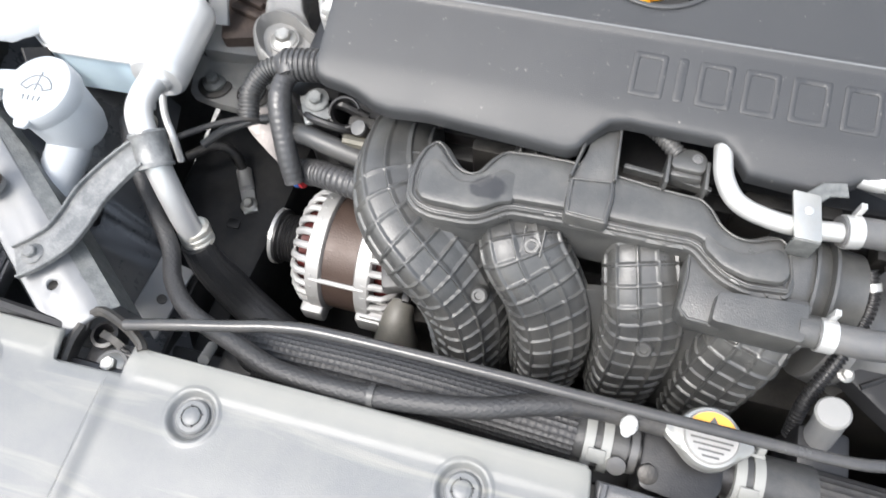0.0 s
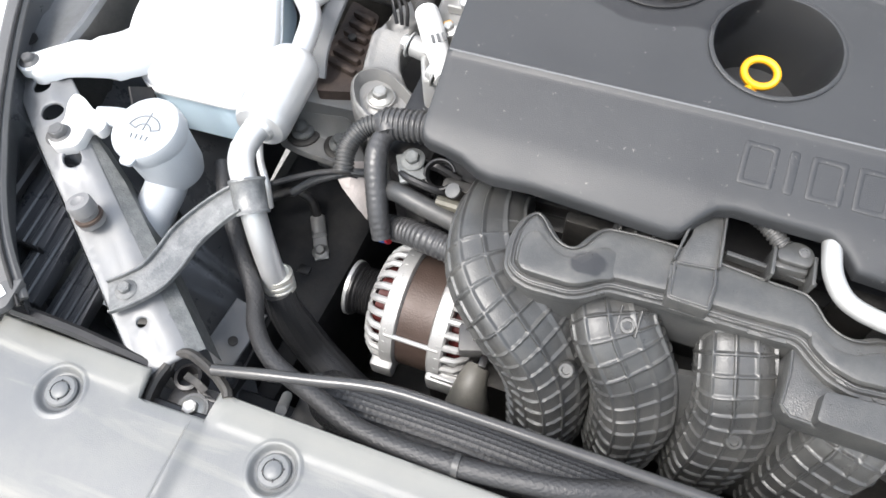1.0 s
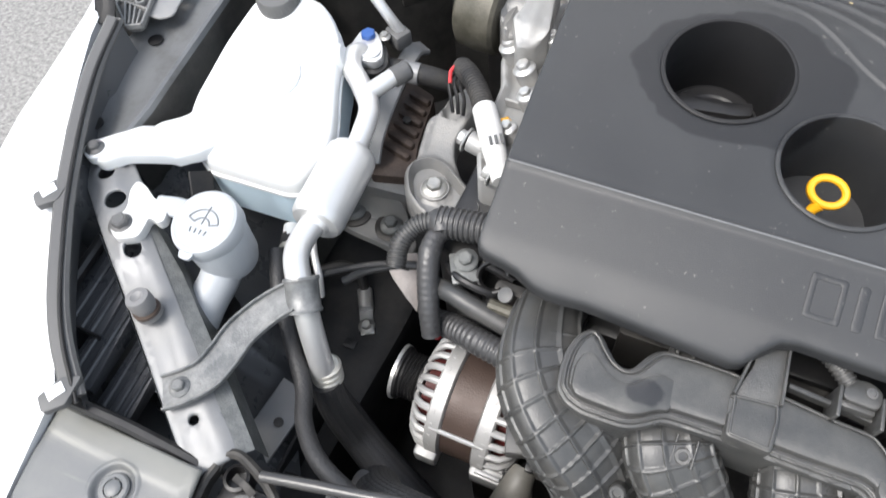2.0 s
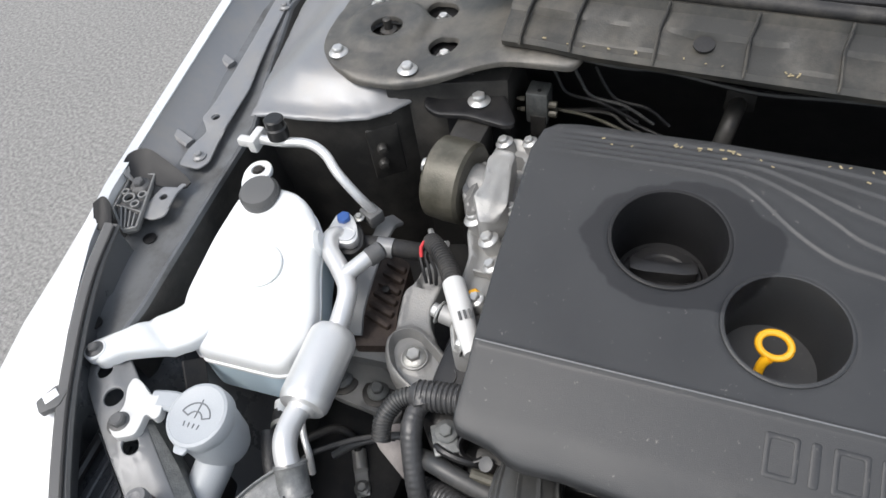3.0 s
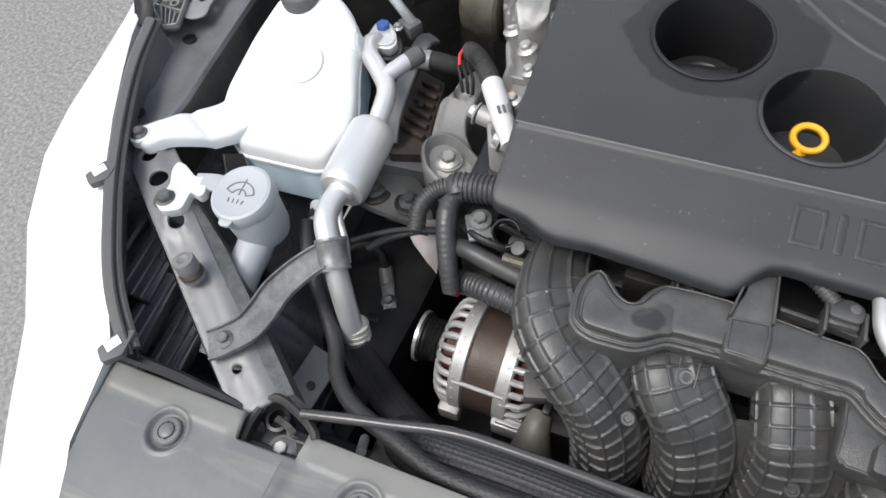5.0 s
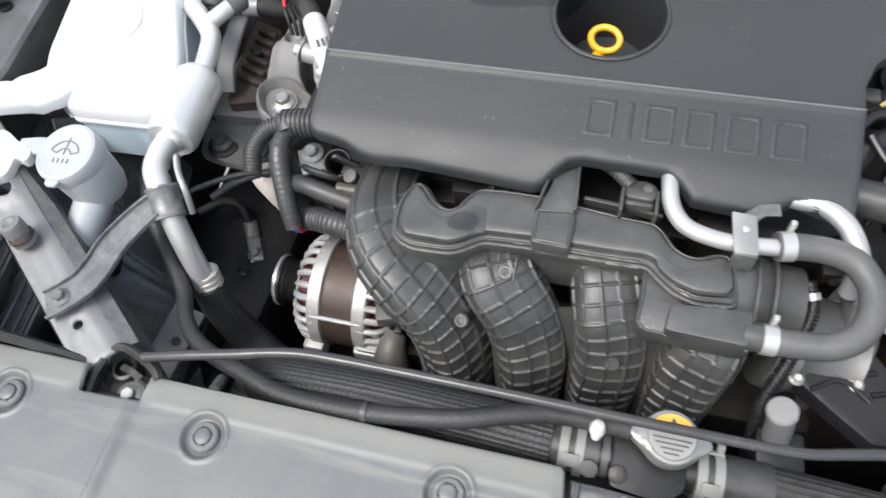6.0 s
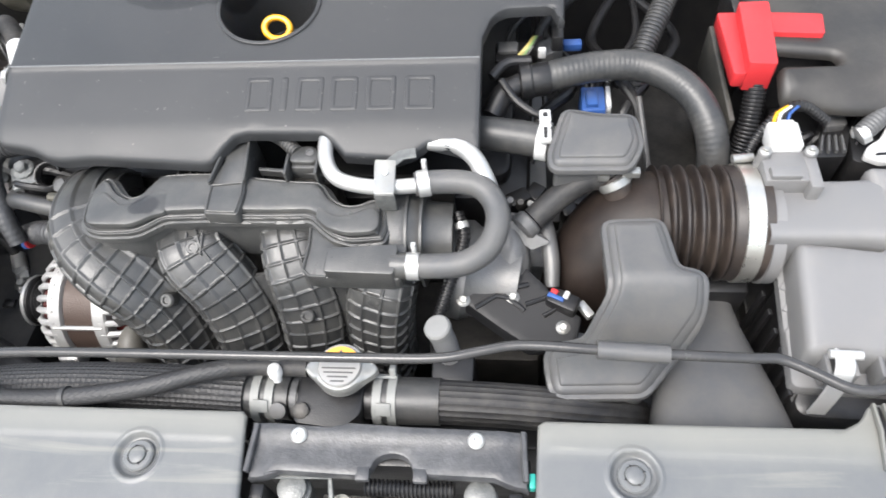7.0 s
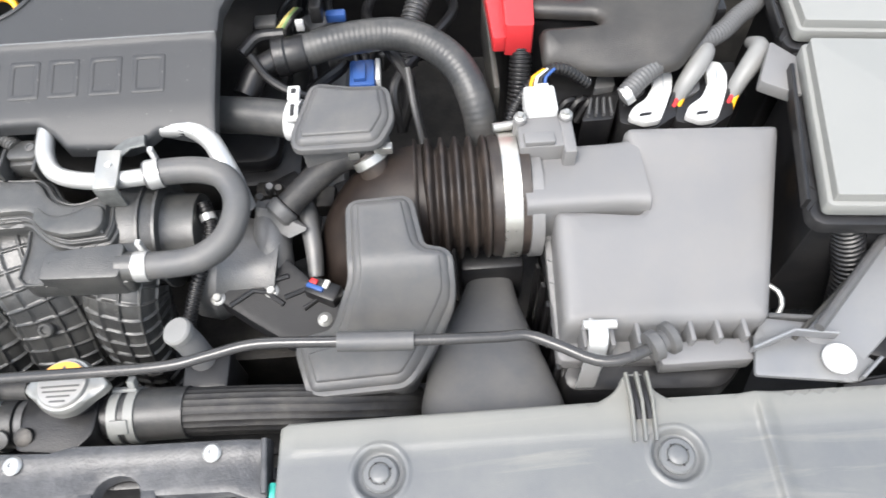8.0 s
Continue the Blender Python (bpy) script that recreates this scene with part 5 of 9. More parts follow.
# ---- lamp side of the bay ----
def headlamp(sign):
    ob = thing("headlamp_housing", (sign * -0.78, 0.2, 0.6), "black plastic back of a headlamp with long glossy fins", "headlamp", "headlamps")
    S = lambda p: (sign * p[0], p[1], p[2])  # noqa: E731
    lip = [(-0.879, 0.402, 0.877), (-0.869, 0.35, 0.868), (-0.853, 0.305, 0.862), (-0.832, 0.257, 0.855), (-0.806, 0.205, 0.847), (-0.78, 0.163, 0.842), (-0.749, 0.117, 0.836), (-0.722, 0.083, 0.828), (-0.688, 0.048, 0.814)]
    part("rim", strip([S(p) for p in lip], 0.019, 0.008, (0.2 * sign, 0, 1), 0.003, True, 0.01), M_CAPGREY, ob, "dark grey plastic rim")
    part("rim_bead", strip([S((p[0] + 0.0075, p[1] - 0.004, p[2] + 0.004)) for p in lip], 0.0035, 0.004, (0.3 * sign, 0, 1), 0.0015, True, 0.01), M_BLACK, ob, "dark inner bead")
    rows = []
    for p in curve(lip, 0.02)[0]:
        x, y, z = p
        w = step01(0.2, 0.25, y) * step01(0.35, 0.31, y)
        v = step01(0.23, 0.2, y)
        rows.append([S(q) for q in ((x + 0.009 - 0.006 * w, y - 0.003, z - 0.004), (x + 0.014 - 0.012 * w - 0.012 * v, y - 0.006, z - 0.035 - 0.02 * w), (x + 0.045 - 0.02 * w - 0.065 * v, y - 0.012, z - 0.075 - 0.02 * w), (x + 0.11 - 0.09 * v, y - 0.02, z - 0.13), (x + 0.2, y - 0.03, z - 0.25))])
    part("shell", loft(rows), M_LAMP, ob, "", 70)
    # stepped decks with long parallel fins
    decks = (((-0.79, -0.735), (0.11, 0.2), 0.772, ((-0.774, 0.009), (-0.758, 0.005), (-0.747, 0.007))),
             ((-0.752, -0.717), (0.062, 0.148), 0.762, ((-0.742, 0.007), (-0.727, 0.005))),
             ((-0.717, -0.676), (0.056, 0.135), 0.742, ((-0.7075, 0.005), (-0.695, 0.008), (-0.683, 0.004))))
    for (xa, xb), (ya, yb), z, fins in decks:
        deck = part("deck", prism(fillet([S((xa, ya, 0))[:2], S((xb, ya, 0))[:2], S((xb - 0.003, yb, 0))[:2], S((xa + 0.004, yb, 0))[:2]][::sign], 0.003, 3), z - 0.012, z, 0.0015, 2, None, lambda x, y: z + 0.12 * (y - ya)), M_LAMP, ob, "stepped glossy deck")
        for x, w in fins:
            part("fin", strip([S((x, ya + 0.001, z + 0.0006)), S((x + 0.002, yb - 0.004, z + 0.0006 + 0.12 * (yb - ya)))], w, 0.0055, (0, 0, 1), 0.0016), M_LAMP, deck)
        part("front_edge", strip([S((xa, ya, z + 0.002)), S((xb, ya - 0.002, z + 0.001))], 0.003, 0.01), M_BLACK, deck)
    part("dark_beam", strip([S((-0.785, 0.118, 0.786)), S((-0.786, 0.16, 0.79)), S((-0.787, 0.205, 0.793))], 0.011, 0.012, (0, 0, 1), 0.003), M_BLACK, ob)
    part("front_rim", strip([S(q) for q in ((-0.7, 0.045, 0.798), (-0.648, 0.047, 0.787), (-0.6, 0.046, 0.775), (-0.565, 0.045, 0.766))], 0.011, 0.009, (0, 0, 1), 0.003, True), M_BLACK, ob)
    part("front_wall", strip([S(q) for q in ((-0.7, 0.046, 0.75), (-0.64, 0.05, 0.735), (-0.575, 0.05, 0.72))], 0.004, 0.1), M_BLACK, ob)
    for x, y in ((-0.66, 0.11), (-0.7, 0.19)):
        part("motor_box", box(0.06, 0.05, 0.04, 0.006, Matrix.Translation((sign * x, y, 0.69)) @ Matrix.Rotation(0.3 * sign, 4, "Z")), M_BLACK, ob)
    for x, y, z in ((-0.817, 0.203, 0.85), (-0.697, 0.047, 0.822)):
        tab = part("tab", prism(fillet([(sign * (x + 0.009), y + 0.018), (sign * (x - 0.007), y + 0.01), (sign * (x - 0.015), y - 0.012), (sign * (x - 0.002), y - 0.022), (sign * (x + 0.012), y - 0.008)], 0.003, 3), z - 0.006, z + 0.002, 0.001), M_CAPGREY, ob, "grey fixing tab")
        part("tab_window", box(0.015, 0.011, 0.001, 0.0003, Matrix.Translation((sign * (x - 0.003), y - 0.002, z + 0.0026)) @ Matrix.Rotation(sign * 1.05, 4, "Z")), M_PAINT, tab, "pale paint behind the tab's slot")
    part("cable", tube([S((-0.68, 0.12, 0.72)), S((-0.69, 0.16, 0.74)), S((-0.71, 0.19, 0.73))], 0.006, 8), M_RUBBER, ob)


headlamp(1)
headlamp(-1)


def lamp_brace():
    """The diagonal steel brace over the lamp, with its holes, bolts and bump stop."""
    a, b = Vector((-0.852, 0.29, 0)), Vector((-0.556, 0.046, 0))
    d = (b - a).normalized()
    n = Vector((-d.y, d.x, 0))
    length = (b - a).length
    zt = lambda s: 0.824 - 0.012 * step01(0.1, 0.2, s) - 0.17 * max(0.0, s - 0.17)  # noqa: E731
    ob = thing("lamp_brace", (-0.69, 0.16, 0.75), "silver painted steel brace with holes over the headlamp", "brace", move=(-0.005, 0.003, 0))
    P = lambda s, t: (a + d * s + n * t)[:2]  # noqa: E731
    out = [P(0.0, -0.012), P(0.0, 0.012), P(0.012, 0.026), P(0.1, 0.029), P(0.13, 0.02), P(0.2, 0.02), P(0.37, 0.022), P(length, 0.02), P(length, -0.026), P(0.37, -0.025), P(0.1, -0.023), P(0.015, -0.024)]
    holes = [P(0.066, 0.0), P(0.102, 0.0), P(0.163, 0.0), P(0.338, -0.004)]
    loops = [circle(*h, r, 20) for h, r in zip(holes, (0.0085, 0.0105, 0.0085, 0.0045))]

    def zf(x, y):
        q = Vector((x, y, 0)) - a
        s, t = q.dot(d), q.dot(n)
        z = zt(s) - 0.004 * step01(0.004, 0.022, abs(t)) + 0.0025 * (step01(0.016, 0.013, math.hypot(s - 0.163, t)) + step01(0.018, 0.014, math.hypot(s - 0.066, t)))
        return z - 0.0025 * step01(0.15, 0.17, s) * step01(0.013, 0.009, abs(t + 0.004))

    part("strap", plate(out[::-1], zf, 0.003, loops, 0.007, 0.002), M_STRAP, ob, "", 45)
    edge = [Vector((*P(s, 0.022), zt(s) - 0.004)) for s in (0.13, 0.2, 0.28, 0.37, length)]
    part("flange", loft([[p - n * 0.002, p + n * w + Vector((0, 0, -0.005)), p + n * (w + 0.003) + Vector((0, 0, -0.04))] for p, w in zip(edge, (0.002, 0.01, 0.012, 0.012, 0.012))]), M_BRKT, ob, "darker turned-down flange")
    part("inner_flange", loft([[p - n * 0.047, p - n * 0.049 + Vector((0, 0, -0.03))] for p in edge]), M_PRIMER, ob)
    part("bolt_washer", lathe([(0.0118, -0.012), (0.0118, 0.001), (0.009, 0.002)], 20, Matrix.Translation((-0.746, 0.2025, 0.823))), M_CAPGREY, ob)
    bolt(ob, (-0.746, 0.2025, 0.8235), size=0.0088, material=M_CAPGREY)
    stop = part("bump_stop", lathe([(0.0125, 0), (0.0125, 0.006), (0.01, 0.007), (0.01, 0.012), (0.0117, 0.014), (0.0117, 0.024), (0.0105, 0.0265), (0.006, 0.027), (0.003, 0.025)], 26, facing((-0.676, 0.138, 0.804), (-0.15, 0.1, 1))), M_BOX, ob, "grey rubber bonnet bump stop")
    part("stop_collar", lathe([(0.0128, 0), (0.0128, 0.003)], 24, facing((-0.6765, 0.1382, 0.81), (-0.15, 0.1, 1))), M_BROWN, stop)


lamp_brace()


def notch_catch():
    ob = thing("rod_catch", (-0.53, 0.03, 0.73), "steel catch and bolt in the panel notch", "rod catch", move=(0.0007, -0.0015, 0.001))
    part("loop", strip([(-0.563, 0.05, 0.764), (-0.559, 0.062, 0.769), (-0.545, 0.066, 0.773), (-0.515, 0.056, 0.779), (-0.498, 0.047, 0.782), (-0.493, 0.041, 0.782)], 0.0085, 0.009, (0, 0, 1), 0.003, True), M_DARKSTEEL, ob, "bent grey steel rod catch")
    part("side_plate", strip([(-0.564, 0.016, 0.762), (-0.565, 0.036, 0.764), (-0.563, 0.052, 0.764)], 0.008, 0.018, (0, 0, 1), 0.003, True), M_DARKSTEEL, ob)
    part("cup", lathe([(0.012, -0.02), (0.012, 0.0), (0.009, 0.001), (0.008, -0.016), (0.002, -0.016)], 24, Matrix.Translation((-0.544, 0.05, 0.762))), M_BLACK, ob)
    part("block", box(0.05, 0.03, 0.03, 0.005, Matrix.Translation((-0.53, 0.034, 0.742))), M_BLACK, ob)
    for k in range(3):
        part("cam", box(0.016, 0.004, 0.012, 0.001, Matrix.Translation((-0.534 + 0.009 * k, 0.046 - 0.003 * k, 0.752)) @ Matrix.Rotation(-0.6 + 0.3 * k, 4, "Z")), M_BLACK, ob)
    part("tongue", strip([(-0.545, 0.05, 0.764), (-0.532, 0.047, 0.768), (-0.522, 0.043, 0.764)], 0.007, 0.002, (0, 0, 1), 0.0008, True), M_DARKSTEEL, ob, "bent steel tongue")
    bolt(ob, (-0.528, 0.027, 0.757), size=0.0072, material=M_STEEL)
    part("washer", lathe([(0.0145, 0), (0.014, 0.002), (0.008, 0.002)], 22, Matrix.Translation((-0.528, 0.027, 0.756))), M_GREY, ob)


notch_catch()


def pipe_bracket():
    ob = thing("pipe_bracket", (-0.6, 0.14, 0.75), "wavy galvanised bracket holding the cooling pipe", "pipe bracket")
    mid = [(-0.632, 0.083, 0.79), (-0.616, 0.095, 0.793), (-0.602, 0.113, 0.7945), (-0.5985, 0.136, 0.793), (-0.5965, 0.158, 0.793), (-0.587, 0.181, 0.795), (-0.573, 0.197, 0.802), (-0.564, 0.204, 0.806)]
    part("arm", strip(mid, 0.0325, 0.0025, (0, 0, 1), 0.0008, True), M_ZINCDUST, ob)
    line = [Vector(p) for p in mid]
    for s in (-1, 1):
        edge = []
        for k, p in enumerate(line):
            d = (line[min(k + 1, 7)] - line[max(k - 1, 0)]).normalized()
            edge.append(p + Vector((-d.y, d.x, 0)) * s * 0.0158 + Vector((0, 0, 0.0025)))
        part("lip", strip([tuple(p) for p in edge], 0.0022, 0.006, (0, 0, 1), 0.0008, True), M_ZINCDUST, ob, "turned-up edge")
    bolt(ob, (-0.6195, 0.0935, 0.794), size=0.0062, material=M_ZINCDUST)
    way = Vector((-0.022, 0.04, 0.03)).normalized()
    part("clamp", lathe([(0.0125, -0.0165), (0.0168, -0.0165), (0.0172, -0.014), (0.0158, -0.012), (0.0158, 0.012), (0.0172, 0.014), (0.0168, 0.0165), (0.0125, 0.0165)], 28, facing((-0.558, 0.211, 0.803), way)), M_ZINCDUST, ob, "dull steel pipe clamp")


pipe_bracket()


def ac_pipe():
    ob = thing("refrigerant_pipe", (-0.58, 0.3, 0.6), "bright aluminium refrigerant pipe with a muffler canister", "refrigerant pipe")
    part("lower_pipe", tube([(-0.535, 0.172, 0.703), (-0.54, 0.18, 0.735), (-0.549, 0.195, 0.775), (-0.559, 0.212, 0.805), (-0.574, 0.234, 0.819), (-0.58, 0.256, 0.819), (-0.579, 0.283, 0.818)], 0.0122, 20, 0.005), M_PIPE, ob)
    part("canister", lathe([(0.013, -0.004), (0.015, 0.0), (0.0235, 0.0015), (0.0262, 0.006), (0.0268, 0.012), (0.0268, 0.08), (0.026, 0.087), (0.0225, 0.0925), (0.015, 0.094), (0.013, 0.098)], 36, facing((-0.578, 0.276, 0.817), (-0.055, 1, 0.0))), M_PIPE, ob, "round aluminium muffler canister")
    part("upper_pipe", tube([(-0.582, 0.363, 0.818), (-0.582, 0.388, 0.825), (-0.588, 0.418, 0.83), (-0.609, 0.442, 0.832), (-0.629, 0.46, 0.834), (-0.637, 0.477, 0.834), (-0.634, 0.49, 0.828), (-0.628, 0.494, 0.815)], 0.0112, 18, 0.005), M_PIPE, ob)
    part("service_stub", tube([(-0.597, 0.432, 0.834), (-0.586, 0.45, 0.836), (-0.578, 0.464, 0.837)], 0.0095, 16), M_PIPE, ob)
    part("service_cap", lathe([(0.011, 0), (0.011, 0.018), (0.008, 0.021), (0.002, 0.021)], 20, facing((-0.58, 0.46, 0.836), (0.5, 0.75, 0.05))), M_GREY, ob, "grey service valve cap")
    fl = part("flange_block", prism(fillet([(-0.648, 0.488), (-0.6475, 0.515), (-0.64, 0.523), (-0.628, 0.52), (-0.613, 0.503), (-0.605, 0.486), (-0.61, 0.476), (-0.63, 0.474)], 0.007, 4), 0.822, 0.834, 0.002), M_PIPE, ob, "oval pipe flange")
    part("gasket", prism(fillet([(-0.652, 0.484), (-0.652, 0.519), (-0.642, 0.528), (-0.626, 0.525), (-0.609, 0.506), (-0.6, 0.486), (-0.607, 0.47), (-0.632, 0.468)], 0.008, 4), 0.806, 0.822, 0.002), M_BLACK, fl)
    part("socket", lathe([(0.0115, 0), (0.0115, 0.002), (0.0088, 0.0022), (0.008, 0.0008)], 22, Matrix.Translation((-0.6215, 0.489, 0.834))), M_PIPE, fl)
    part("blue_cap", hexagon(0.0088, 0.007), M_BLUE, fl, "blue capped bolt")
    bpy.data.objects["blue_cap"].location = Vector((-0.6345, 0.5105, 0.836)) - WHERE[fl]
    part("crimp", lathe([(0.0135, 0), (0.0163, 0.0015), (0.0163, 0.0055), (0.0152, 0.007), (0.0163, 0.0085), (0.0163, 0.0125), (0.0152, 0.014), (0.0163, 0.0155), (0.0163, 0.02), (0.0135, 0.022)], 24, facing((-0.535, 0.174, 0.7), (-0.15, 0.32, 1))), M_CRIMP, ob, "dirty silver crimp ferrule")
    part("flexible_hose", tube([(-0.535, 0.17, 0.706), (-0.529, 0.162, 0.672), (-0.508, 0.153, 0.615), (-0.465, 0.134, 0.585), (-0.4, 0.11, 0.55)], [0.0145, 0.0185, 0.02, 0.021, 0.021], 24, ridges=18, depth=0.0012), M_WEAVE, ob, "black flexible rubber hose")
    part("thin_pipe", tube([(-0.605, 0.306, 0.775), (-0.597, 0.287, 0.772), (-0.589, 0.272, 0.77), (-0.58, 0.26, 0.768), (-0.574, 0.252, 0.76), (-0.572, 0.242, 0.735)], 0.0038, 12), M_PIPE, ob, "thin aluminium line")
    part("thin_cable", tube([(-0.582, 0.248, 0.75), (-0.577, 0.253, 0.755), (-0.563, 0.263, 0.757), (-0.539, 0.279, 0.758), (-0.513, 0.293, 0.756), (-0.498, 0.3, 0.745)], 0.0032, 10), M_RUBBER, ob, "thin black cable")
    part("green_ring", lathe([(0.0052, 0), (0.0052, 0.006)], 12, facing((-0.601, 0.296, 0.7735), (-0.38, 0.9, 0.08))), mat("green_paint", (0.02, 0.3, 0.2), 0.4), ob, "green marking ring")


ac_pipe()


def ac_line():
    ob = thing("refrigerant_line", (-0.68, 0.55, 0.7), "thin aluminium refrigerant line with a service valve", "refrigerant line")
    part("line", tube([(-0.782, 0.563, 0.884), (-0.765, 0.566, 0.888), (-0.735, 0.566, 0.889), (-0.7, 0.572, 0.888), (-0.672, 0.562, 0.886), (-0.647, 0.543, 0.876), (-0.622, 0.536, 0.848), (-0.605, 0.54, 0.815)], 0.0062, 14, 0.005), M_PIPE, ob)
    part("valve", lathe([(0.009, 0), (0.009, 0.006), (0.0135, 0.008), (0.0135, 0.022), (0.0115, 0.024), (0.0125, 0.034), (0.0105, 0.036), (0.003, 0.036)], 20, facing((-0.737, 0.57, 0.887), (0, 0.05, 1))), M_BLACK, ob, "black knurled valve cap")
    part("clip", box(0.012, 0.03, 0.02, 0.003, Matrix.Translation((-0.768, 0.565, 0.888))), M_WHITE, ob, "white plastic pipe clip")
    part("tab", box(0.022, 0.012, 0.012, 0.003, Matrix.Translation((-0.784, 0.563, 0.884))), M_WHITE, ob)
    part("end_block", box(0.026, 0.022, 0.02, 0.004, Matrix.Translation((-0.612, 0.537, 0.818)) @ Matrix.Rotation(-0.5, 4, "Z")), M_CAPGREY, ob, "dark clamp block")
    bolt(ob, (-0.622, 0.523, 0.826), size=0.0045, material=M_STEEL)
    part("hose", tube([(-0.628, 0.5, 0.80), (-0.605, 0.505, 0.8), (-0.57, 0.512, 0.795), (-0.545, 0.525, 0.78), (-0.53, 0.55, 0.76)], 0.0115, 16), M_RUBBER, ob, "black joining hose")
    part("band", lathe([(0.0125, 0), (0.0125, 0.02)], 20, facing((-0.595, 0.506, 0.799), (1, 0.15, -0.1))), M_PRIMER, ob, "pale marking band")
    part("end", tube([(-0.548, 0.56, 0.78), (-0.53, 0.535, 0.79), (-0.512, 0.53, 0.8)], 0.004, 8), M_ZINC, ob)


ac_line()


def reservoir():
    ob = thing("coolant_reservoir", (-0.68, 0.4, 0.7), "milky white coolant reservoir with a dark grey cap", "coolant reservoir")
    out = fillet([(-0.738, 0.312), (-0.64, 0.315), (-0.624, 0.32), (-0.608, 0.351), (-0.612, 0.382), (-0.634, 0.438), (-0.641, 0.468), (-0.653, 0.484), (-0.667, 0.499), (-0.686, 0.508), (-0.712, 0.511), (-0.744, 0.505), (-0.757, 0.485), (-0.768, 0.434), (-0.774, 0.366), (-0.768, 0.335)], 0.012, 4)
    top = lambda x, y: 0.805 + 0.33 * (min(y, 0.49) - 0.3)  # noqa: E731
    body = plate(out, lambda x, y: top(x, y) + 0.006 * step01(-0.004, 0.014, min(-0.616 - x - 0.36 * (y - 0.36), y - 0.325)), 0.03, step=0.009, rnd=0.01)
    part("body", body, M_TANK, ob, "", 50)
    # lower body is pale blue below the white upper one
    part("lower_body", plate(shrunk(out, 0.001), lambda x, y: top(x, y) - 0.026, 0.06, step=0.02, rnd=0.003), M_TANKLOW, ob, "pale blue lower body", 50)
    part("seam", plate(shrunk(out, -0.0022), lambda x, y: top(x, y) - 0.024, 0.004, step=0.02, rnd=0.001), M_TANK, ob)
    part("dimple", lathe([(0.026, -0.008), (0.026, 0.004), (0.021, 0.0075), (0.002, 0.0075)], 28, facing((-0.69, 0.412, 0.8475), (0, -0.33, 1))), M_TANK, ob)
    part("side_bulge", lathe([(0.017, -0.01), (0.017, 0.002), (0.012, 0.006), (0.002, 0.006)], 20, facing((-0.644, 0.462, 0.843), (0.9, 0.3, 0.2))), M_TANK, ob)
    arm = fillet([(-0.8185, 0.2535), (-0.83, 0.263), (-0.831, 0.275), (-0.808, 0.297), (-0.803, 0.307), (-0.775, 0.352), (-0.77, 0.37), (-0.74, 0.365), (-0.72, 0.335), (-0.734, 0.312), (-0.76, 0.291), (-0.783, 0.275), (-0.79, 0.2705), (-0.806, 0.2535)], 0.008, 4)
    drop = lambda x, y: (x + 0.82) * 0.8 + (y - 0.264) * 0.6  # noqa: E731
    part("arm", plate(arm[::-1], lambda x, y: 0.8415 - 0.02 * step01(0.02, 0.095, drop(x, y)) - 0.004 * math.exp(-(((y - 0.312 + 0.55 * (x + 0.78)) / 0.006) ** 2)) * step01(0.03, 0.045, drop(x, y)) * step01(0.09, 0.075, drop(x, y)), 0.018, step=0.005, rnd=0.006), M_TANK, ob, "white fixing arm", 60)
    part("eye", lathe([(0.0125, -0.01), (0.0125, 0.0), (0.011, 0.0015), (0.008, 0.0015)], 26, Matrix.Translation((-0.8195, 0.2645, 0.8415))), M_TANK, ob)
    bolt(ob, (-0.8195, 0.2645, 0.8425), size=0.0062, material=M_CAPGREY)
    part("neck", lathe([(0.021, -0.03), (0.021, 0.012)], 28, facing((-0.7262, 0.4925, 0.862), (0, -0.1, 1))), M_TANK, ob)
    cap = part("cap", lathe([(0.0225, 0), (0.0235, 0.002), (0.0235, 0.014), (0.021, 0.018), (0.018, 0.0185), (0.003, 0.0185)], 36, facing((-0.7265, 0.491, 0.867), (0, -0.1, 1))), M_CAPGREY, ob, "dark grey screw cap")
    for k in range(36):
        t = 2 * math.pi * k / 36
        part("grip_rib", box(0.0012, 0.0016, 0.012, 0.0003, facing((-0.7265, 0.491, 0.875), (0, -0.1, 1)) @ Matrix.Translation((0.0236 * math.cos(t), 0.0236 * math.sin(t), 0))), M_CAPGREY, cap)
    part("top_tab", plate(fillet([(-0.765, 0.5), (-0.735, 0.5), (-0.742, 0.545), (-0.755, 0.555), (-0.772, 0.549), (-0.776, 0.53)], 0.012, 4), lambda x, y: 0.866, 0.006, [circle(-0.759, 0.5365, 0.0085, 16)], 0.008, 0.002), M_TANK, ob, "white fixing eye")
    bolt(ob, (-0.759, 0.5365, 0.86), size=0.0065, material=M_DARKSTEEL)
    part("outlet", tube([(-0.652, 0.312, 0.72), (-0.644, 0.296, 0.722)], 0.0095, 14), M_TANK, ob)
    part("outlet_hose", tube([(-0.647, 0.3, 0.72), (-0.634, 0.276, 0.724), (-0.615, 0.246, 0.705), (-0.6, 0.222, 0.65)], 0.0105, 14), M_RUBBER, ob, "black overflow hose")
    part("hose_clip", lathe([(0.0118, 0), (0.0118, 0.006)], 16, facing((-0.639, 0.286, 0.724), (0.5, -0.8, 0.1))), M_CRIMP, ob, "spring hose clip")
    part("support", strip([(-0.742, 0.305, 0.79), (-0.722, 0.27, 0.765), (-0.708, 0.24, 0.73)], 0.026, 0.004, (0.6, 0.2, 0.8), 0.001), M_FRAME, ob, "dark steel support strap")


reservoir()


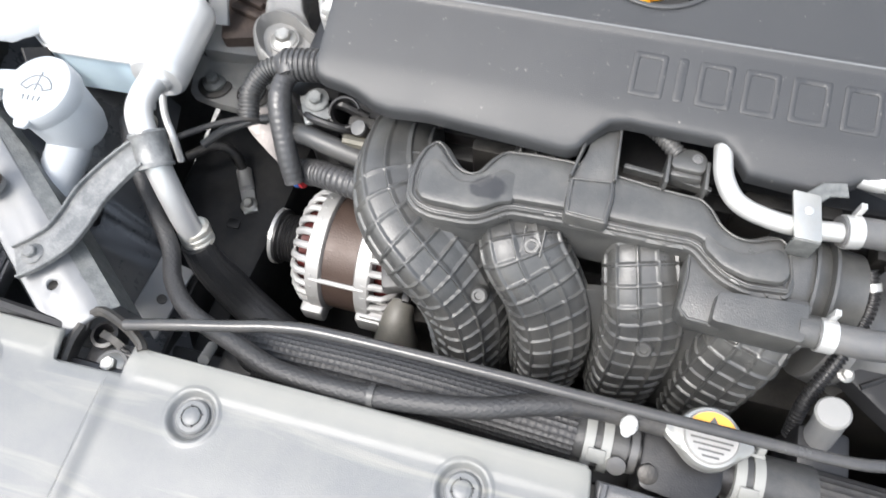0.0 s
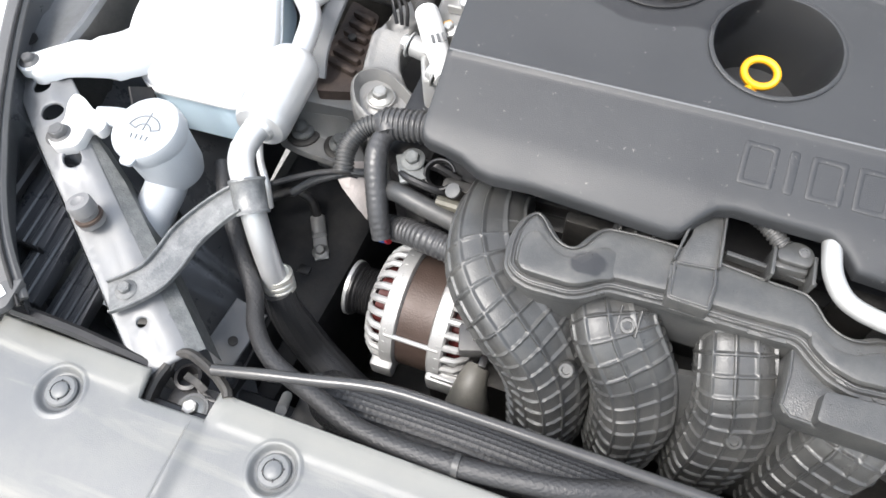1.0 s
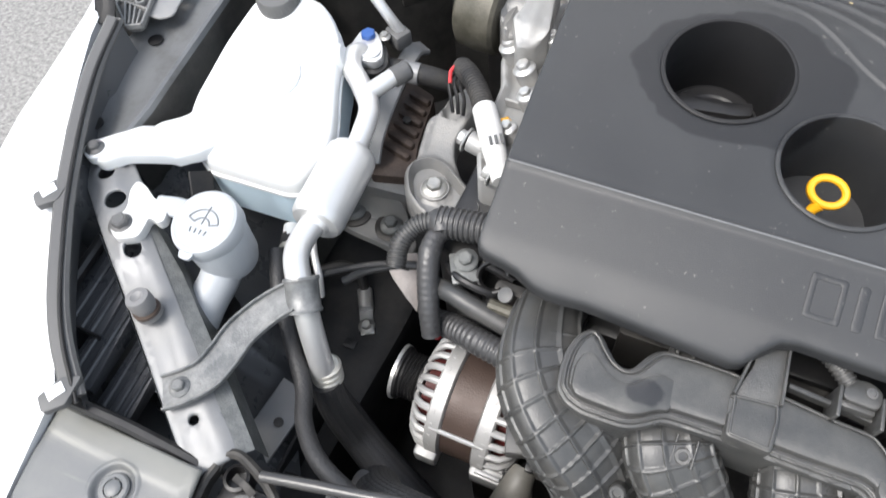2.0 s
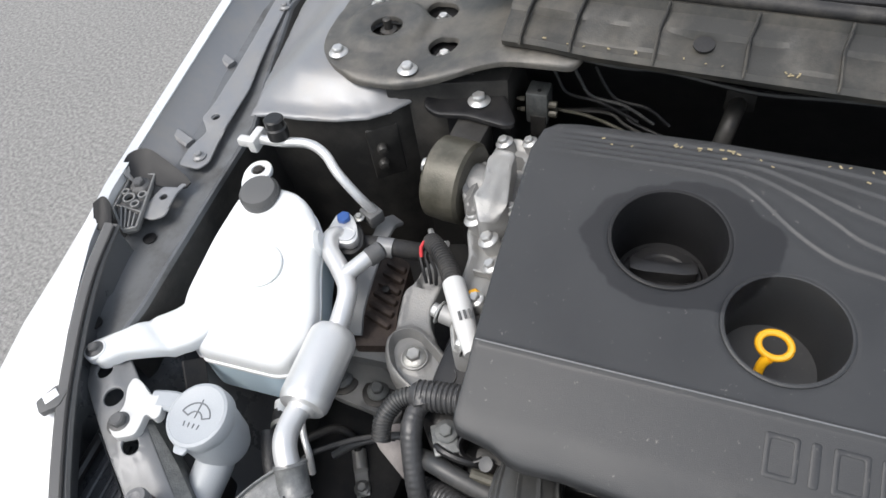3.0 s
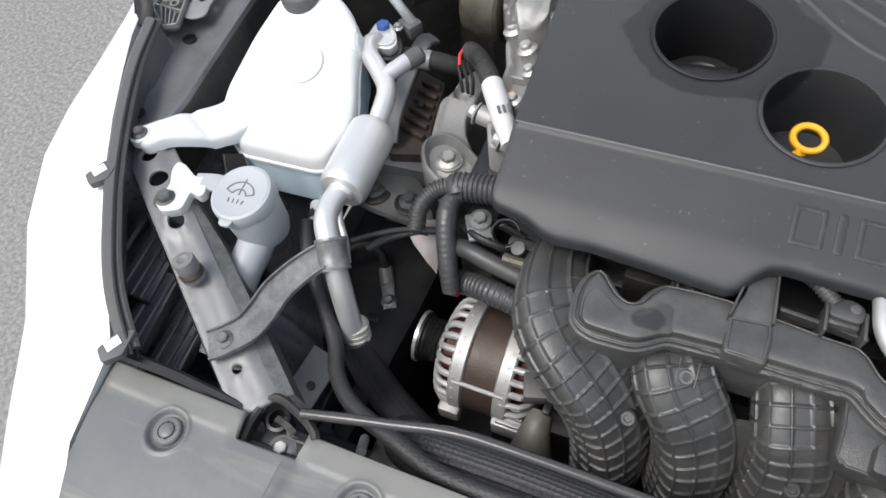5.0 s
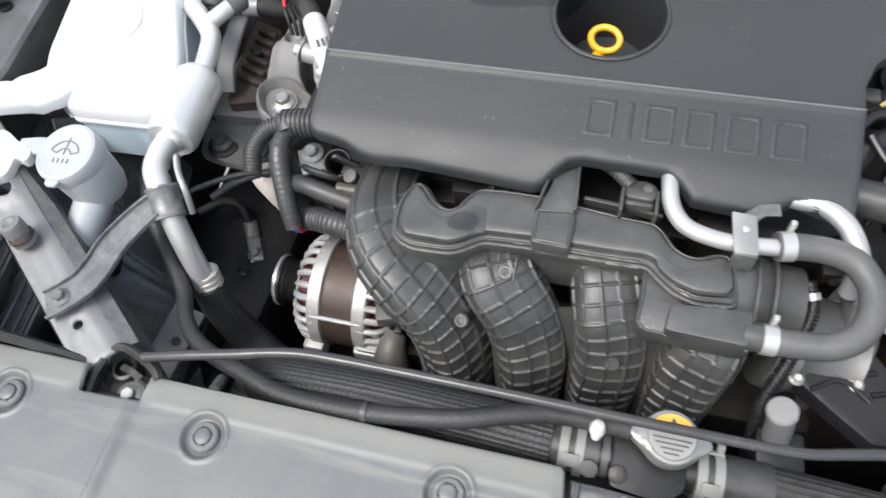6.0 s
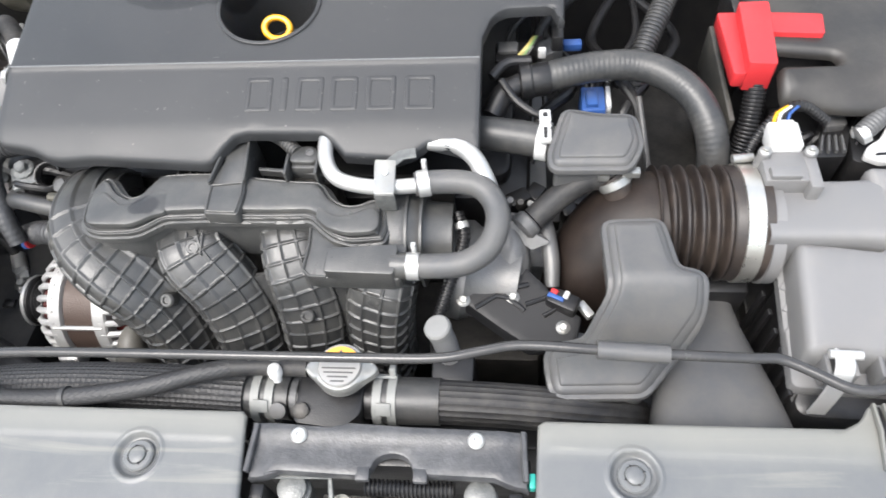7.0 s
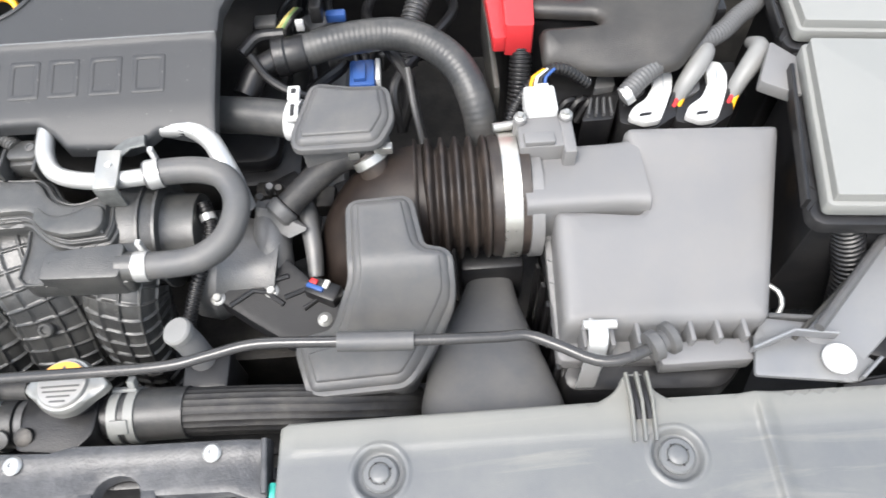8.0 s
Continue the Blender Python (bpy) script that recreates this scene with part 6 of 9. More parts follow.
def washer_filler():
    ob = thing("washer_filler", (-0.68, 0.23, 0.6), "pale grey washer filler neck with a stamped cap", "washer filler")
    x, y, z = -0.6705, 0.2345, 0.826
    tilt = (-0.08, -0.12, 1)
    cap = part("cap", lathe([(0.0336, -0.012), (0.0346, -0.01), (0.0346, 0.004), (0.0332, 0.007), (0.0302, 0.0082), (0.0287, 0.0075), (0.002, 0.0075)], 44, facing((x, y, z), tilt)), M_FILLER, ob, "pale grey snap cap")
    m = level((x, y, z), tilt) @ Matrix.Translation((0, 0, 0.0078))
    part("cap_tab", prism(fillet([(-0.009, -0.032), (0.009, -0.032), (0.006, -0.0405), (-0.006, -0.0405)], 0.003, 3), -0.006, -0.002, 0.001, 2, m), M_FILLER, cap)
    # stamped wiper sign
    arch = [m @ Vector((0.018 * math.cos(a), -0.006 + 0.018 * math.sin(a), 0)) for a in np.linspace(0.35, math.pi - 0.35, 14)]
    part("sign_arch", sweep(arch, lambda i: oval(0.0016, 0.0012, 6)), M_STAMP, cap)
    part("sign_base", sweep([m @ Vector((0.009 * math.cos(a), -0.006 + 0.009 * math.sin(a), 0)) for a in np.linspace(0.35, math.pi - 0.35, 10)], lambda i: oval(0.0016, 0.0012, 6)), M_STAMP, cap)
    for s in (-1, 1):
        part("sign_side", sweep([m @ Vector((s * 0.0085, -0.003, 0)), m @ Vector((s * 0.017, 0.0, 0))], lambda i: oval(0.0016, 0.0012, 6)), M_STAMP, cap)
    for k in range(4):
        part("sign_drop", sweep([m @ Vector((-0.009 + 0.006 * k, -0.009, 0)), m @ Vector((-0.008 + 0.0055 * k, -0.014, 0))], lambda i: oval(0.0014, 0.0012, 6)), M_STAMP, cap)
    part("sign_spray", sweep([m @ Vector((0, -0.004, 0)), m @ Vector((0, 0.016, 0))], lambda i: oval(0.0014, 0.0012, 6)), M_STAMP, cap)
    cup = lathe([(0.014, -0.063), (0.026, -0.059), (0.0298, -0.048), (0.032, -0.012), (0.0325, 0.0)], 40, facing((x + 0.001, y, z), (-0.16, 0.05, 1)))
    part("neck", tube([(x + 0.004, y, z - 0.04), (x + 0.008, y - 0.022, z - 0.055), (x + 0.008, y - 0.06, z - 0.066), (x + 0.01, y - 0.14, z - 0.1)], [0.021, 0.0195, 0.0178, 0.0175], 28, 0.005).add(cup), M_FILLER, ob)
    part("hinge", strip([(-0.7, 0.243, 0.821), (-0.715, 0.242, 0.822), (-0.734, 0.238, 0.821)], 0.022, 0.01, (0, 0, 1), 0.004, True), M_FILLER, ob)
    part("clip_arm", prism(fillet([(-0.768, 0.242), (-0.768, 0.254), (-0.756, 0.252), (-0.735, 0.24), (-0.722, 0.246), (-0.713, 0.224), (-0.717, 0.218), (-0.73, 0.222), (-0.727, 0.21), (-0.726, 0.198), (-0.745, 0.188), (-0.761, 0.198), (-0.757, 0.222)], 0.006, 4), 0.815, 0.8265, 0.004, 3), M_WHITE, ob, "white clip arm bolted to the brace")


washer_filler()


def braided_hose():
    ob = thing("braided_hose", (-0.4, 0.08, 0.7), "thin braided black hose along the radiator", "hose")
    pts = [(-0.63, 0.262, 0.76), (-0.608, 0.226, 0.752), (-0.573, 0.184, 0.738), (-0.543, 0.15, 0.73), (-0.522, 0.117, 0.735), (-0.488, 0.09, 0.745), (-0.432, 0.07, 0.757), (-0.381, 0.055, 0.766), (-0.307, 0.052, 0.777), (-0.226, 0.06, 0.787), (-0.18, 0.074, 0.786), (-0.15, 0.083, 0.783)]
    part("sleeve", braid(pts, 0.0083), M_WEAVE, ob, "woven protective sleeve")
    part("end_hose", tube([(-0.152, 0.083, 0.783), (-0.12, 0.085, 0.782), (-0.08, 0.085, 0.78)], 0.0082, 14), M_RUBBER, ob)
    part("collar", lathe([(0.0098, 0), (0.0098, 0.005)], 16, facing((-0.302, 0.0525, 0.778), (1, 0.05, 0.1))), M_HOSE, ob)
    part("white_clip", lathe([(0.004, 0), (0.004, 0.006), (0.0062, 0.008), (0.0066, 0.013), (0.005, 0.018), (0.002, 0.0195)], 16, facing((-0.106, 0.074, 0.778), (0, 0.25, 0.9))), M_WHITE, ob, "white hose clip")


braided_hose()


def prop_rod():
    ob = thing("prop_rod", (-0.05, 0.08, 0.78), "long grey bonnet prop rod lying across the front", "prop rod")
    pts = [(-0.514, 0.056, 0.787), (-0.47, 0.065, 0.792), (-0.43, 0.073, 0.795), (-0.38, 0.083, 0.799), (-0.33, 0.086, 0.801), (-0.19, 0.086, 0.803), (-0.03, 0.084, 0.808), (0.04, 0.084, 0.811), (0.075, 0.09, 0.813), (0.11, 0.0955, 0.815), (0.172, 0.092, 0.817), (0.23, 0.0895, 0.816),
           (0.295, 0.088, 0.815), (0.316, 0.088, 0.815), (0.34, 0.077, 0.815), (0.362, 0.065, 0.815), (0.378, 0.062, 0.816), (0.394, 0.065, 0.818), (0.418, 0.074, 0.82)]
    part("rod", tube(pts, [0.005] * 3 + [0.0044] * 10, 14, 0.008), M_ROD, ob)
    part("sleeve", tube([(0.172, 0.092, 0.817), (0.2, 0.0907, 0.8165), (0.23, 0.0895, 0.816)], 0.0078, 16), M_GREY, ob, "grey rubber grip sleeve")
    g = facing((0.409, 0.071, 0.82), (1, 0.4, 0.05))
    part("grommet", lathe([(0.0075, -0.006), (0.0115, -0.005), (0.012, 0.002), (0.0085, 0.004), (0.0085, 0.008), (0.0125, 0.01), (0.0125, 0.015), (0.008, 0.018)], 22, g), M_GREY, ob, "grey rubber pivot grommet")


prop_rod()


def radiator_hose():
    ob = thing("radiator_hose", (-0.1, 0.07, 0.7), "thick ribbed black upper radiator hose", "radiator hose")
    part("left_hose", tube([(-0.45, 0.1, 0.66), (-0.43, 0.085, 0.7), (-0.39, 0.08, 0.722), (-0.3, 0.078, 0.736), (-0.2, 0.074, 0.743), (-0.14, 0.071, 0.745)], 0.0235, ridges=34, depth=0.0012, corr=(0.0058, 0.00018)), M_WEAVE, ob, "ridged protective sleeve")
    part("lower_fold", tube([(-0.44, 0.07, 0.66), (-0.4, 0.06, 0.69), (-0.33, 0.056, 0.71), (-0.24, 0.056, 0.72), (-0.15, 0.055, 0.725)], 0.02, ridges=28, depth=0.0012, corr=(0.0058, 0.00018)), M_WEAVE, ob)
    part("left_end", tube([(-0.152, 0.071, 0.745), (-0.1, 0.07, 0.745)], 0.0205, 24), M_HOSE, ob)
    part("neck", tube([(-0.105, 0.07, 0.745), (-0.03, 0.07, 0.745), (-0.015, 0.07, 0.745)], 0.0175, 22), M_BLACK, ob, "black moulded filler neck")
    part("neck_collar", lathe([(0.019, 0), (0.019, 0.006)], 24, facing((-0.098, 0.07, 0.745), (1, 0, 0))), M_GREY, ob)
    part("neck_block", prism(fillet([(-0.09, 0.04), (-0.045, 0.035), (-0.03, 0.05), (-0.03, 0.09), (-0.09, 0.095)], 0.006, 3), 0.72, 0.765, 0.004), M_BLACK, ob)
    part("filler", lathe([(0.017, 0), (0.017, 0.03), (0.021, 0.032), (0.021, 0.036)], 28, Matrix.Translation((-0.048, 0.082, 0.752))), M_BLACK, ob)
    part("button", lathe([(0.0075, 0), (0.0075, 0.006), (0.005, 0.007)], 18, facing((-0.084, 0.052, 0.762), (0, -0.4, 1))), M_DARKSTEEL, ob)
    part("right_end", tube([(-0.02, 0.07, 0.745), (0.038, 0.07, 0.745)], 0.0215, 26), M_HOSE, ob)
    part("right_hose", tube([(0.034, 0.07, 0.745), (0.1, 0.069, 0.742), (0.16, 0.069, 0.732), (0.2, 0.075, 0.71), (0.23, 0.09, 0.66)], 0.0185, ridges=22, depth=0.0016, step=0.01), M_RUBBER, ob, "ridged protective sleeve")
    for x in (-0.123, -0.011):
        band = part("spring_clip", lathe([(0.0222, -0.0105), (0.0232, -0.0105), (0.0232, -0.0028), (0.0222, -0.0028)], 28, facing((x, 0.07, 0.745), (1, 0, 0))), M_LIGHTBOX, ob, "pale spring clip")
        part("clip_band", lathe([(0.0222, 0.0028), (0.0232, 0.0028), (0.0232, 0.0105), (0.0222, 0.0105)], 28, facing((x, 0.07, 0.745), (1, 0, 0))), M_LIGHTBOX, band)
        part("clip_foot", box(0.0135, 0.012, 0.0018, 0.0006, Matrix.Translation((x, 0.0545, 0.7628)) @ Matrix.Rotation(radians(42), 4, "X")), M_LIGHTBOX, band)
        part("clip_bridge", box(0.02, 0.006, 0.003, 0.001, Matrix.Translation((x, 0.086, 0.763)) @ Matrix.Rotation(radians(-45), 4, "X")), M_LIGHTBOX, band)
        part("clip_ear", box(0.006, 0.008, 0.009, 0.001, Matrix.Translation((x + 0.006, 0.09, 0.766)) @ Matrix.Rotation(radians(-30), 4, "X")), M_LIGHTBOX, band)
    part("moulded_mark", lathe([(0.0075, 0), (0.0075, 0.002), (0.004, 0.0025)], 16, facing((-0.107, 0.052, 0.76), (0, -0.7, 1))), M_GREY, ob)


radiator_hose()


def radiator_cap():
    x, y, z = -0.048, 0.083, 0.79
    ob = thing("pressure_cap", (x, y, z - 0.01), "pressed metal radiator cap with a yellow warning label", "radiator cap")
    out = []
    for a in np.linspace(0, 2 * math.pi, 48, endpoint=False):
        ear = 0.0095 * max(0.0, abs(math.cos(a))) ** 14
        out.append((x + (0.0235 + ear) * math.cos(a), y + (0.0235 + ear * 0.2) * math.sin(a)))
    part("rim", plate(out, lambda px, py: z - 0.003 + 0.003 * step01(0.024, 0.021, math.hypot(px - x, py - y)), 0.009, step=0.004, rnd=0.002), M_STEEL, ob, "", 50)
    part("crown", lathe([(0.0195, 0), (0.0195, 0.002), (0.0185, 0.0035), (0.003, 0.0038)], 36, Matrix.Translation((x, y, z))), M_ALU, ob)
    half = [(x + 0.0175 * math.cos(a), y + 0.002 + 0.0155 * math.sin(a)) for a in np.linspace(0.12, math.pi - 0.12, 16)]
    lab = part("label", prism(half, z + 0.0038, z + 0.0043, 0.0), M_LABEL, ob, "orange-yellow warning label")
    part("warning_triangle", prism([(x - 0.005, y + 0.006), (x + 0.005, y + 0.006), (x, y + 0.0145)], z + 0.0043, z + 0.0046), M_CAPGREY, lab)
    for k, w in enumerate((0.03, 0.026, 0.018, 0.012)):
        part("text_bar", box(w, 0.0014, 0.0006, 0.0001, Matrix.Translation((x, y - 0.003 - 0.004 * k, z + 0.0041))), M_CAPGREY, ob)


radiator_cap()


# ---- engine mount and wiring on the belt side ----
def engine_mount():
    ob = thing("engine_mount", (-0.52, 0.42, 0.6), "cast aluminium engine mount bracket with bolts", "engine mount")
    arm = fillet([(-0.541, 0.387), (-0.5445, 0.401), (-0.539, 0.413), (-0.5445, 0.439), (-0.547, 0.46), (-0.537, 0.477), (-0.533, 0.496), (-0.518, 0.525), (-0.497, 0.515), (-0.502, 0.484), (-0.5075, 0.449), (-0.5, 0.43), (-0.485, 0.41), (-0.447, 0.383), (-0.436, 0.364), (-0.457, 0.347), (-0.492, 0.343), (-0.513, 0.352), (-0.53, 0.366)], 0.005, 3)
    bowl = fillet([(-0.5375, 0.388), (-0.5405, 0.401), (-0.535, 0.413), (-0.522, 0.42), (-0.505, 0.417), (-0.488, 0.405), (-0.465, 0.3895), (-0.447, 0.376), (-0.446, 0.363), (-0.46, 0.3525), (-0.492, 0.348), (-0.509, 0.3565), (-0.526, 0.3685)], 0.006, 4)

    def top(x, y):
        d = from_edge(x, y, bowl)
        if inside(np.array([x]), np.array([y]), bowl)[0]:
            return 0.763 + 0.0135 * step01(0.0055, 0.0012, d) + 0.004 * step01(0.018, 0.0155, math.hypot(x + 0.505, y - 0.387)) + 0.006 * step01(0.014, 0.011, math.hypot(x + 0.459, y - 0.3685))
        return 0.7765 - 0.006 * step01(0.0, 0.006, d) + 0.017 * step01(0.425, 0.5, y) - 0.012 * step01(0.0125, 0.0075, math.hypot(x + 0.524, y - 0.483)) + 0.0025 * step01(0.005, 0.0015, abs(x + 0.54 + 0.1 * (y - 0.44))) * step01(0.42, 0.43, y)

    part("bracket", plate(arm[::-1], top, 0.03, step=0.0035, rnd=0.003, lines=[bowl + bowl[:1]] + [shrunk(bowl, q) + shrunk(bowl, q)[:1] for q in (0.0012, 0.0034, 0.0055)]), M_DULLALU, ob, "", 50)
    part("washer", lathe([(0.0155, 0), (0.0155, 0.0025), (0.0115, 0.0035)], 26, Matrix.Translation((-0.505, 0.387, 0.767))), M_ALU, ob)
    bolt(ob, (-0.505, 0.387, 0.77), size=0.0088, material=M_STEEL)
    bolt(ob, (-0.459, 0.3685, 0.769), size=0.0075, material=M_STEEL)
    rub = part("rubber_block", prism(fillet([(-0.592, 0.396), (-0.604, 0.43), (-0.612, 0.545), (-0.57, 0.53), (-0.558, 0.455), (-0.543, 0.409)][::-1], 0.006, 3), 0.66, 0.742, 0.006), M_BROWN, ob, "rusty brown rubber block")
    for k in range(6):
        part("rubber_tooth", box(0.04 - 0.002 * k, 0.0085, 0.013, 0.003, Matrix.Translation((-0.577 - 0.0015 * k, 0.436 + 0.0165 * k, 0.743)) @ Matrix.Rotation(-0.28, 4, "Z")), M_BROWN, rub)
    part("bolt_stub", lathe([(0.005, 0), (0.005, 0.004), (0.002, 0.005)], 12, Matrix.Translation((-0.582, 0.478, 0.748))), M_DARKSTEEL, rub)
    part("arch_strap", strip([(-0.592, 0.404, 0.755), (-0.594, 0.43, 0.778), (-0.599, 0.49, 0.789), (-0.602, 0.545, 0.789), (-0.6, 0.57, 0.775)], 0.021, 0.007, (0.3, 0, 1), 0.002, True), M_STRAP, ob, "grey steel strap over the mount")
    base = fillet([(-0.645, 0.395), (-0.6, 0.39), (-0.55, 0.393), (-0.52, 0.36), (-0.525, 0.335), (-0.555, 0.345), (-0.6, 0.35), (-0.64, 0.358)], 0.012, 4)
    part("base_plate", plate(base[::-1], lambda x, y: 0.684 + 0.036 * step01(0.376, 0.396, y) + 0.004 * step01(0.353, 0.345, y), 0.012, step=0.005, rnd=0.004), M_DULLALU, ob, "grey cast foot of the mount")
    part("riser", prism(fillet([(-0.62, 0.388), (-0.5, 0.395), (-0.5, 0.44), (-0.62, 0.5)], 0.01, 3), 0.6, 0.728, 0.006), M_DULLALU, ob)
    for x, y in ((-0.6105, 0.375), (-0.56, 0.372)):
        part("seat", lathe([(0.0205, -0.004), (0.0205, 0.0015), (0.017, 0.003), (0.0145, 0.003)], 26, Matrix.Translation((x, y, 0.685))), M_DARKSTEEL, ob)
        part("washer", lathe([(0.0135, 0), (0.0135, 0.002), (0.0105, 0.003)], 24, Matrix.Translation((x, y, 0.6875))), M_BRKT, ob)
        bolt(ob, (x, y, 0.69), size=0.0085, material=M_BRKT)


engine_mount()


def torque_bush():
    ob = thing("torque_bush", (-0.53, 0.575, 0.75), "round olive-grey engine torque bush on its bracket", "torque bush", move=(-0.002, 0.001, 0))
    c = (-0.523, 0.606, 0.83)
    part("drum", lathe([(0.03, -0.026), (0.048, -0.0255), (0.052, -0.022), (0.053, 0), (0.052, 0.02), (0.048, 0.024), (0.03, 0.0245)], 44, facing(c, (1, -0.12, 0.0))), M_OLIVE, ob)
    part("core", lathe([(0.028, 0.02), (0.026, 0.05), (0.012, 0.055)], 26, facing(c, (1, -0.12, 0))), M_DULLALU, ob)
    part("bolt_boss", tube([(-0.53, 0.607, 0.842), (-0.555, 0.609, 0.844)], 0.011, 16), M_OLIVE, ob)
    bolt(ob, (-0.555, 0.609, 0.844), (-1, 0.1, 0.15), 0.0095, M_ZINC)
    leg = part("black_bracket", plate(fillet([(-0.598, 0.698), (-0.58, 0.692), (-0.536, 0.697), (-0.484, 0.688), (-0.47, 0.7), (-0.5, 0.745), (-0.54, 0.79), (-0.57, 0.79), (-0.6, 0.72)], 0.01, 4)[::-1], lambda x, y: 0.858 + 0.006 * step01(-0.575, -0.6, x) - 0.004 * step01(-0.49, -0.47, x) + 0.1 * (y - 0.72), 0.006, step=0.006, rnd=0.0025), M_BLACK, ob, "black pressed bracket on the tower")
    bolt(leg, (-0.528, 0.724, 0.859), size=0.0095, material=M_ZINC)
    part("post", prism(fillet([(-0.553, 0.63), (-0.51, 0.628), (-0.505, 0.71), (-0.55, 0.72)], 0.01, 3), 0.74, 0.846, 0.006), M_WALL, ob)
    part("wall_foot", box(0.07, 0.06, 0.3, 0.01, Matrix.Translation((-0.54, 0.74, 0.7))), M_BLACK, ob)


torque_bush()


def timing_case():
    ob = thing("timing_case", (-0.45, 0.5, 0.6), "cast aluminium timing case edge with many bolts", "timing case")
    out = fillet([(-0.496, 0.655), (-0.492, 0.69), (-0.47, 0.697), (-0.43, 0.69), (-0.42, 0.66), (-0.42, 0.38), (-0.452, 0.38), (-0.465, 0.41), (-0.469, 0.44), (-0.473, 0.47), (-0.475, 0.505), (-0.489, 0.54), (-0.49, 0.565), (-0.472, 0.575), (-0.476, 0.64)], 0.006, 3)
    slots = ((-0.4595, 0.65, 0.007), (-0.4605, 0.66, 0.007), (-0.437, 0.6, 0.006), (-0.436, 0.61, 0.006), (-0.4655, 0.455, 0.006))

    def top(x, y):
        rim = step01(0.014, 0.005, from_edge(x, y, out))
        z = 0.812 + 0.008 * rim + 0.012 * step01(0.55, 0.6, y) + 0.012 * step01(-0.45, -0.43, x)
        return z - 0.02 * max(step01(r + 0.003, r, math.hypot(x - a, y - b)) for a, b, r in slots)

    part("casting", plate(out[::-1], top, 0.25, step=0.004, rnd=0.004), M_ALU, ob, "", 45)
    part("root", plate(fillet([(-0.516, 0.606), (-0.51, 0.626), (-0.496, 0.63), (-0.47, 0.62), (-0.47, 0.552), (-0.488, 0.544), (-0.502, 0.57)], 0.006, 3)[::-1], lambda x, y: 0.85 + 0.003 * math.sin(x * 420), 0.04, step=0.004, rnd=0.005), M_DULLALU, ob, "rough cast boss at the bush")
    arm = fillet([(-0.484, 0.56), (-0.479, 0.58), (-0.486, 0.622), (-0.478, 0.64), (-0.454, 0.639), (-0.453, 0.616), (-0.441, 0.556), (-0.452, 0.537), (-0.468, 0.529)], 0.005, 3)
    part("arm", plate(arm[::-1], lambda x, y: 0.862 - 0.005 * step01(-0.465, -0.447, x) - 0.012 * step01(0.56, 0.535, y) + 0.002 * step01(0.006, 0.003, from_edge(x, y, arm)), 0.04, step=0.004, rnd=0.004), M_ALU, ob, "bright cast arm to the bush")
    for x, y, z, size in ((-0.482, 0.68, 0.833, 0.0075), (-0.4805, 0.5505, 0.829, 0.0085), (-0.456, 0.526, 0.826, 0.008), (-0.439, 0.566, 0.84, 0.0065), (-0.449, 0.682, 0.838, 0.0065), (-0.436, 0.635, 0.84, 0.0065), (-0.44, 0.486, 0.832, 0.0065), (-0.443, 0.44, 0.83, 0.0065)):
        part("bolt_boss", lathe([(size + 0.0034, -0.03), (size + 0.0034, 0.001), (size + 0.002, 0.002)], 20, facing((x, y, z), (-0.35, 0, 1))), M_ALU, ob)
        bolt(ob, (x - 0.001, y, z + 0.002), (-0.35, 0, 1), size, M_ZINC)
    for x, y, z, reach in ((-0.478, 0.423, 0.818, 0.022), (-0.436, 0.386, 0.826, 0.012)):
        part("side_boss", tube([(x + reach + 0.008, y - 0.003, z - 0.004), (x, y, z)], 0.0112, 18), M_ALU, ob)
        part("side_face", lathe([(0.0112, 0), (0.0098, 0.002), (0.007, 0.002)], 18, facing((x, y, z), (-1, 0.15, 0.2))), M_BLACK, ob)
        bolt(ob, (x - 0.002, y, z), (-1, 0.15, 0.2), 0.0085, M_ZINC)
    for k in range(3):
        part("case_rib", strip([(-0.47 + 0.004 * k, 0.415 + 0.035 * k, 0.818), (-0.424, 0.405 + 0.037 * k, 0.823)], 0.003, 0.01), M_ALU, ob)
    # lower cover is black: deep shade put into its colour
    part("lower_cover", prism([(-0.475, 0.32), (-0.42, 0.3), (-0.42, 0.64), (-0.475, 0.64)], 0.3, 0.78, 0.01), M_BLACK, ob)


timing_case()


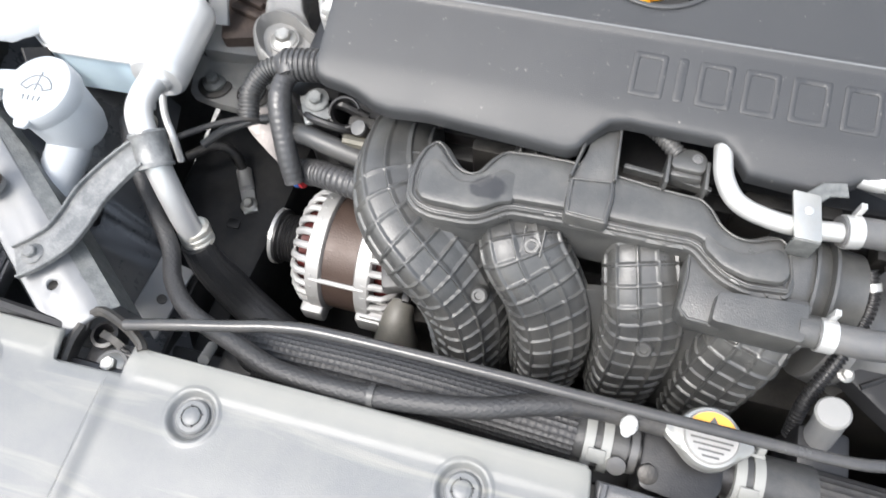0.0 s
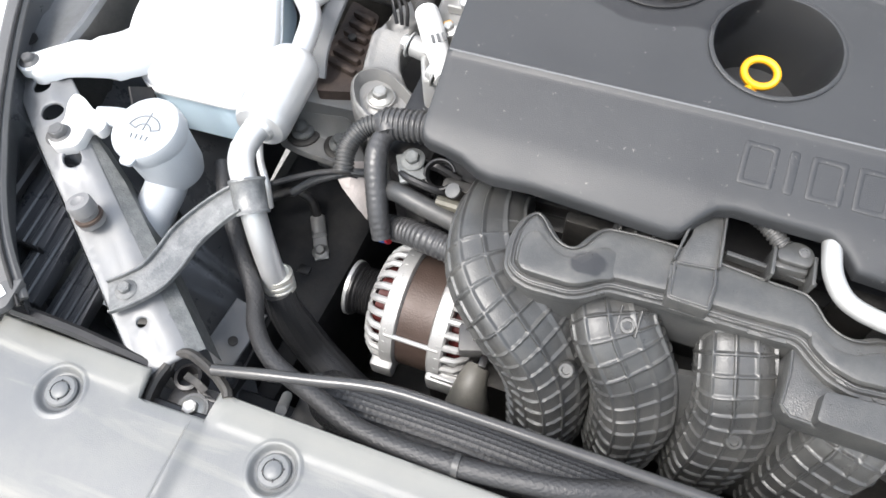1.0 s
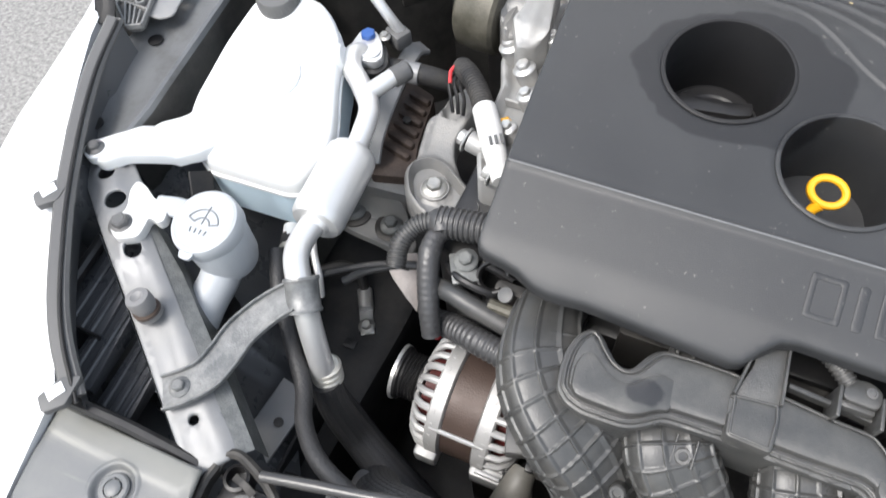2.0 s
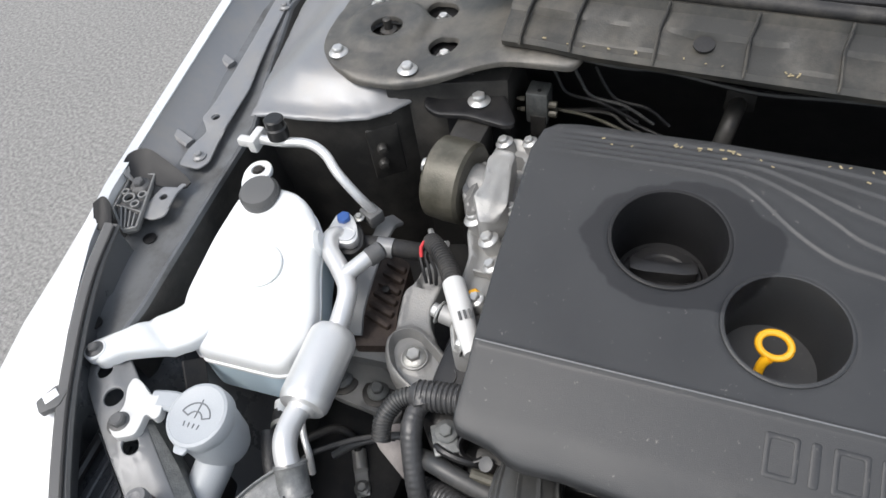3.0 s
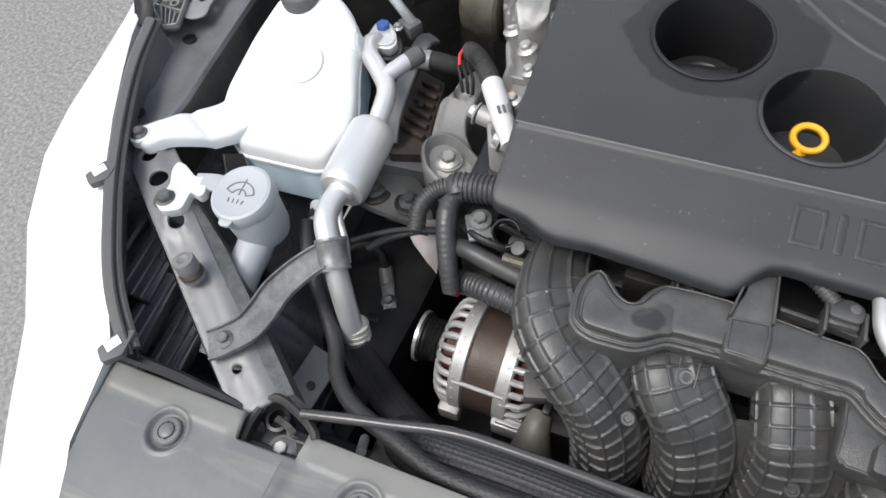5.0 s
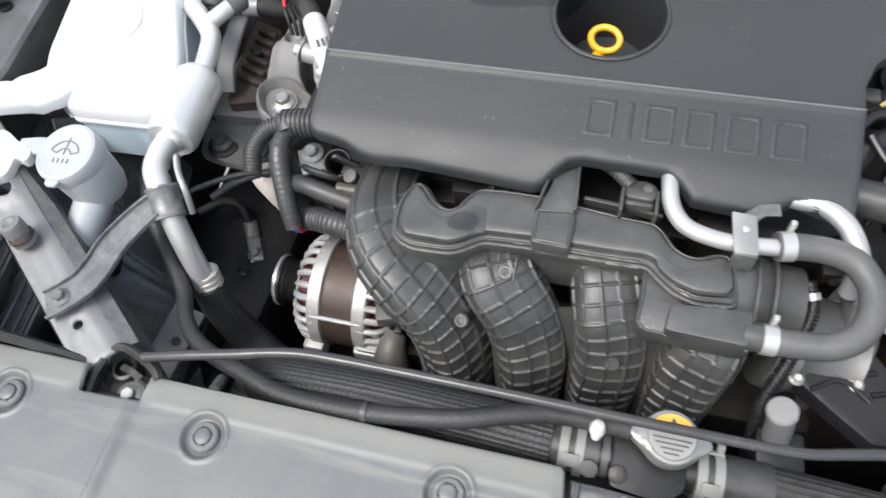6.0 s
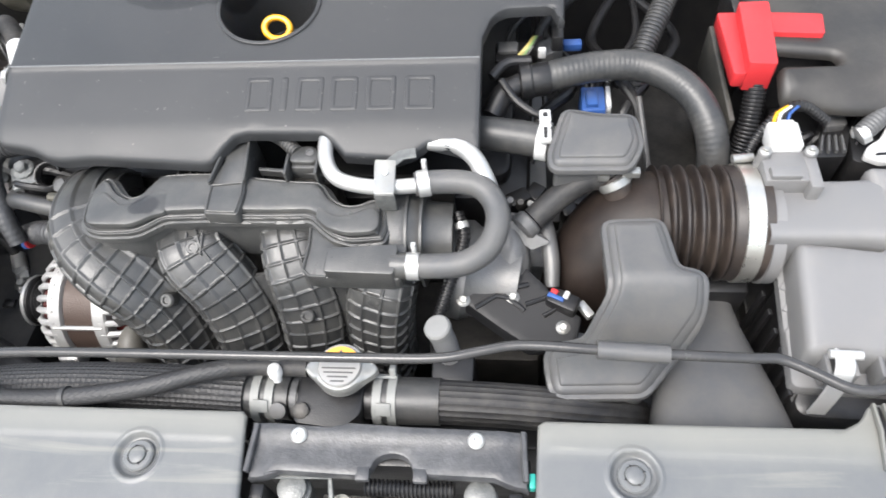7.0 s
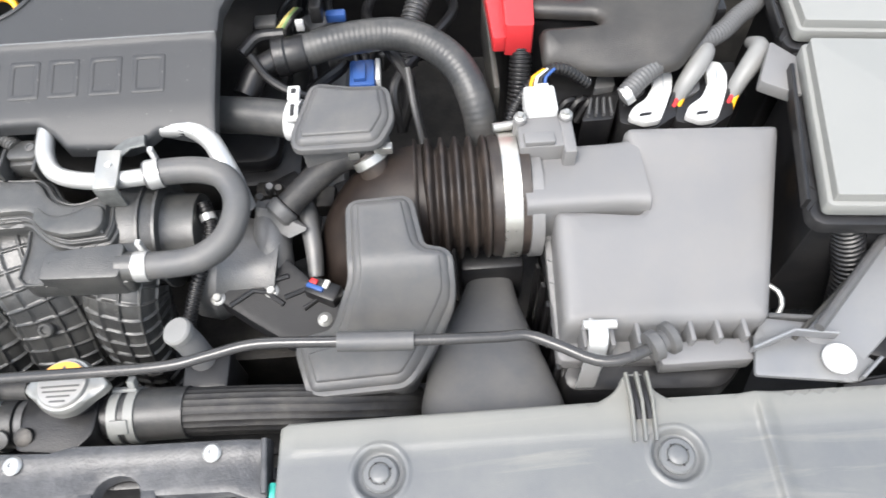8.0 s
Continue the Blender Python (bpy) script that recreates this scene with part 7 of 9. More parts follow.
def belt_harness():
    ob = thing("wiring_harness", (-0.45, 0.3, 0.7), "black corrugated wiring harness with taped joints", "wiring harness", "harnesses", move=(-0.004, 0.014, 0))
    C = (0.0036, 0.0007)
    part("elbow_tube", tube([(-0.497, 0.27, 0.775), (-0.498, 0.288, 0.79), (-0.487, 0.307, 0.8), (-0.468, 0.316, 0.804)], 0.0098, 18, corr=C), M_HOSE, ob)
    part("cross_tube", tube([(-0.468, 0.316, 0.804), (-0.445, 0.319, 0.806), (-0.405, 0.322, 0.81)], 0.0152, 20, corr=(0.0055, 0.0009)), M_TAPE, ob)
    part("drop_tube", tube([(-0.462, 0.312, 0.8), (-0.466, 0.296, 0.798), (-0.463, 0.276, 0.79), (-0.452, 0.247, 0.765), (-0.443, 0.228, 0.74)], [0.0095, 0.0112, 0.0108, 0.0105, 0.0095], 18, corr=(0.0065, 0.00012)), M_TAPE, ob)
    part("taped_joint", tube([(-0.474, 0.318, 0.803), (-0.464, 0.314, 0.805), (-0.459, 0.305, 0.803)], [0.0115, 0.014, 0.0115], 14), M_TAPE, ob, "taped branching joint")
    part("low_tube", tube([(-0.45, 0.251, 0.722), (-0.425, 0.245, 0.737), (-0.395, 0.234, 0.752), (-0.355, 0.226, 0.757)], 0.0132, 18, corr=(0.006, 0.0005)), M_TAPE, ob)
    part("water_hose", tube([(-0.452, 0.268, 0.765), (-0.435, 0.262, 0.775), (-0.41, 0.256, 0.775), (-0.365, 0.25, 0.768)], 0.0098, 16), M_HOSE, ob, "smooth black coolant hose")
    bolt(ob, (-0.43, 0.291, 0.793), (0, -0.2, 1), 0.0075, M_BRKT)
    part("bolt_plate", box(0.026, 0.034, 0.005, 0.002, Matrix.Translation((-0.43, 0.285, 0.788)) @ Matrix.Rotation(0.5, 4, "Z")), M_BRKT, ob)
    part("clamp_ring", sweep([Vector((-0.4 + 0.014 * math.cos(a), 0.285 + 0.012 * math.sin(a), 0.79 + 0.006 * math.sin(a))) for a in np.linspace(0.4, 5.6, 20)], lambda i: oval(0.003, 0.008, 8)), M_BLACK, ob)
    part("cable_a", tube([(-0.45, 0.29, 0.775), (-0.43, 0.272, 0.79), (-0.4, 0.27, 0.785), (-0.385, 0.28, 0.77)], 0.004, 8), M_BLACK, ob)
    part("cable_b", tube([(-0.44, 0.3, 0.765), (-0.415, 0.3, 0.78), (-0.385, 0.298, 0.77)], 0.005, 8), M_BLACK, ob)
    part("steel_stub", tube([(-0.395, 0.262, 0.78), (-0.36, 0.26, 0.782)], 0.006, 10), M_OLIVE, ob)
    part("stub_washer", lathe([(0.0075, 0), (0.0075, 0.003), (0.004, 0.004)], 16, facing((-0.382, 0.272, 0.788), (-0.3, -0.3, 1))), M_CAPGREY, ob)
    for k in range(3):
        part("plug", box(0.022, 0.02, 0.03, 0.003, Matrix.Translation((-0.42 + 0.025 * k, 0.272 + 0.006 * k, 0.745)) @ Matrix.Rotation(0.2 * k, 4, "Z")), M_BLACK, ob)
    part("blue_tape", lathe([(0.0065, 0), (0.0065, 0.007)], 12, facing((-0.449, 0.238, 0.724), (1, 0, 0.3))), M_BLUE, ob, "blue tape band")
    part("red_tape", lathe([(0.0068, 0), (0.0068, 0.003)], 12, facing((-0.442, 0.237, 0.728), (1, 0, 0.3))), M_RED, ob, "red tape band")


belt_harness()


def cover_harness():
    ob = thing("wiring_harness", (-0.47, 0.45, 0.78), "black corrugated cable tube with a white paper tag", "wiring harness", "harnesses")
    part("tube", tube([(-0.523, 0.512, 0.822), (-0.508, 0.497, 0.83), (-0.488, 0.474, 0.834), (-0.472, 0.45, 0.836)], 0.0105, 18, corr=(0.0042, 0.0009)), M_RUBBER, ob)
    part("tag", tube([(-0.473, 0.452, 0.836), (-0.456, 0.425, 0.838), (-0.44, 0.398, 0.84), (-0.424, 0.372, 0.838)], [0.0125, 0.0128, 0.0115, 0.009], 18), M_WHITE, ob, "white paper tag wound round it")
    for k in range(3):
        part("print_bar", box(0.003, 0.011, 0.001, 0.0002, Matrix.Translation((-0.4435 + 0.0045 * k - 0.004, 0.404 + 0.003 * k, 0.8525)) @ Matrix.Rotation(0.55, 4, "Z")), M_CAPGREY, ob)
    part("red_wire", tube([(-0.514, 0.505, 0.828), (-0.526, 0.508, 0.828), (-0.531, 0.5, 0.825), (-0.528, 0.49, 0.818)], 0.0022, 8), M_RED, ob, "red wire")
    for k in range(3):
        part("loose_wire", tube([(-0.525 + 0.004 * k, 0.513, 0.818), (-0.533 + 0.006 * k, 0.498, 0.814), (-0.526 + 0.008 * k, 0.484, 0.806), (-0.52 + 0.006 * k, 0.475, 0.79)], 0.0022, 8), M_BLACK, ob)
    part("yellow_wire", tube([(-0.46, 0.44, 0.828), (-0.447, 0.452, 0.83), (-0.44, 0.44, 0.825)], 0.0035, 8), M_YELLOW, ob, "yellow wire")


cover_harness()


def earth_strap():
    ob = thing("earth_cable", (-0.58, 0.29, 0.5), "black earth cable with a crimped lug on the frame", "cable", move=(0.0005, 0.007, -0.003))
    part("cable", tube([(-0.66, 0.313, 0.6), (-0.632, 0.336, 0.6), (-0.61, 0.338, 0.59), (-0.598, 0.326, 0.564)], 0.0062, 12), M_RUBBER, ob)
    # bright zinc makes up for light reaching this low ferrule and lug
    part("ferrule", lathe([(0.01, 0), (0.01, 0.028), (0.007, 0.029)], 16, facing((-0.601, 0.329, 0.564), (0.5, -0.85, -0.05))), M_ZINC, ob, "ferrule with light put into its colour")
    part("lug", box(0.018, 0.035, 0.003, 0.001, Matrix.Translation((-0.579, 0.29, 0.56)) @ Matrix.Rotation(0.53, 4, "Z")), M_ZINC, ob, "ring lug with light put into its colour")
    bolt(ob, (-0.576, 0.284, 0.5615), size=0.007, material=M_STEEL)
    part("foil_tag", loft([[(-0.522, 0.288, 0.752), (-0.509, 0.302, 0.757), (-0.488, 0.314, 0.752)], [(-0.511, 0.279, 0.742), (-0.499, 0.285, 0.747), (-0.484, 0.295, 0.742)], [(-0.491, 0.269, 0.725), (-0.486, 0.266, 0.726), (-0.478, 0.262, 0.72)]]), M_FOIL, ob, "crumpled silver foil tag", 60)
    part("thin_cable", tube([(-0.56, 0.26, 0.735), (-0.54, 0.275, 0.745), (-0.51, 0.29, 0.752), (-0.49, 0.297, 0.752)], 0.0045, 10), M_HOSE, ob)


earth_strap()


def side_frame():
    ob = thing("side_frame", (-0.6, 0.2, 0.4), "dark painted frame member beside the alternator", "frame member")
    part("member", prism([(-0.66, 0.05), (-0.545, 0.06), (-0.53, 0.3), (-0.515, 0.9), (-0.68, 0.9), (-0.68, 0.2)], 0.3, 0.555, 0.012), M_FRAME, ob)
    part("brace", strip([(-0.607, 0.075, 0.612), (-0.602, 0.1, 0.616), (-0.59, 0.171, 0.625)], 0.04, 0.004, (0.25, 0, 1), 0.001), M_PRIMER, ob, "silver painted brace plate")
    part("brace_hole", lathe([(0.0055, 0), (0.0055, 0.0015), (0.0035, 0.0018)], 16, facing((-0.592, 0.128, 0.6215), (0.25, 0, 1))), M_DARKSTEEL, ob)
    part("brace_web", prism([(-0.572, 0.06), (-0.572, 0.17), (-0.568, 0.17), (-0.568, 0.06)], 0.54, 0.612, 0.001), M_FRAME, ob)
    part("post", prism([(-0.6, 0.05), (-0.5, 0.05), (-0.49, 0.09), (-0.6, 0.09)], 0.3, 0.6, 0.008), M_FRAME, ob)
    for x, y in ((-0.585, 0.262), (-0.55, 0.18), (-0.556, 0.12)):
        part("slot", box(0.016, 0.012, 0.002, 0.0005, Matrix.Translation((x, y, 0.557))), M_BLACK, ob)
    part("pin", tube([(-0.478, 0.075, 0.7), (-0.466, 0.055, 0.73)], 0.005, 12), M_ZINC, ob, "bright steel pin")


side_frame()
single("fan_shroud", prism(fillet([(-0.47, 0.045), (0.5, 0.045), (0.5, 0.1), (-0.47, 0.11)], 0.01, 3), 0.3, 0.69, 0.006), M_BLACK, "black plastic radiator fan shroud", "fan shroud")


# ---- pipes in front of the cover ----
def coolant_pipes():
    ob = thing("coolant_pipe", (0, 0.26, 0.82), "bright bent metal coolant pipes with clips", "coolant pipe")
    part("pipe", tube([(-0.078, 0.305, 0.853), (-0.077, 0.285, 0.853), (-0.0735, 0.264, 0.851), (-0.062, 0.247, 0.849), (-0.04, 0.239, 0.848), (-0.01, 0.2375, 0.847), (0.03, 0.243, 0.845)], 0.0074, 16, 0.004), M_ZINC, ob)
    part("loop_pipe", tube([(0.005, 0.292, 0.85), (0.028, 0.287, 0.852), (0.048, 0.284, 0.852), (0.065, 0.271, 0.85), (0.075, 0.255, 0.844), (0.082, 0.243, 0.83), (0.085, 0.236, 0.8)], 0.0085, 16, 0.004), M_ZINC, ob, "bright looped pipe")
    part("saddle", prism(fillet([(-0.026, 0.262), (-0.006, 0.261), (-0.004, 0.222), (-0.023, 0.222)], 0.002, 3), 0.8545, 0.8575, 0.0008), M_STEEL, ob, "galvanised saddle plate")
    part("saddle_stud", lathe([(0.0032, 0), (0.0032, 0.0012), (0.002, 0.002)], 14, Matrix.Translation((-0.014, 0.246, 0.8575))), M_ZINC, ob)
    part("saddle_front", box(0.019, 0.003, 0.024, 0.0008, Matrix.Translation((-0.0135, 0.2225, 0.844))), M_BRKT, ob)
    part("saddle_arm", strip([(-0.012, 0.258, 0.855), (-0.002, 0.268, 0.856), (0.012, 0.27, 0.857)], 0.012, 0.003), M_BRKT, ob)


coolant_pipes()


def u_hose():
    ob = thing("coolant_hose", (0.05, 0.2, 0.8), "black rubber hose bent in a U between clips", "hose")
    part("hose", tube([(0.012, 0.242, 0.845), (0.03, 0.2455, 0.844), (0.055, 0.246, 0.843), (0.075, 0.24, 0.841), (0.087, 0.223, 0.838), (0.089, 0.205, 0.835), (0.083, 0.186, 0.831), (0.07, 0.173, 0.828), (0.05, 0.167, 0.825), (0.008, 0.167, 0.822)], 0.0113, 22, 0.004), M_GREY, ob)
    for x, y, z, way in ((0.02, 0.2435, 0.8445, (1, 0.2, 0)), (0.014, 0.167, 0.8225, (1, 0, 0))):
        c = part("hose_clip", lathe([(0.0115, -0.0055), (0.0127, -0.0055), (0.0127, 0.0055), (0.0115, 0.0055)], 26, facing((x, y, z), way)), M_ZINC, ob, "bright spring clip")
        part("clip_tail", box(0.0045, 0.005, 0.016, 0.0008, Matrix.Translation((x + 0.001, y + 0.011, z + 0.012))), M_ZINC, c)
    part("corrugated_cable", tube([(0.05, 0.235, 0.81), (0.056, 0.215, 0.8), (0.05, 0.19, 0.79), (0.04, 0.165, 0.775), (0.03, 0.14, 0.75), (0.03, 0.12, 0.72)], 0.0055, 12, corr=(0.0036, 0.0007)), M_BLACK, ob, "thin corrugated cable")
    part("cable_clip", lathe([(0.007, 0), (0.007, 0.006)], 12, facing((0.053, 0.226, 0.806), (0.3, -0.8, -0.4))), M_ZINC, ob)


u_hose()


def throttle_body():
    ob = thing("throttle_body", (0.1, 0.18, 0.65), "grey cast throttle body with a black cover plate", "throttle body")
    part("casting", lathe([(0.05, -0.05), (0.052, -0.03), (0.046, -0.02), (0.046, 0.01), (0.05, 0.02)], 32, facing((0.085, 0.21, 0.735), (1, -0.1, -0.15))), M_THROTTLE, ob, "dull grey casting")
    tri = fillet([(0.051, 0.174), (0.079, 0.197), (0.091, 0.2045), (0.103, 0.206), (0.116, 0.199), (0.133, 0.183), (0.149, 0.164), (0.168, 0.152), (0.162, 0.128), (0.118, 0.124), (0.085, 0.145), (0.056, 0.165)], 0.004, 3)
    lean = lambda x, y: 0.769 - 0.25 * (0.2 - y)  # noqa: E731
    part("cover_plate", plate(tri[::-1], lean, 0.02, step=0.006, rnd=0.002), M_WELL, ob, "black moulded gear cover")
    part("cover_rim", strip([(x, y, lean(x, y) + 0.001) for x, y in tri[:16]], 0.004, 0.005, (0, 0, 1), 0.0015), M_BLACK, ob, "raised rim of the cover")
    for path in (((0.067, 0.159), (0.087, 0.171), (0.099, 0.169), (0.114, 0.157)), ((0.115, 0.163), (0.136, 0.17), (0.145, 0.16), (0.132, 0.152)), ((0.073, 0.178), (0.093, 0.187)), ((0.1, 0.178), (0.118, 0.182))):
        part("cover_rib", strip([(x, y, lean(x, y) + 0.001) for x, y in path], 0.0045, 0.005, (0, 0, 1), 0.0018), M_BLACK, ob)
    for x, y in ((0.097, 0.191), (0.103, 0.17), (0.0555, 0.1665), (0.15, 0.142)):
        bolt(ob, (x, y, lean(x, y)), (0, -0.25, 1), 0.0042, M_STEEL)
    part("cast_cone", tube([(0.103, 0.198, 0.75), (0.1025, 0.212, 0.768), (0.102, 0.228, 0.778), (0.1, 0.248, 0.778)], [0.017, 0.0175, 0.015, 0.013], 22), M_THROTTLE, ob, "pale cast shoulder")
    part("fin_a", loft([[(0.092, 0.247, 0.793), (0.092, 0.237, 0.797), (0.093, 0.226, 0.785)], [(0.111, 0.241, 0.795), (0.112, 0.23, 0.799), (0.112, 0.216, 0.785)], [(0.124, 0.229, 0.79), (0.126, 0.221, 0.792), (0.121, 0.211, 0.782)], [(0.137, 0.2185, 0.788), (0.137, 0.217, 0.788), (0.136, 0.2155, 0.786)]]), M_THROTTLE, ob, "pointed cast tongue", 50)
    part("cast_neck", tube([(0.125, 0.256, 0.77), (0.134, 0.24, 0.775), (0.14, 0.21, 0.77), (0.141, 0.186, 0.755)], [0.012, 0.009, 0.008, 0.007], 16), M_THROTTLE, ob)
    for k in range(5):
        part("small_fitting", lathe([(0.0045, -0.01), (0.0045, 0.003), (0.0032, 0.005)], 12, facing((0.088 + 0.011 * k, 0.262 + 0.007 * (k % 2), 0.776 + 0.006 * (k % 3)), (0.4 - 0.2 * k, -0.3, 1))), M_THROTTLE if k % 2 else M_DARKSTEEL, ob)
    plug = part("plug", box(0.03, 0.018, 0.016, 0.003, Matrix.Translation((0.15, 0.165, 0.762)) @ Matrix.Rotation(-0.45, 4, "Z")), M_BLACK, ob, "black plug")
    part("blue_lock", box(0.016, 0.0045, 0.004, 0.001, Matrix.Translation((0.143, 0.166, 0.77)) @ Matrix.Rotation(-0.45, 4, "Z")), M_BLUE, plug, "blue lock")
    part("red_lock", box(0.007, 0.005, 0.004, 0.001, Matrix.Translation((0.142, 0.172, 0.77)) @ Matrix.Rotation(-0.45, 4, "Z")), M_RED, plug, "red lock")
    part("red_lock_end", box(0.005, 0.008, 0.005, 0.001, Matrix.Translation((0.153, 0.168, 0.77)) @ Matrix.Rotation(-0.45, 4, "Z")), M_WHITE, plug)
    part("small_hose", tube([(0.122, 0.236, 0.797), (0.138, 0.249, 0.804), (0.155, 0.261, 0.811), (0.175, 0.268, 0.82), (0.194, 0.266, 0.826)], 0.0122, 18), M_RUBBER, ob, "short black vacuum hose")
    part("hose_joint", lathe([(0.0105, 0), (0.0142, 0.003), (0.0142, 0.012), (0.0125, 0.014)], 18, facing((0.11, 0.227, 0.792), (0.75, 0.65, 0.3))), M_GREY, ob)


throttle_body()


def vent_knob():
    ob = thing("vent_knob", (0.05, 0.115, 0.72), "grey moulded vent knob on a black stub", "vent knob", move=(-0.0045, 0.001, -0.004))
    part("head", lathe([(0.011, -0.006), (0.0125, -0.004), (0.0125, 0.001), (0.011, 0.003), (0.002, 0.0035)], 26, facing((0.04, 0.122, 0.793), (-0.25, 0.0, 1))), M_KNOB, ob)
    part("stub", tube([(0.04, 0.122, 0.79), (0.045, 0.119, 0.77), (0.05, 0.112, 0.73)], 0.0115, 18), M_BOX, ob)
    part("base", box(0.04, 0.035, 0.06, 0.004, Matrix.Translation((0.052, 0.105, 0.72))), M_BLACK, ob)


vent_knob()


# ---- air intake ----
def air_duct():
    ob = thing("air_duct", (0.22, 0.24, 0.65), "dark brown rubber air duct with bellows", "air duct")
    # elbow takes the darker rubber, which stands in for shade by the throttle
    part("elbow", tube([(0.25, 0.247, 0.775), (0.225, 0.246, 0.771), (0.205, 0.239, 0.759), (0.189, 0.227, 0.738), (0.179, 0.217, 0.71), (0.174, 0.21, 0.67)], [0.0525, 0.0525, 0.05, 0.0475, 0.046, 0.045], 44, 0.006), M_ELBOW, ob, "grimy elbow, coloured darker for shade")
    prof = []
    for k in range(61):
        s = k / 60
        prof.append((0.0515 + 0.0054 * math.copysign(abs(math.cos(2 * math.pi * s * 5.5)) ** 0.6, math.cos(2 * math.pi * s * 5.5)), 0.069 * s))
    part("bellows", lathe(prof, 56, facing((0.236, 0.247, 0.776), (1, 0, 0))), M_DUCT, ob, "ribbed bellows", 50)
    part("collar", lathe([(0.054, 0), (0.056, 0.003), (0.056, 0.034), (0.05, 0.036)], 48, facing((0.302, 0.247, 0.776), (1, 0, 0))), M_DUCT, ob)
    band = part("clamp_band", lathe([(0.0563, 0), (0.0579, 0.0005), (0.0579, 0.0155), (0.0563, 0.016)], 48, facing((0.3115, 0.247, 0.776), (1, 0, 0.0))), M_CLAMP, ob, "wide bright hose clamp")
    part("clamp_screw", tube([(0.309, 0.289, 0.822), (0.328, 0.291, 0.822)], 0.0045, 12), M_STEEL, band)
    part("branch", tube([(0.205, 0.25, 0.8), (0.2, 0.26, 0.818), (0.193, 0.266, 0.826)], 0.014, 22), M_DUCT, ob, "moulded branch")
    cl = part("branch_clip", lathe([(0.0148, 0), (0.0158, 0.001), (0.0158, 0.008), (0.0148, 0.009)], 24, facing((0.2, 0.26, 0.818), (-0.4, 0.5, 0.6))), M_STEEL, ob, "bright worm clip")
    part("clip_screw", box(0.016, 0.008, 0.008, 0.001, Matrix.Translation((0.211, 0.262, 0.836))), M_STEEL, cl)
    part("clip_screw_end", box(0.01, 0.008, 0.008, 0.001, Matrix.Translation((0.186, 0.259, 0.835))), M_STEEL, cl)
    part("throttle_band", lathe([(0.0515, 0), (0.053, 0.001), (0.053, 0.011), (0.0515, 0.012)], 36, facing((0.141, 0.204, 0.69), (-0.25, -0.25, -1))), M_STEEL, ob)
    part("band_screw", box(0.008, 0.018, 0.008, 0.001, Matrix.Translation((0.172, 0.162, 0.752)) @ Matrix.Rotation(0.6, 4, "Z")), M_ZINC, ob)


air_duct()


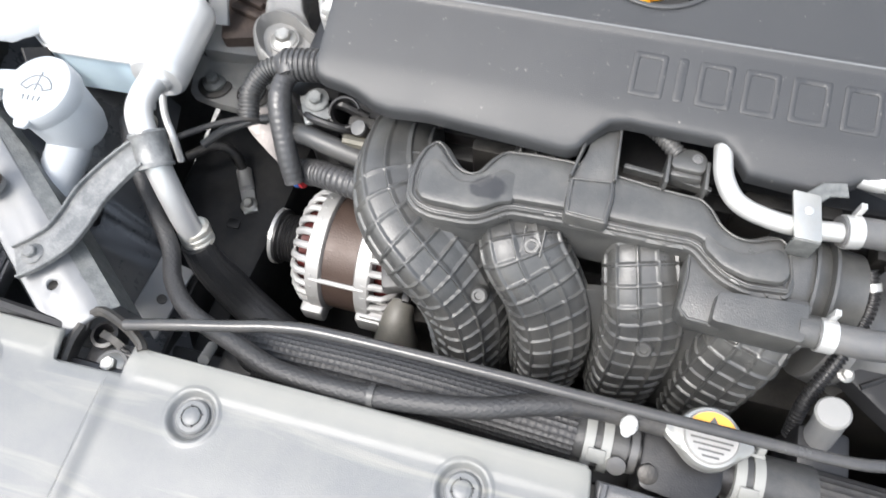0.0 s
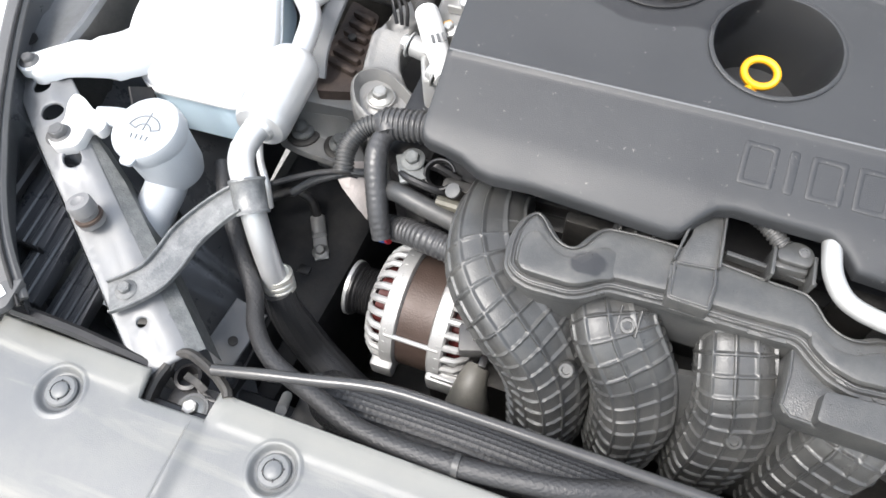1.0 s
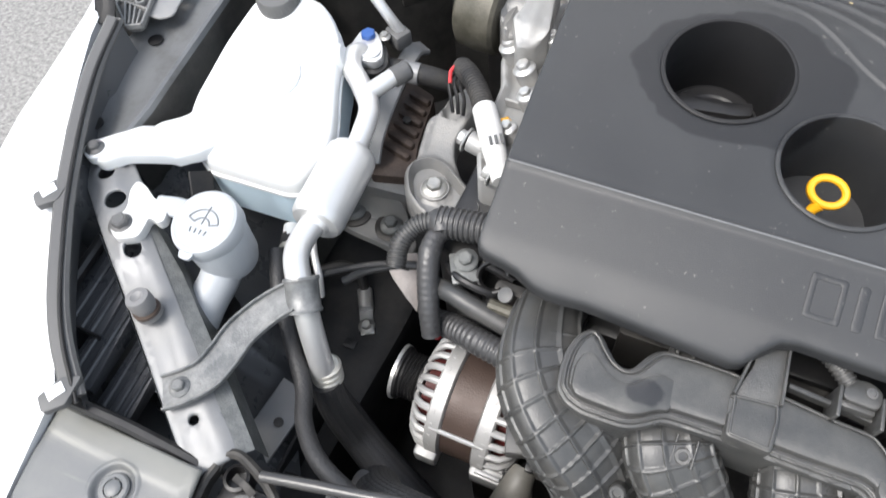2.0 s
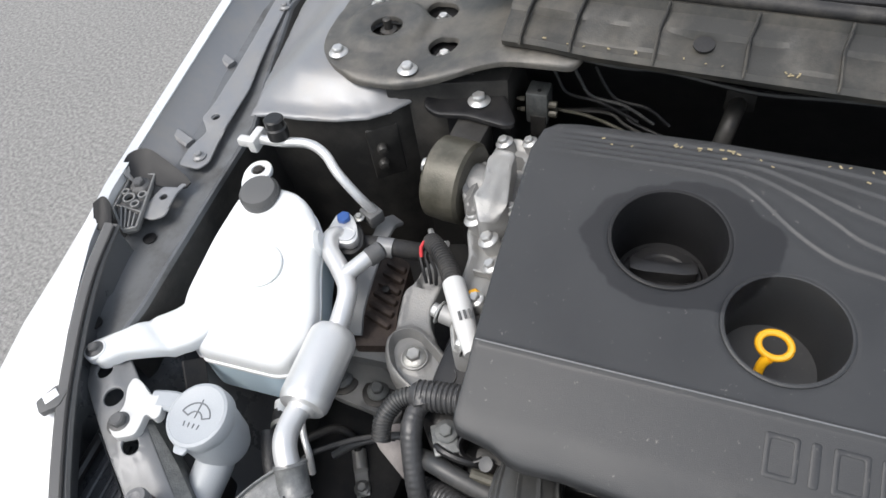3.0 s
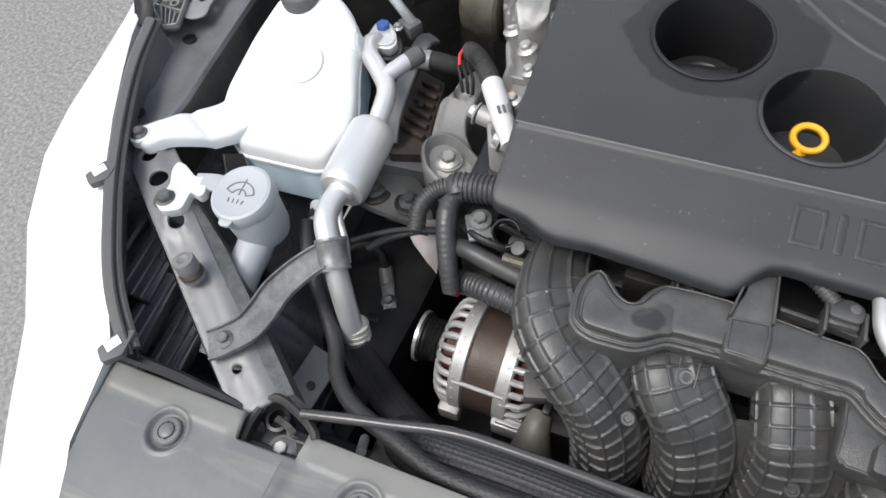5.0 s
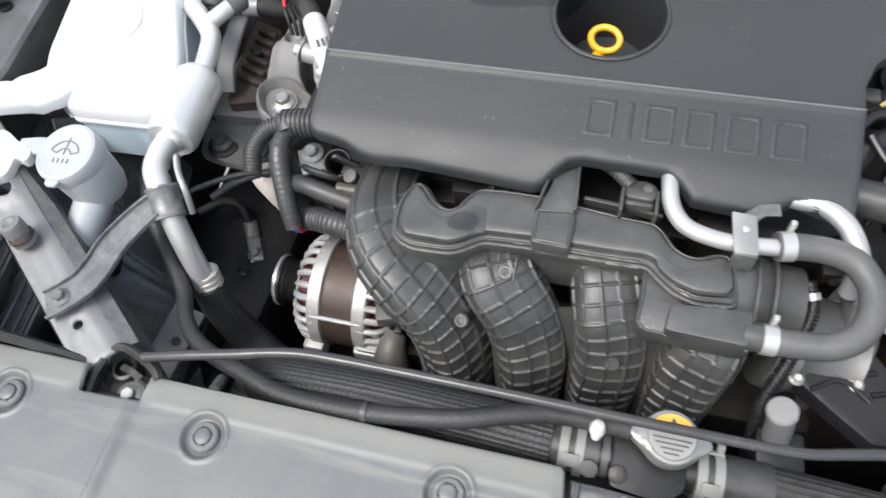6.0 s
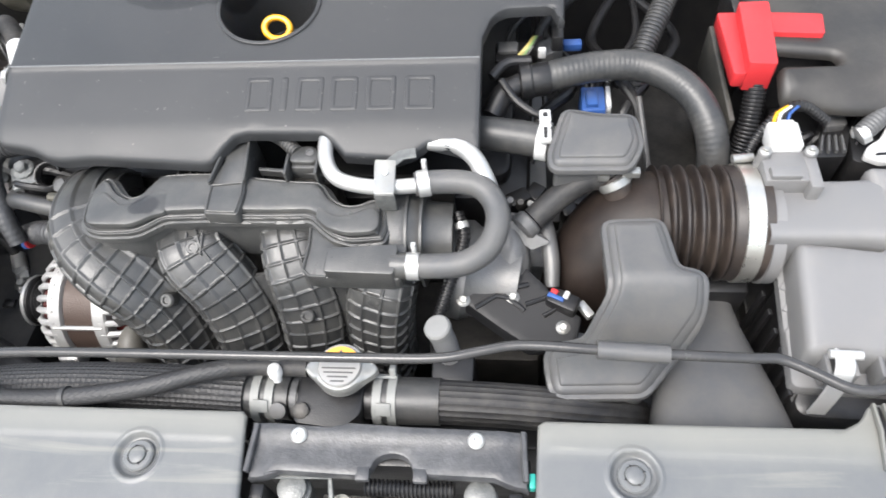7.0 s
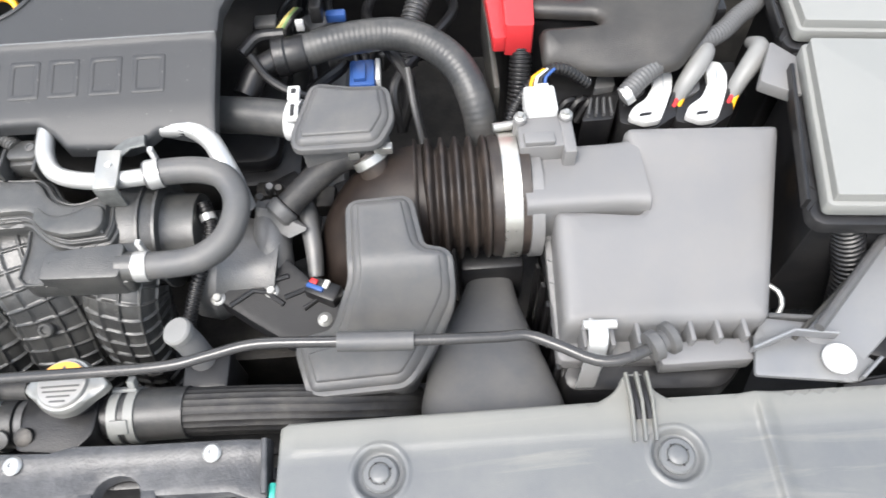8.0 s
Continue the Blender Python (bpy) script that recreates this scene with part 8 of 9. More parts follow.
def air_box():
    ob = thing("air_box", (0.45, 0.18, 0.6), "grey plastic air filter box with clips", "air filter box")
    lid = fillet([(0.35, 0.105), (0.516, 0.1), (0.562, 0.27), (0.424, 0.277), (0.43, 0.196), (0.354, 0.205)], 0.008, 4)
    zt = lambda x, y: 0.79 + 0.22 * (y - 0.105)  # noqa: E731
    part("lid", plate(lid, zt, 0.04, step=0.012, rnd=0.008), M_BOX, ob, "", 50)
    neck = []
    for x, h in ((0.33, 0.0), (0.37, 0.0), (0.405, 0.0), (0.42, 0.001), (0.434, 0.005)):
        w = 0.066 + 1.5 * h
        neck.append([(x, 0.234 + a, 0.793 + b + h * 0.2) for a, b in oval(w, 0.058, 32, 7.0)] + [(x, 0.234 + oval(w, 0.058, 32, 7.0)[0][0], 0.793 + h * 0.2)])
    part("sensor_tube", loft(neck), M_BOX, ob, "rounded square air sensor tube", 50)
    part("tube_ring", lathe([(0.045, 0), (0.052, 0.001), (0.052, 0.012), (0.045, 0.013)], 40, facing((0.334, 0.24, 0.775), (1, 0, 0))), M_BOX, ob)
    part("lid_rim", plate([(x, y) for x, y in fillet([(0.347, 0.09), (0.505, 0.084), (0.521, 0.098), (0.566, 0.274), (0.42, 0.281), (0.424, 0.2), (0.349, 0.209)], 0.008, 4)], lambda x, y: 0.752 + 0.2 * (y - 0.1), 0.014, step=0.02, rnd=0.003), M_BOX, ob)
    for k in range(7):
        x = 0.366 + 0.0215 * k
        part("lid_tooth", box(0.004, 0.02, 0.026, 0.001, Matrix.Translation((x, 0.097, 0.773))), M_BOX, ob)
    part("front_ledge", box(0.075, 0.02, 0.02, 0.003, Matrix.Translation((0.463, 0.082, 0.764))), M_BOX, ob)
    part("base", plate(fillet([(0.352, 0.07), (0.49, 0.064), (0.53, 0.11), (0.565, 0.285), (0.43, 0.29), (0.42, 0.21), (0.354, 0.2)], 0.014, 4), lambda x, y: 0.738 + 0.2 * (y - 0.1), 0.22, step=0.03, rnd=0.006), M_BLACK, ob, "black lower half of the box")
    for k in range(6):
        part("base_rib", box(0.004, 0.11, 0.14, 0.001, Matrix.Translation((0.349, 0.14, 0.67)) @ Matrix.Rotation(0.02 * k, 4, "Z") @ Matrix.Translation((0, -0.05 + 0.02 * k, 0)) @ Matrix.Scale(0.05, 4, (0, 1, 0))), M_BLACK, ob)
    clip = part("clip", strip([(0.376, 0.104, 0.793), (0.375, 0.096, 0.797), (0.374, 0.086, 0.79), (0.372, 0.079, 0.765), (0.37, 0.074, 0.73)], 0.016, 0.003, (0, -0.7, 0.7), 0.001, True), M_PIPE, ob, "bright spring clip")
    part("clip_bar", tube([(0.364, 0.102, 0.7955), (0.39, 0.101, 0.7955)], 0.004, 12), M_PIPE, clip)
    part("side_clip", tube([(0.527, 0.138, 0.776), (0.536, 0.13, 0.775), (0.537, 0.119, 0.772), (0.53, 0.11, 0.768), (0.521, 0.108, 0.766), (0.527, 0.138, 0.776)], 0.0022, 10), M_STEEL, ob, "bright wire clip")
    sensor = part("air_sensor", box(0.042, 0.034, 0.03, 0.002, Matrix.Translation((0.349, 0.266, 0.825))), M_BOX, ob, "grey air flow sensor")
    part("sensor_side", box(0.011, 0.044, 0.034, 0.002, Matrix.Translation((0.3705, 0.263, 0.824))), M_BOX, sensor)
    part("sensor_step", box(0.026, 0.012, 0.006, 0.001, Matrix.Translation((0.345, 0.256, 0.842))), M_BOX, sensor)
    for x in (0.331, 0.371):
        part("sensor_lug", lathe([(0.006, 0), (0.006, 0.026), (0.004, 0.028)], 14, Matrix.Translation((x, 0.279, 0.818))), M_BOX, sensor)
        bolt(sensor, (x, 0.279, 0.8455), size=0.0035, material=M_STEEL)
    part("sensor_plug", box(0.028, 0.03, 0.022, 0.003, Matrix.Translation((0.351, 0.297, 0.838))), M_WHITE, sensor, "white plug")
    part("plug_latch", box(0.012, 0.012, 0.006, 0.001, Matrix.Translation((0.353, 0.304, 0.85))), M_WHITE, sensor)
    part("sensor_cable", tube([(0.4, 0.328, 0.83), (0.378, 0.331, 0.846), (0.362, 0.329, 0.848), (0.342, 0.318, 0.838), (0.326, 0.298, 0.822), (0.32, 0.27, 0.79)], 0.0048, 10, corr=(0.004, 0.0006)), M_BLACK, sensor)
    for k, m in enumerate((M_YELLOW, M_WHITE, M_BLACK, M_BLUE)):
        part("sensor_wire", tube([(0.345 + 0.004 * k, 0.311, 0.842), (0.346 + 0.004 * k, 0.319, 0.85), (0.358 + 0.003 * k, 0.327, 0.852)], 0.0016, 6), m, sensor)


air_box()


def resonator(name, outline, zf, label, depth):
    ob = thing(name, (sum(p[0] for p in outline) / len(outline), sum(p[1] for p in outline) / len(outline), 0.7), label, "resonator", "resonators")
    o = fillet(outline, 0.008, 4)
    part("rim", plate(shrunk(o, -0.004), lambda x, y: zf(x, y) - 0.005, 0.006, step=0.006, rnd=0.002), M_GREY, ob, "moulded seam")
    part("top", plate(o, zf, 0.012, step=0.009, rnd=0.006), M_GREY, ob, "", 50)
    part("field", plate(shrunk(o, 0.0065), lambda x, y: zf(x, y) + 0.0022, 0.006, step=0.006, rnd=0.0018), M_GREY, ob, "", 50)
    part("body", plate(shrunk(o, 0.003), lambda x, y: zf(x, y) - 0.009, depth, step=0.02, rnd=0.003), M_GREY, ob)


RES = [(0.183, 0.203), (0.231, 0.205), (0.239, 0.157), (0.26, 0.152), (0.261, 0.124), (0.218, 0.078), (0.14, 0.075), (0.133, 0.106), (0.166, 0.11), (0.186, 0.136)]
resonator("air_resonator", RES[::-1], lambda x, y: 0.845 - 0.085 * step01(0.15, 0.08, y), "grey plastic L-shaped air resonator", 0.05)
CAP = [(0.152, 0.323), (0.184, 0.316), (0.215, 0.315), (0.219, 0.281), (0.207, 0.2565), (0.139, 0.2565), (0.137, 0.27)]
resonator("vacuum_tank", CAP, lambda x, y: 0.856 + 0.05 * (y - 0.25), "grey plastic wedge-shaped vacuum tank", 0.035)


def snorkel():
    ob = thing("intake_snorkel", (0.29, 0.12, 0.6), "grey flat plastic intake snorkel to the grille", "intake snorkel")
    rows = []
    for y, x0, x1, z in ((0.23, 0.278, 0.325, 0.70), (0.2, 0.28, 0.322, 0.715), (0.165, 0.266, 0.325, 0.724), (0.13, 0.247, 0.334, 0.73), (0.1, 0.236, 0.343, 0.733), (0.07, 0.229, 0.351, 0.734), (0.03, 0.226, 0.358, 0.734)):
        w = x1 - x0
        ringp = oval(w, 0.05, 32, 3.2)
        rows.append([((x0 + x1) / 2 + a, y, z - 0.02 + b) for a, b in ringp + ringp[:1]])
    part("duct", loft(rows), M_GREY, ob, "", 50)
    part("throat", box(0.06, 0.05, 0.07, 0.005, Matrix.Translation((0.302, 0.215, 0.705))), M_BLACK, ob)


snorkel()


# ---- battery corner ----
def big_hose():
    ob = thing("cable_conduit", (0.2, 0.37, 0.75), "thick black corrugated cable conduit in an arch", "cable conduit")
    part("conduit", tube([(0.125, 0.384, 0.835), (0.155, 0.39, 0.84), (0.19, 0.396, 0.842), (0.228, 0.396, 0.842), (0.258, 0.382, 0.84), (0.283, 0.356, 0.833), (0.297, 0.325, 0.815), (0.302, 0.305, 0.78), (0.302, 0.3, 0.73)], 0.0155, 24, corr=(0.0052, 0.00008)), M_HOSE, ob)
    part("joint", lathe([(0.012, 0), (0.0185, 0.002), (0.0185, 0.012), (0.017, 0.014), (0.0175, 0.03), (0.0165, 0.032)], 26, facing((0.108, 0.382, 0.835), (1, 0.12, 0.06))), M_BLACK, ob, "black moulded end joint")
    part("entry", tube([(0.112, 0.382, 0.834), (0.092, 0.37, 0.83), (0.08, 0.35, 0.82)], 0.012, 14), M_BLACK, ob)
    part("strap_cable", tube([(0.08, 0.38, 0.845), (0.095, 0.395, 0.85), (0.12, 0.398, 0.85)], 0.0055, 10), M_BLACK, ob)
    part("loop_cable", tube([(0.09, 0.372, 0.848), (0.105, 0.352, 0.84), (0.122, 0.34, 0.835), (0.14, 0.335, 0.83)], 0.004, 10), M_BLACK, ob)


big_hose()


def heater_hose():
    ob = thing("heater_hose", (0.1, 0.325, 0.8), "black rubber heater hose with a white clamp", "hose", move=(0.002, -0.0105, 0))
    part("hose", tube([(0.06, 0.334, 0.825), (0.09, 0.328, 0.827), (0.12, 0.32, 0.829), (0.15, 0.314, 0.825)], 0.017, 24), M_HOSE, ob)
    c = part("clamp", lathe([(0.0178, -0.0055), (0.0192, -0.0055), (0.0192, 0.0055), (0.0178, 0.0055)], 28, facing((0.13, 0.318, 0.8285), (1, -0.25, 0))), M_WHITE, ob, "white painted clamp")
    for y in (0.332, 0.308):
        part("clamp_block", box(0.011, 0.016, 0.006, 0.0015, Matrix.Translation((0.131, y, 0.8475))), M_WHITE, c)
    part("clamp_window", box(0.004, 0.014, 0.0065, 0.0008, Matrix.Translation((0.131, 0.31, 0.8478))), M_BLACK, c)
    part("clamp_window_rear", box(0.005, 0.006, 0.0065, 0.0008, Matrix.Translation((0.131, 0.333, 0.8478))), M_BLACK, c)


heater_hose()


def battery():
    ob = thing("battery", (0.44, 0.43, 0.6), "black car battery with a red terminal cover", "battery")
    part("case", box(0.215, 0.13, 0.2, 0.006, Matrix.Translation((0.445, 0.475, 0.735))), M_BLACK, ob)
    part("hood", plate(fillet([(0.362, 0.35), (0.43, 0.34), (0.488, 0.342), (0.522, 0.375), (0.55, 0.43), (0.56, 0.53), (0.345, 0.53), (0.352, 0.41), (0.42, 0.4), (0.42, 0.385), (0.36, 0.385)], 0.01, 4), lambda x, y: 0.835 + 0.016 * step01(0.345, 0.375, y), 0.012, step=0.014, rnd=0.008), M_BATT, ob, "dark grey dusty top cover", 50)
    red = part("terminal_cover", prism(fillet([(0.331, 0.46), (0.327, 0.371), (0.353, 0.369), (0.361, 0.46)], 0.003, 3), 0.83, 0.866, 0.0025, 2), M_RED, ob, "red plastic terminal cover")
    part("cover_snout", prism(fillet([(0.313, 0.46), (0.316, 0.37), (0.328, 0.37), (0.332, 0.46)], 0.003, 3), 0.836, 0.853, 0.003), M_RED, red)
    part("cover_tail", prism(fillet([(0.36, 0.424), (0.41, 0.42), (0.414, 0.45), (0.362, 0.454)], 0.003, 3), 0.835, 0.857, 0.002), M_RED, red)
    part("side_slot", box(0.006, 0.14, 0.06, 0.002, Matrix.Translation((0.318, 0.41, 0.79))), M_APRON, ob, "dusty side bracket")
    part("lead", tube([(0.344, 0.38, 0.835), (0.343, 0.366, 0.815), (0.34, 0.35, 0.79), (0.334, 0.335, 0.755)], 0.0105, 14, corr=(0.004, 0.0006)), M_BLACK, ob, "black corrugated lead")


battery()


def control_unit():
    ob = thing("control_unit", (0.48, 0.37, 0.6), "black control unit with two white-levered plugs", "control unit")
    part("case", box(0.2, 0.05, 0.13, 0.004, Matrix.Translation((0.48, 0.385, 0.7))), M_BLACK, ob)

    for q in (0.0, 0.0525):
        shift = lambda pts: fillet([(x + q, y - 0.05 * q) for x, y in pts], 0.004, 3)  # noqa: E731
        plug = part("plug", prism(shift([(0.432, 0.307), (0.462, 0.296), (0.488, 0.312), (0.499, 0.352), (0.482, 0.38), (0.452, 0.372), (0.437, 0.34)]), 0.74, 0.797, 0.003), M_BLACK, ob, "black multi-pin plug")
        part("plug_face", prism(shift([(0.447, 0.333), (0.462, 0.34), (0.465, 0.358), (0.453, 0.357)]), 0.796, 0.801, 0.001), M_CAPGREY, plug)
        for k in range(3):
            part("plug_rib", strip([(0.44 + q + 0.006 * k, 0.327 + 0.004 * k, 0.798), (0.446 + q + 0.006 * k, 0.345 + 0.004 * k, 0.798)], 0.0018, 0.004), M_CAPGREY, plug)
        lever = part("lever", prism(shift([(0.4375, 0.305), (0.452, 0.297), (0.467, 0.299), (0.477, 0.318), (0.486, 0.337), (0.4905, 0.355), (0.488, 0.37), (0.478, 0.373), (0.4715, 0.366), (0.47, 0.345), (0.459, 0.327), (0.4445, 0.317)]), 0.799, 0.8065, 0.002, 2), M_WHITE, plug, "white locking lever")
        part("lever_hole", prism(shift([(0.447, 0.3045), (0.459, 0.3055), (0.461, 0.309), (0.45, 0.3085)]), 0.8062, 0.807, 0.0002), M_BLACK, lever)
        part("lever_groove", strip([(0.468 + q, 0.318, 0.807), (0.4775 + q, 0.336, 0.807), (0.481 + q, 0.358, 0.807)], 0.0014, 0.001), M_FILLER, lever)
        part("sheath", tube([(0.488 + q, 0.326, 0.785), (0.497 + q, 0.338, 0.806), (0.51 + q, 0.352, 0.818), (0.521 + q, 0.368, 0.822), (0.522 + q, 0.388, 0.81)], [0.005, 0.008, 0.0098, 0.0095, 0.006], 14), M_KNOB, plug, "pale wire wrap")
        for m, d in ((M_RED, 0.0), (M_YELLOW, 0.005), (M_BLACK, -0.005)):
            part("wire", tube([(0.484 + q + d, 0.317, 0.788), (0.488 + q + d, 0.325, 0.797), (0.494 + q + d, 0.334, 0.803)], 0.0024, 8), m, plug)
    relay = part("relay", prism(fillet([(0.425, 0.379), (0.437, 0.377), (0.439, 0.345), (0.427, 0.312), (0.396, 0.311), (0.41, 0.34)], 0.004, 3), 0.75, 0.797, 0.003), M_BLACK, ob, "black relay plug")
    for k in range(4):
        part("relay_rib", strip([(0.403 + 0.0075 * k, 0.316, 0.799), (0.409 + 0.006 * k, 0.336, 0.799)], 0.0025, 0.006), M_CAPGREY, relay)
    part("relay_cover", prism(fillet([(0.412, 0.343), (0.433, 0.346), (0.434, 0.372), (0.424, 0.374)], 0.003, 3), 0.796, 0.806, 0.002), M_GREY, relay)
    part("relay_pin", box(0.006, 0.01, 0.008, 0.001, Matrix.Translation((0.441, 0.34, 0.8))), M_WHITE, relay)
    for k in range(4):
        part("dark_cable", tube([(0.375 + 0.012 * k, 0.34, 0.765), (0.39 + 0.012 * k, 0.35, 0.785), (0.41 + 0.01 * k, 0.35, 0.775)], 0.0045, 8), M_BLACK, ob)


control_unit()


def loom():
    ob = thing("cable_loom", (0.52, 0.4, 0.78), "grey corrugated cable loom over the control unit", "cable loom")
    part("conduit", tube([(0.437, 0.325, 0.815), (0.457, 0.341, 0.823), (0.485, 0.36, 0.826), (0.512, 0.374, 0.826), (0.539, 0.387, 0.826), (0.562, 0.408, 0.826), (0.592, 0.436, 0.826), (0.62, 0.5, 0.83)], 0.0095, 18, corr=(0.0038, 0.0002)), M_CAPGREY, ob)
    part("split_end", lathe([(0.004, 0), (0.0095, 0.002), (0.0095, 0.01)], 16, facing((0.433, 0.322, 0.813), (0.8, 0.3, 0.4))), M_ZINC, ob)


loom()


def fuse_box(name, corners, z, label):
    (x0, y0), (x1, y1) = corners[0], corners[2]
    ob = thing(name, ((x0 + x1) / 2, (y0 + y1) / 2, 0.6), label, "fuse box", "fuse boxes")
    o = fillet(corners, 0.007, 4)
    part("lid", prism(shrunk(o, 0.004), z - 0.02, z, 0.0035, 3), M_LIGHTBOX, ob, "pale grey lid")
    part("lid_rim", prism(o, z - 0.024, z - 0.0095, 0.002), M_LIGHTBOX, ob)
    part("skirt", plate(shrunk(o, -0.007), lambda x, y: z - 0.026, 0.012, step=0.03, rnd=0.003), M_BLACK, ob, "black skirt")
    part("case", plate(shrunk(o, 0.004), lambda x, y: z - 0.036, 0.16, step=0.03, rnd=0.003), M_BLACK, ob)
    part("side_rail", strip([(x0 - 0.01, y0 + 0.01, z - 0.02), (corners[3][0] - 0.012, corners[3][1] - 0.02, z - 0.02)], 0.004, 0.012), M_BLACK, ob)
    return ob


fb = fuse_box("fuse_box", [(0.557, 0.164), (0.74, 0.148), (0.74, 0.325), (0.593, 0.341)], 0.86, "black fuse box with a pale grey lid")
part("catch", prism(fillet([(0.552, 0.311), (0.576, 0.36), (0.598, 0.332), (0.584, 0.29)], 0.004, 3), 0.824, 0.837, 0.003), M_BOX, fb, "grey side catch")
part("drain_hose", tube([(0.585, 0.172, 0.825), (0.6, 0.164, 0.79), (0.613, 0.15, 0.75), (0.62, 0.13, 0.69)], 0.0135, 16, corr=(0.006, 0.0008)), M_BLACK, fb, "corrugated rubber drain")
part("drain_collar", lathe([(0.016, 0), (0.018, 0.002), (0.018, 0.012), (0.014, 0.014)], 20, facing((0.583, 0.173, 0.818), (0, 0.1, 1))), M_GREY, fb)
for k in range(3):
    part("yellow_tie", strip([(0.562 - 0.002 * k, 0.262 - 0.008 * k, 0.79), (0.566 - 0.002 * k, 0.258 - 0.008 * k, 0.76)], 0.004, 0.0015, (1, 0, 0.1)), M_YELLOW, fb, "yellow cable tie")
fuse_box("fuse_box", [(0.596, 0.357), (0.74, 0.34), (0.75, 0.45), (0.604, 0.46)], 0.86, "second smaller fuse box with a pale lid")


def rear_clutter():
    ob = thing("wiring_harness", (0.15, 0.42, 0.75), "black plugs and cables behind the engine cover", "wiring harness", "harnesses")
    part("plug_box", box(0.035, 0.03, 0.025, 0.003, Matrix.Translation((0.1, 0.432, 0.82))), M_BLACK, ob)
    part("plug_frame", box(0.022, 0.016, 0.006, 0.002, Matrix.Translation((0.096, 0.435, 0.834))), M_GREY, ob)
    for k, m in enumerate((mat("pale_yellow_wire", (0.42, 0.36, 0.12), 0.45), mat("pale_green_wire", (0.16, 0.26, 0.1), 0.45), M_BLACK)):
        part("wire", tube([(0.108 + 0.004 * k, 0.425, 0.832), (0.118 + 0.003 * k, 0.432, 0.84), (0.124 + 0.003 * k, 0.45, 0.835)], 0.0022, 8), m, ob)
    part("blue_plug", box(0.026, 0.036, 0.03, 0.003, Matrix.Translation((0.1875, 0.393, 0.785))), M_BLUE, ob, "blue plastic plug")
    part("blue_plug_latch", box(0.012, 0.022, 0.006, 0.001, Matrix.Translation((0.1855, 0.39, 0.802))), M_BLUE, ob)
    part("blue_plug_side", box(0.005, 0.03, 0.012, 0.001, Matrix.Translation((0.2035, 0.395, 0.795))), M_WHITE, ob)
    for k in range(3):
        part("blue_plug_wire", tube([(0.18 + 0.007 * k, 0.41, 0.788), (0.181 + 0.008 * k, 0.424, 0.79), (0.178 + 0.01 * k, 0.445, 0.78)], 0.002, 6), M_HOSE, ob)
    part("blue_clip", box(0.02, 0.01, 0.01, 0.002, Matrix.Translation((0.165, 0.442, 0.83))), M_BLUE, ob)
    part("red_plug", box(0.012, 0.02, 0.02, 0.002, Matrix.Translation((0.148, 0.436, 0.845))), M_BLACK, ob)
    part("white_cap", box(0.008, 0.005, 0.012, 0.001, Matrix.Translation((0.132, 0.42, 0.84))), M_WHITE, ob)
    part("upright_tube", tube([(0.232, 0.41, 0.79), (0.24, 0.44, 0.815), (0.262, 0.49, 0.835), (0.29, 0.56, 0.845), (0.31, 0.64, 0.83)], 0.012, 16, corr=(0.0045, 0.0009)), M_HOSE, ob, "black corrugated tube")
    wander = random.Random(7)
    for k in range(7):
        x = 0.13 + 0.018 * k
        part("cable", tube([(x + wander.uniform(-0.02, 0.02), 0.34 + wander.uniform(0, 0.03), 0.75), (x + wander.uniform(-0.02, 0.02), 0.38, 0.77 + wander.uniform(0, 0.03)), (x + wander.uniform(-0.03, 0.03), 0.43, 0.78 + wander.uniform(0, 0.03)), (x + wander.uniform(-0.04, 0.06), 0.5, 0.79), (x + wander.uniform(-0.04, 0.08), 0.6, 0.78)], wander.uniform(0.003, 0.007), 10), M_BLACK, ob)
    for k in range(5):
        part("junction", box(wander.uniform(0.018, 0.035), wander.uniform(0.018, 0.03), 0.025, 0.003, Matrix.Translation((0.14 + 0.022 * k, 0.46 + wander.uniform(-0.03, 0.05), 0.79 + wander.uniform(-0.02, 0.01))) @ Matrix.Rotation(wander.uniform(-0.6, 0.6), 4, "Z")), M_CAPGREY if k % 2 else M_GREY, ob)
    part("gearbox_arm", strip([(0.235, 0.39, 0.8), (0.24, 0.35, 0.78), (0.25, 0.31, 0.74)], 0.022, 0.006, (1, 0, 0.2), 0.002, True), M_GREY, ob, "grey lever arm")
    for k in range(6):
        part("fitting", box(0.022 + 0.004 * (k % 2), 0.018, 0.02, 0.003, Matrix.Translation((0.09 + 0.018 * k, 0.285 + 0.012 * (k % 3), 0.75 - 0.006 * k)) @ Matrix.Rotation(0.5 * k, 4, "Z")), M_BLACK if k % 3 else M_DARKSTEEL, ob)


rear_clutter()
# gearbox case coloured dark in place of the shade under the ducts
box_ = thing("gearbox", (0.28, 0.42, 0.26), "cast gearbox below the ducts, coloured dark for deep shade", "gearbox")
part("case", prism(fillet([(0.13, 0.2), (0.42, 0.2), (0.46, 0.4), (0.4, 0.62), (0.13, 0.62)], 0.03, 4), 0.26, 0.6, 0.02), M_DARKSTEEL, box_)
for k in range(5):
    part("case_rib", box(0.006, 0.16, 0.03, 0.002, Matrix.Translation((0.17 + 0.05 * k, 0.3, 0.605))), M_DARKSTEEL, box_)
part("bell_flange", prism(fillet([(0.12, 0.22), (0.145, 0.22), (0.145, 0.6), (0.12, 0.6)], 0.006, 3), 0.3, 0.64, 0.004), M_ALU, box_, "pale cast bell housing flange")
part("breather", tube([(0.3, 0.3, 0.6), (0.3, 0.3, 0.63), (0.31, 0.28, 0.64)], 0.006, 10), M_RUBBER, box_)


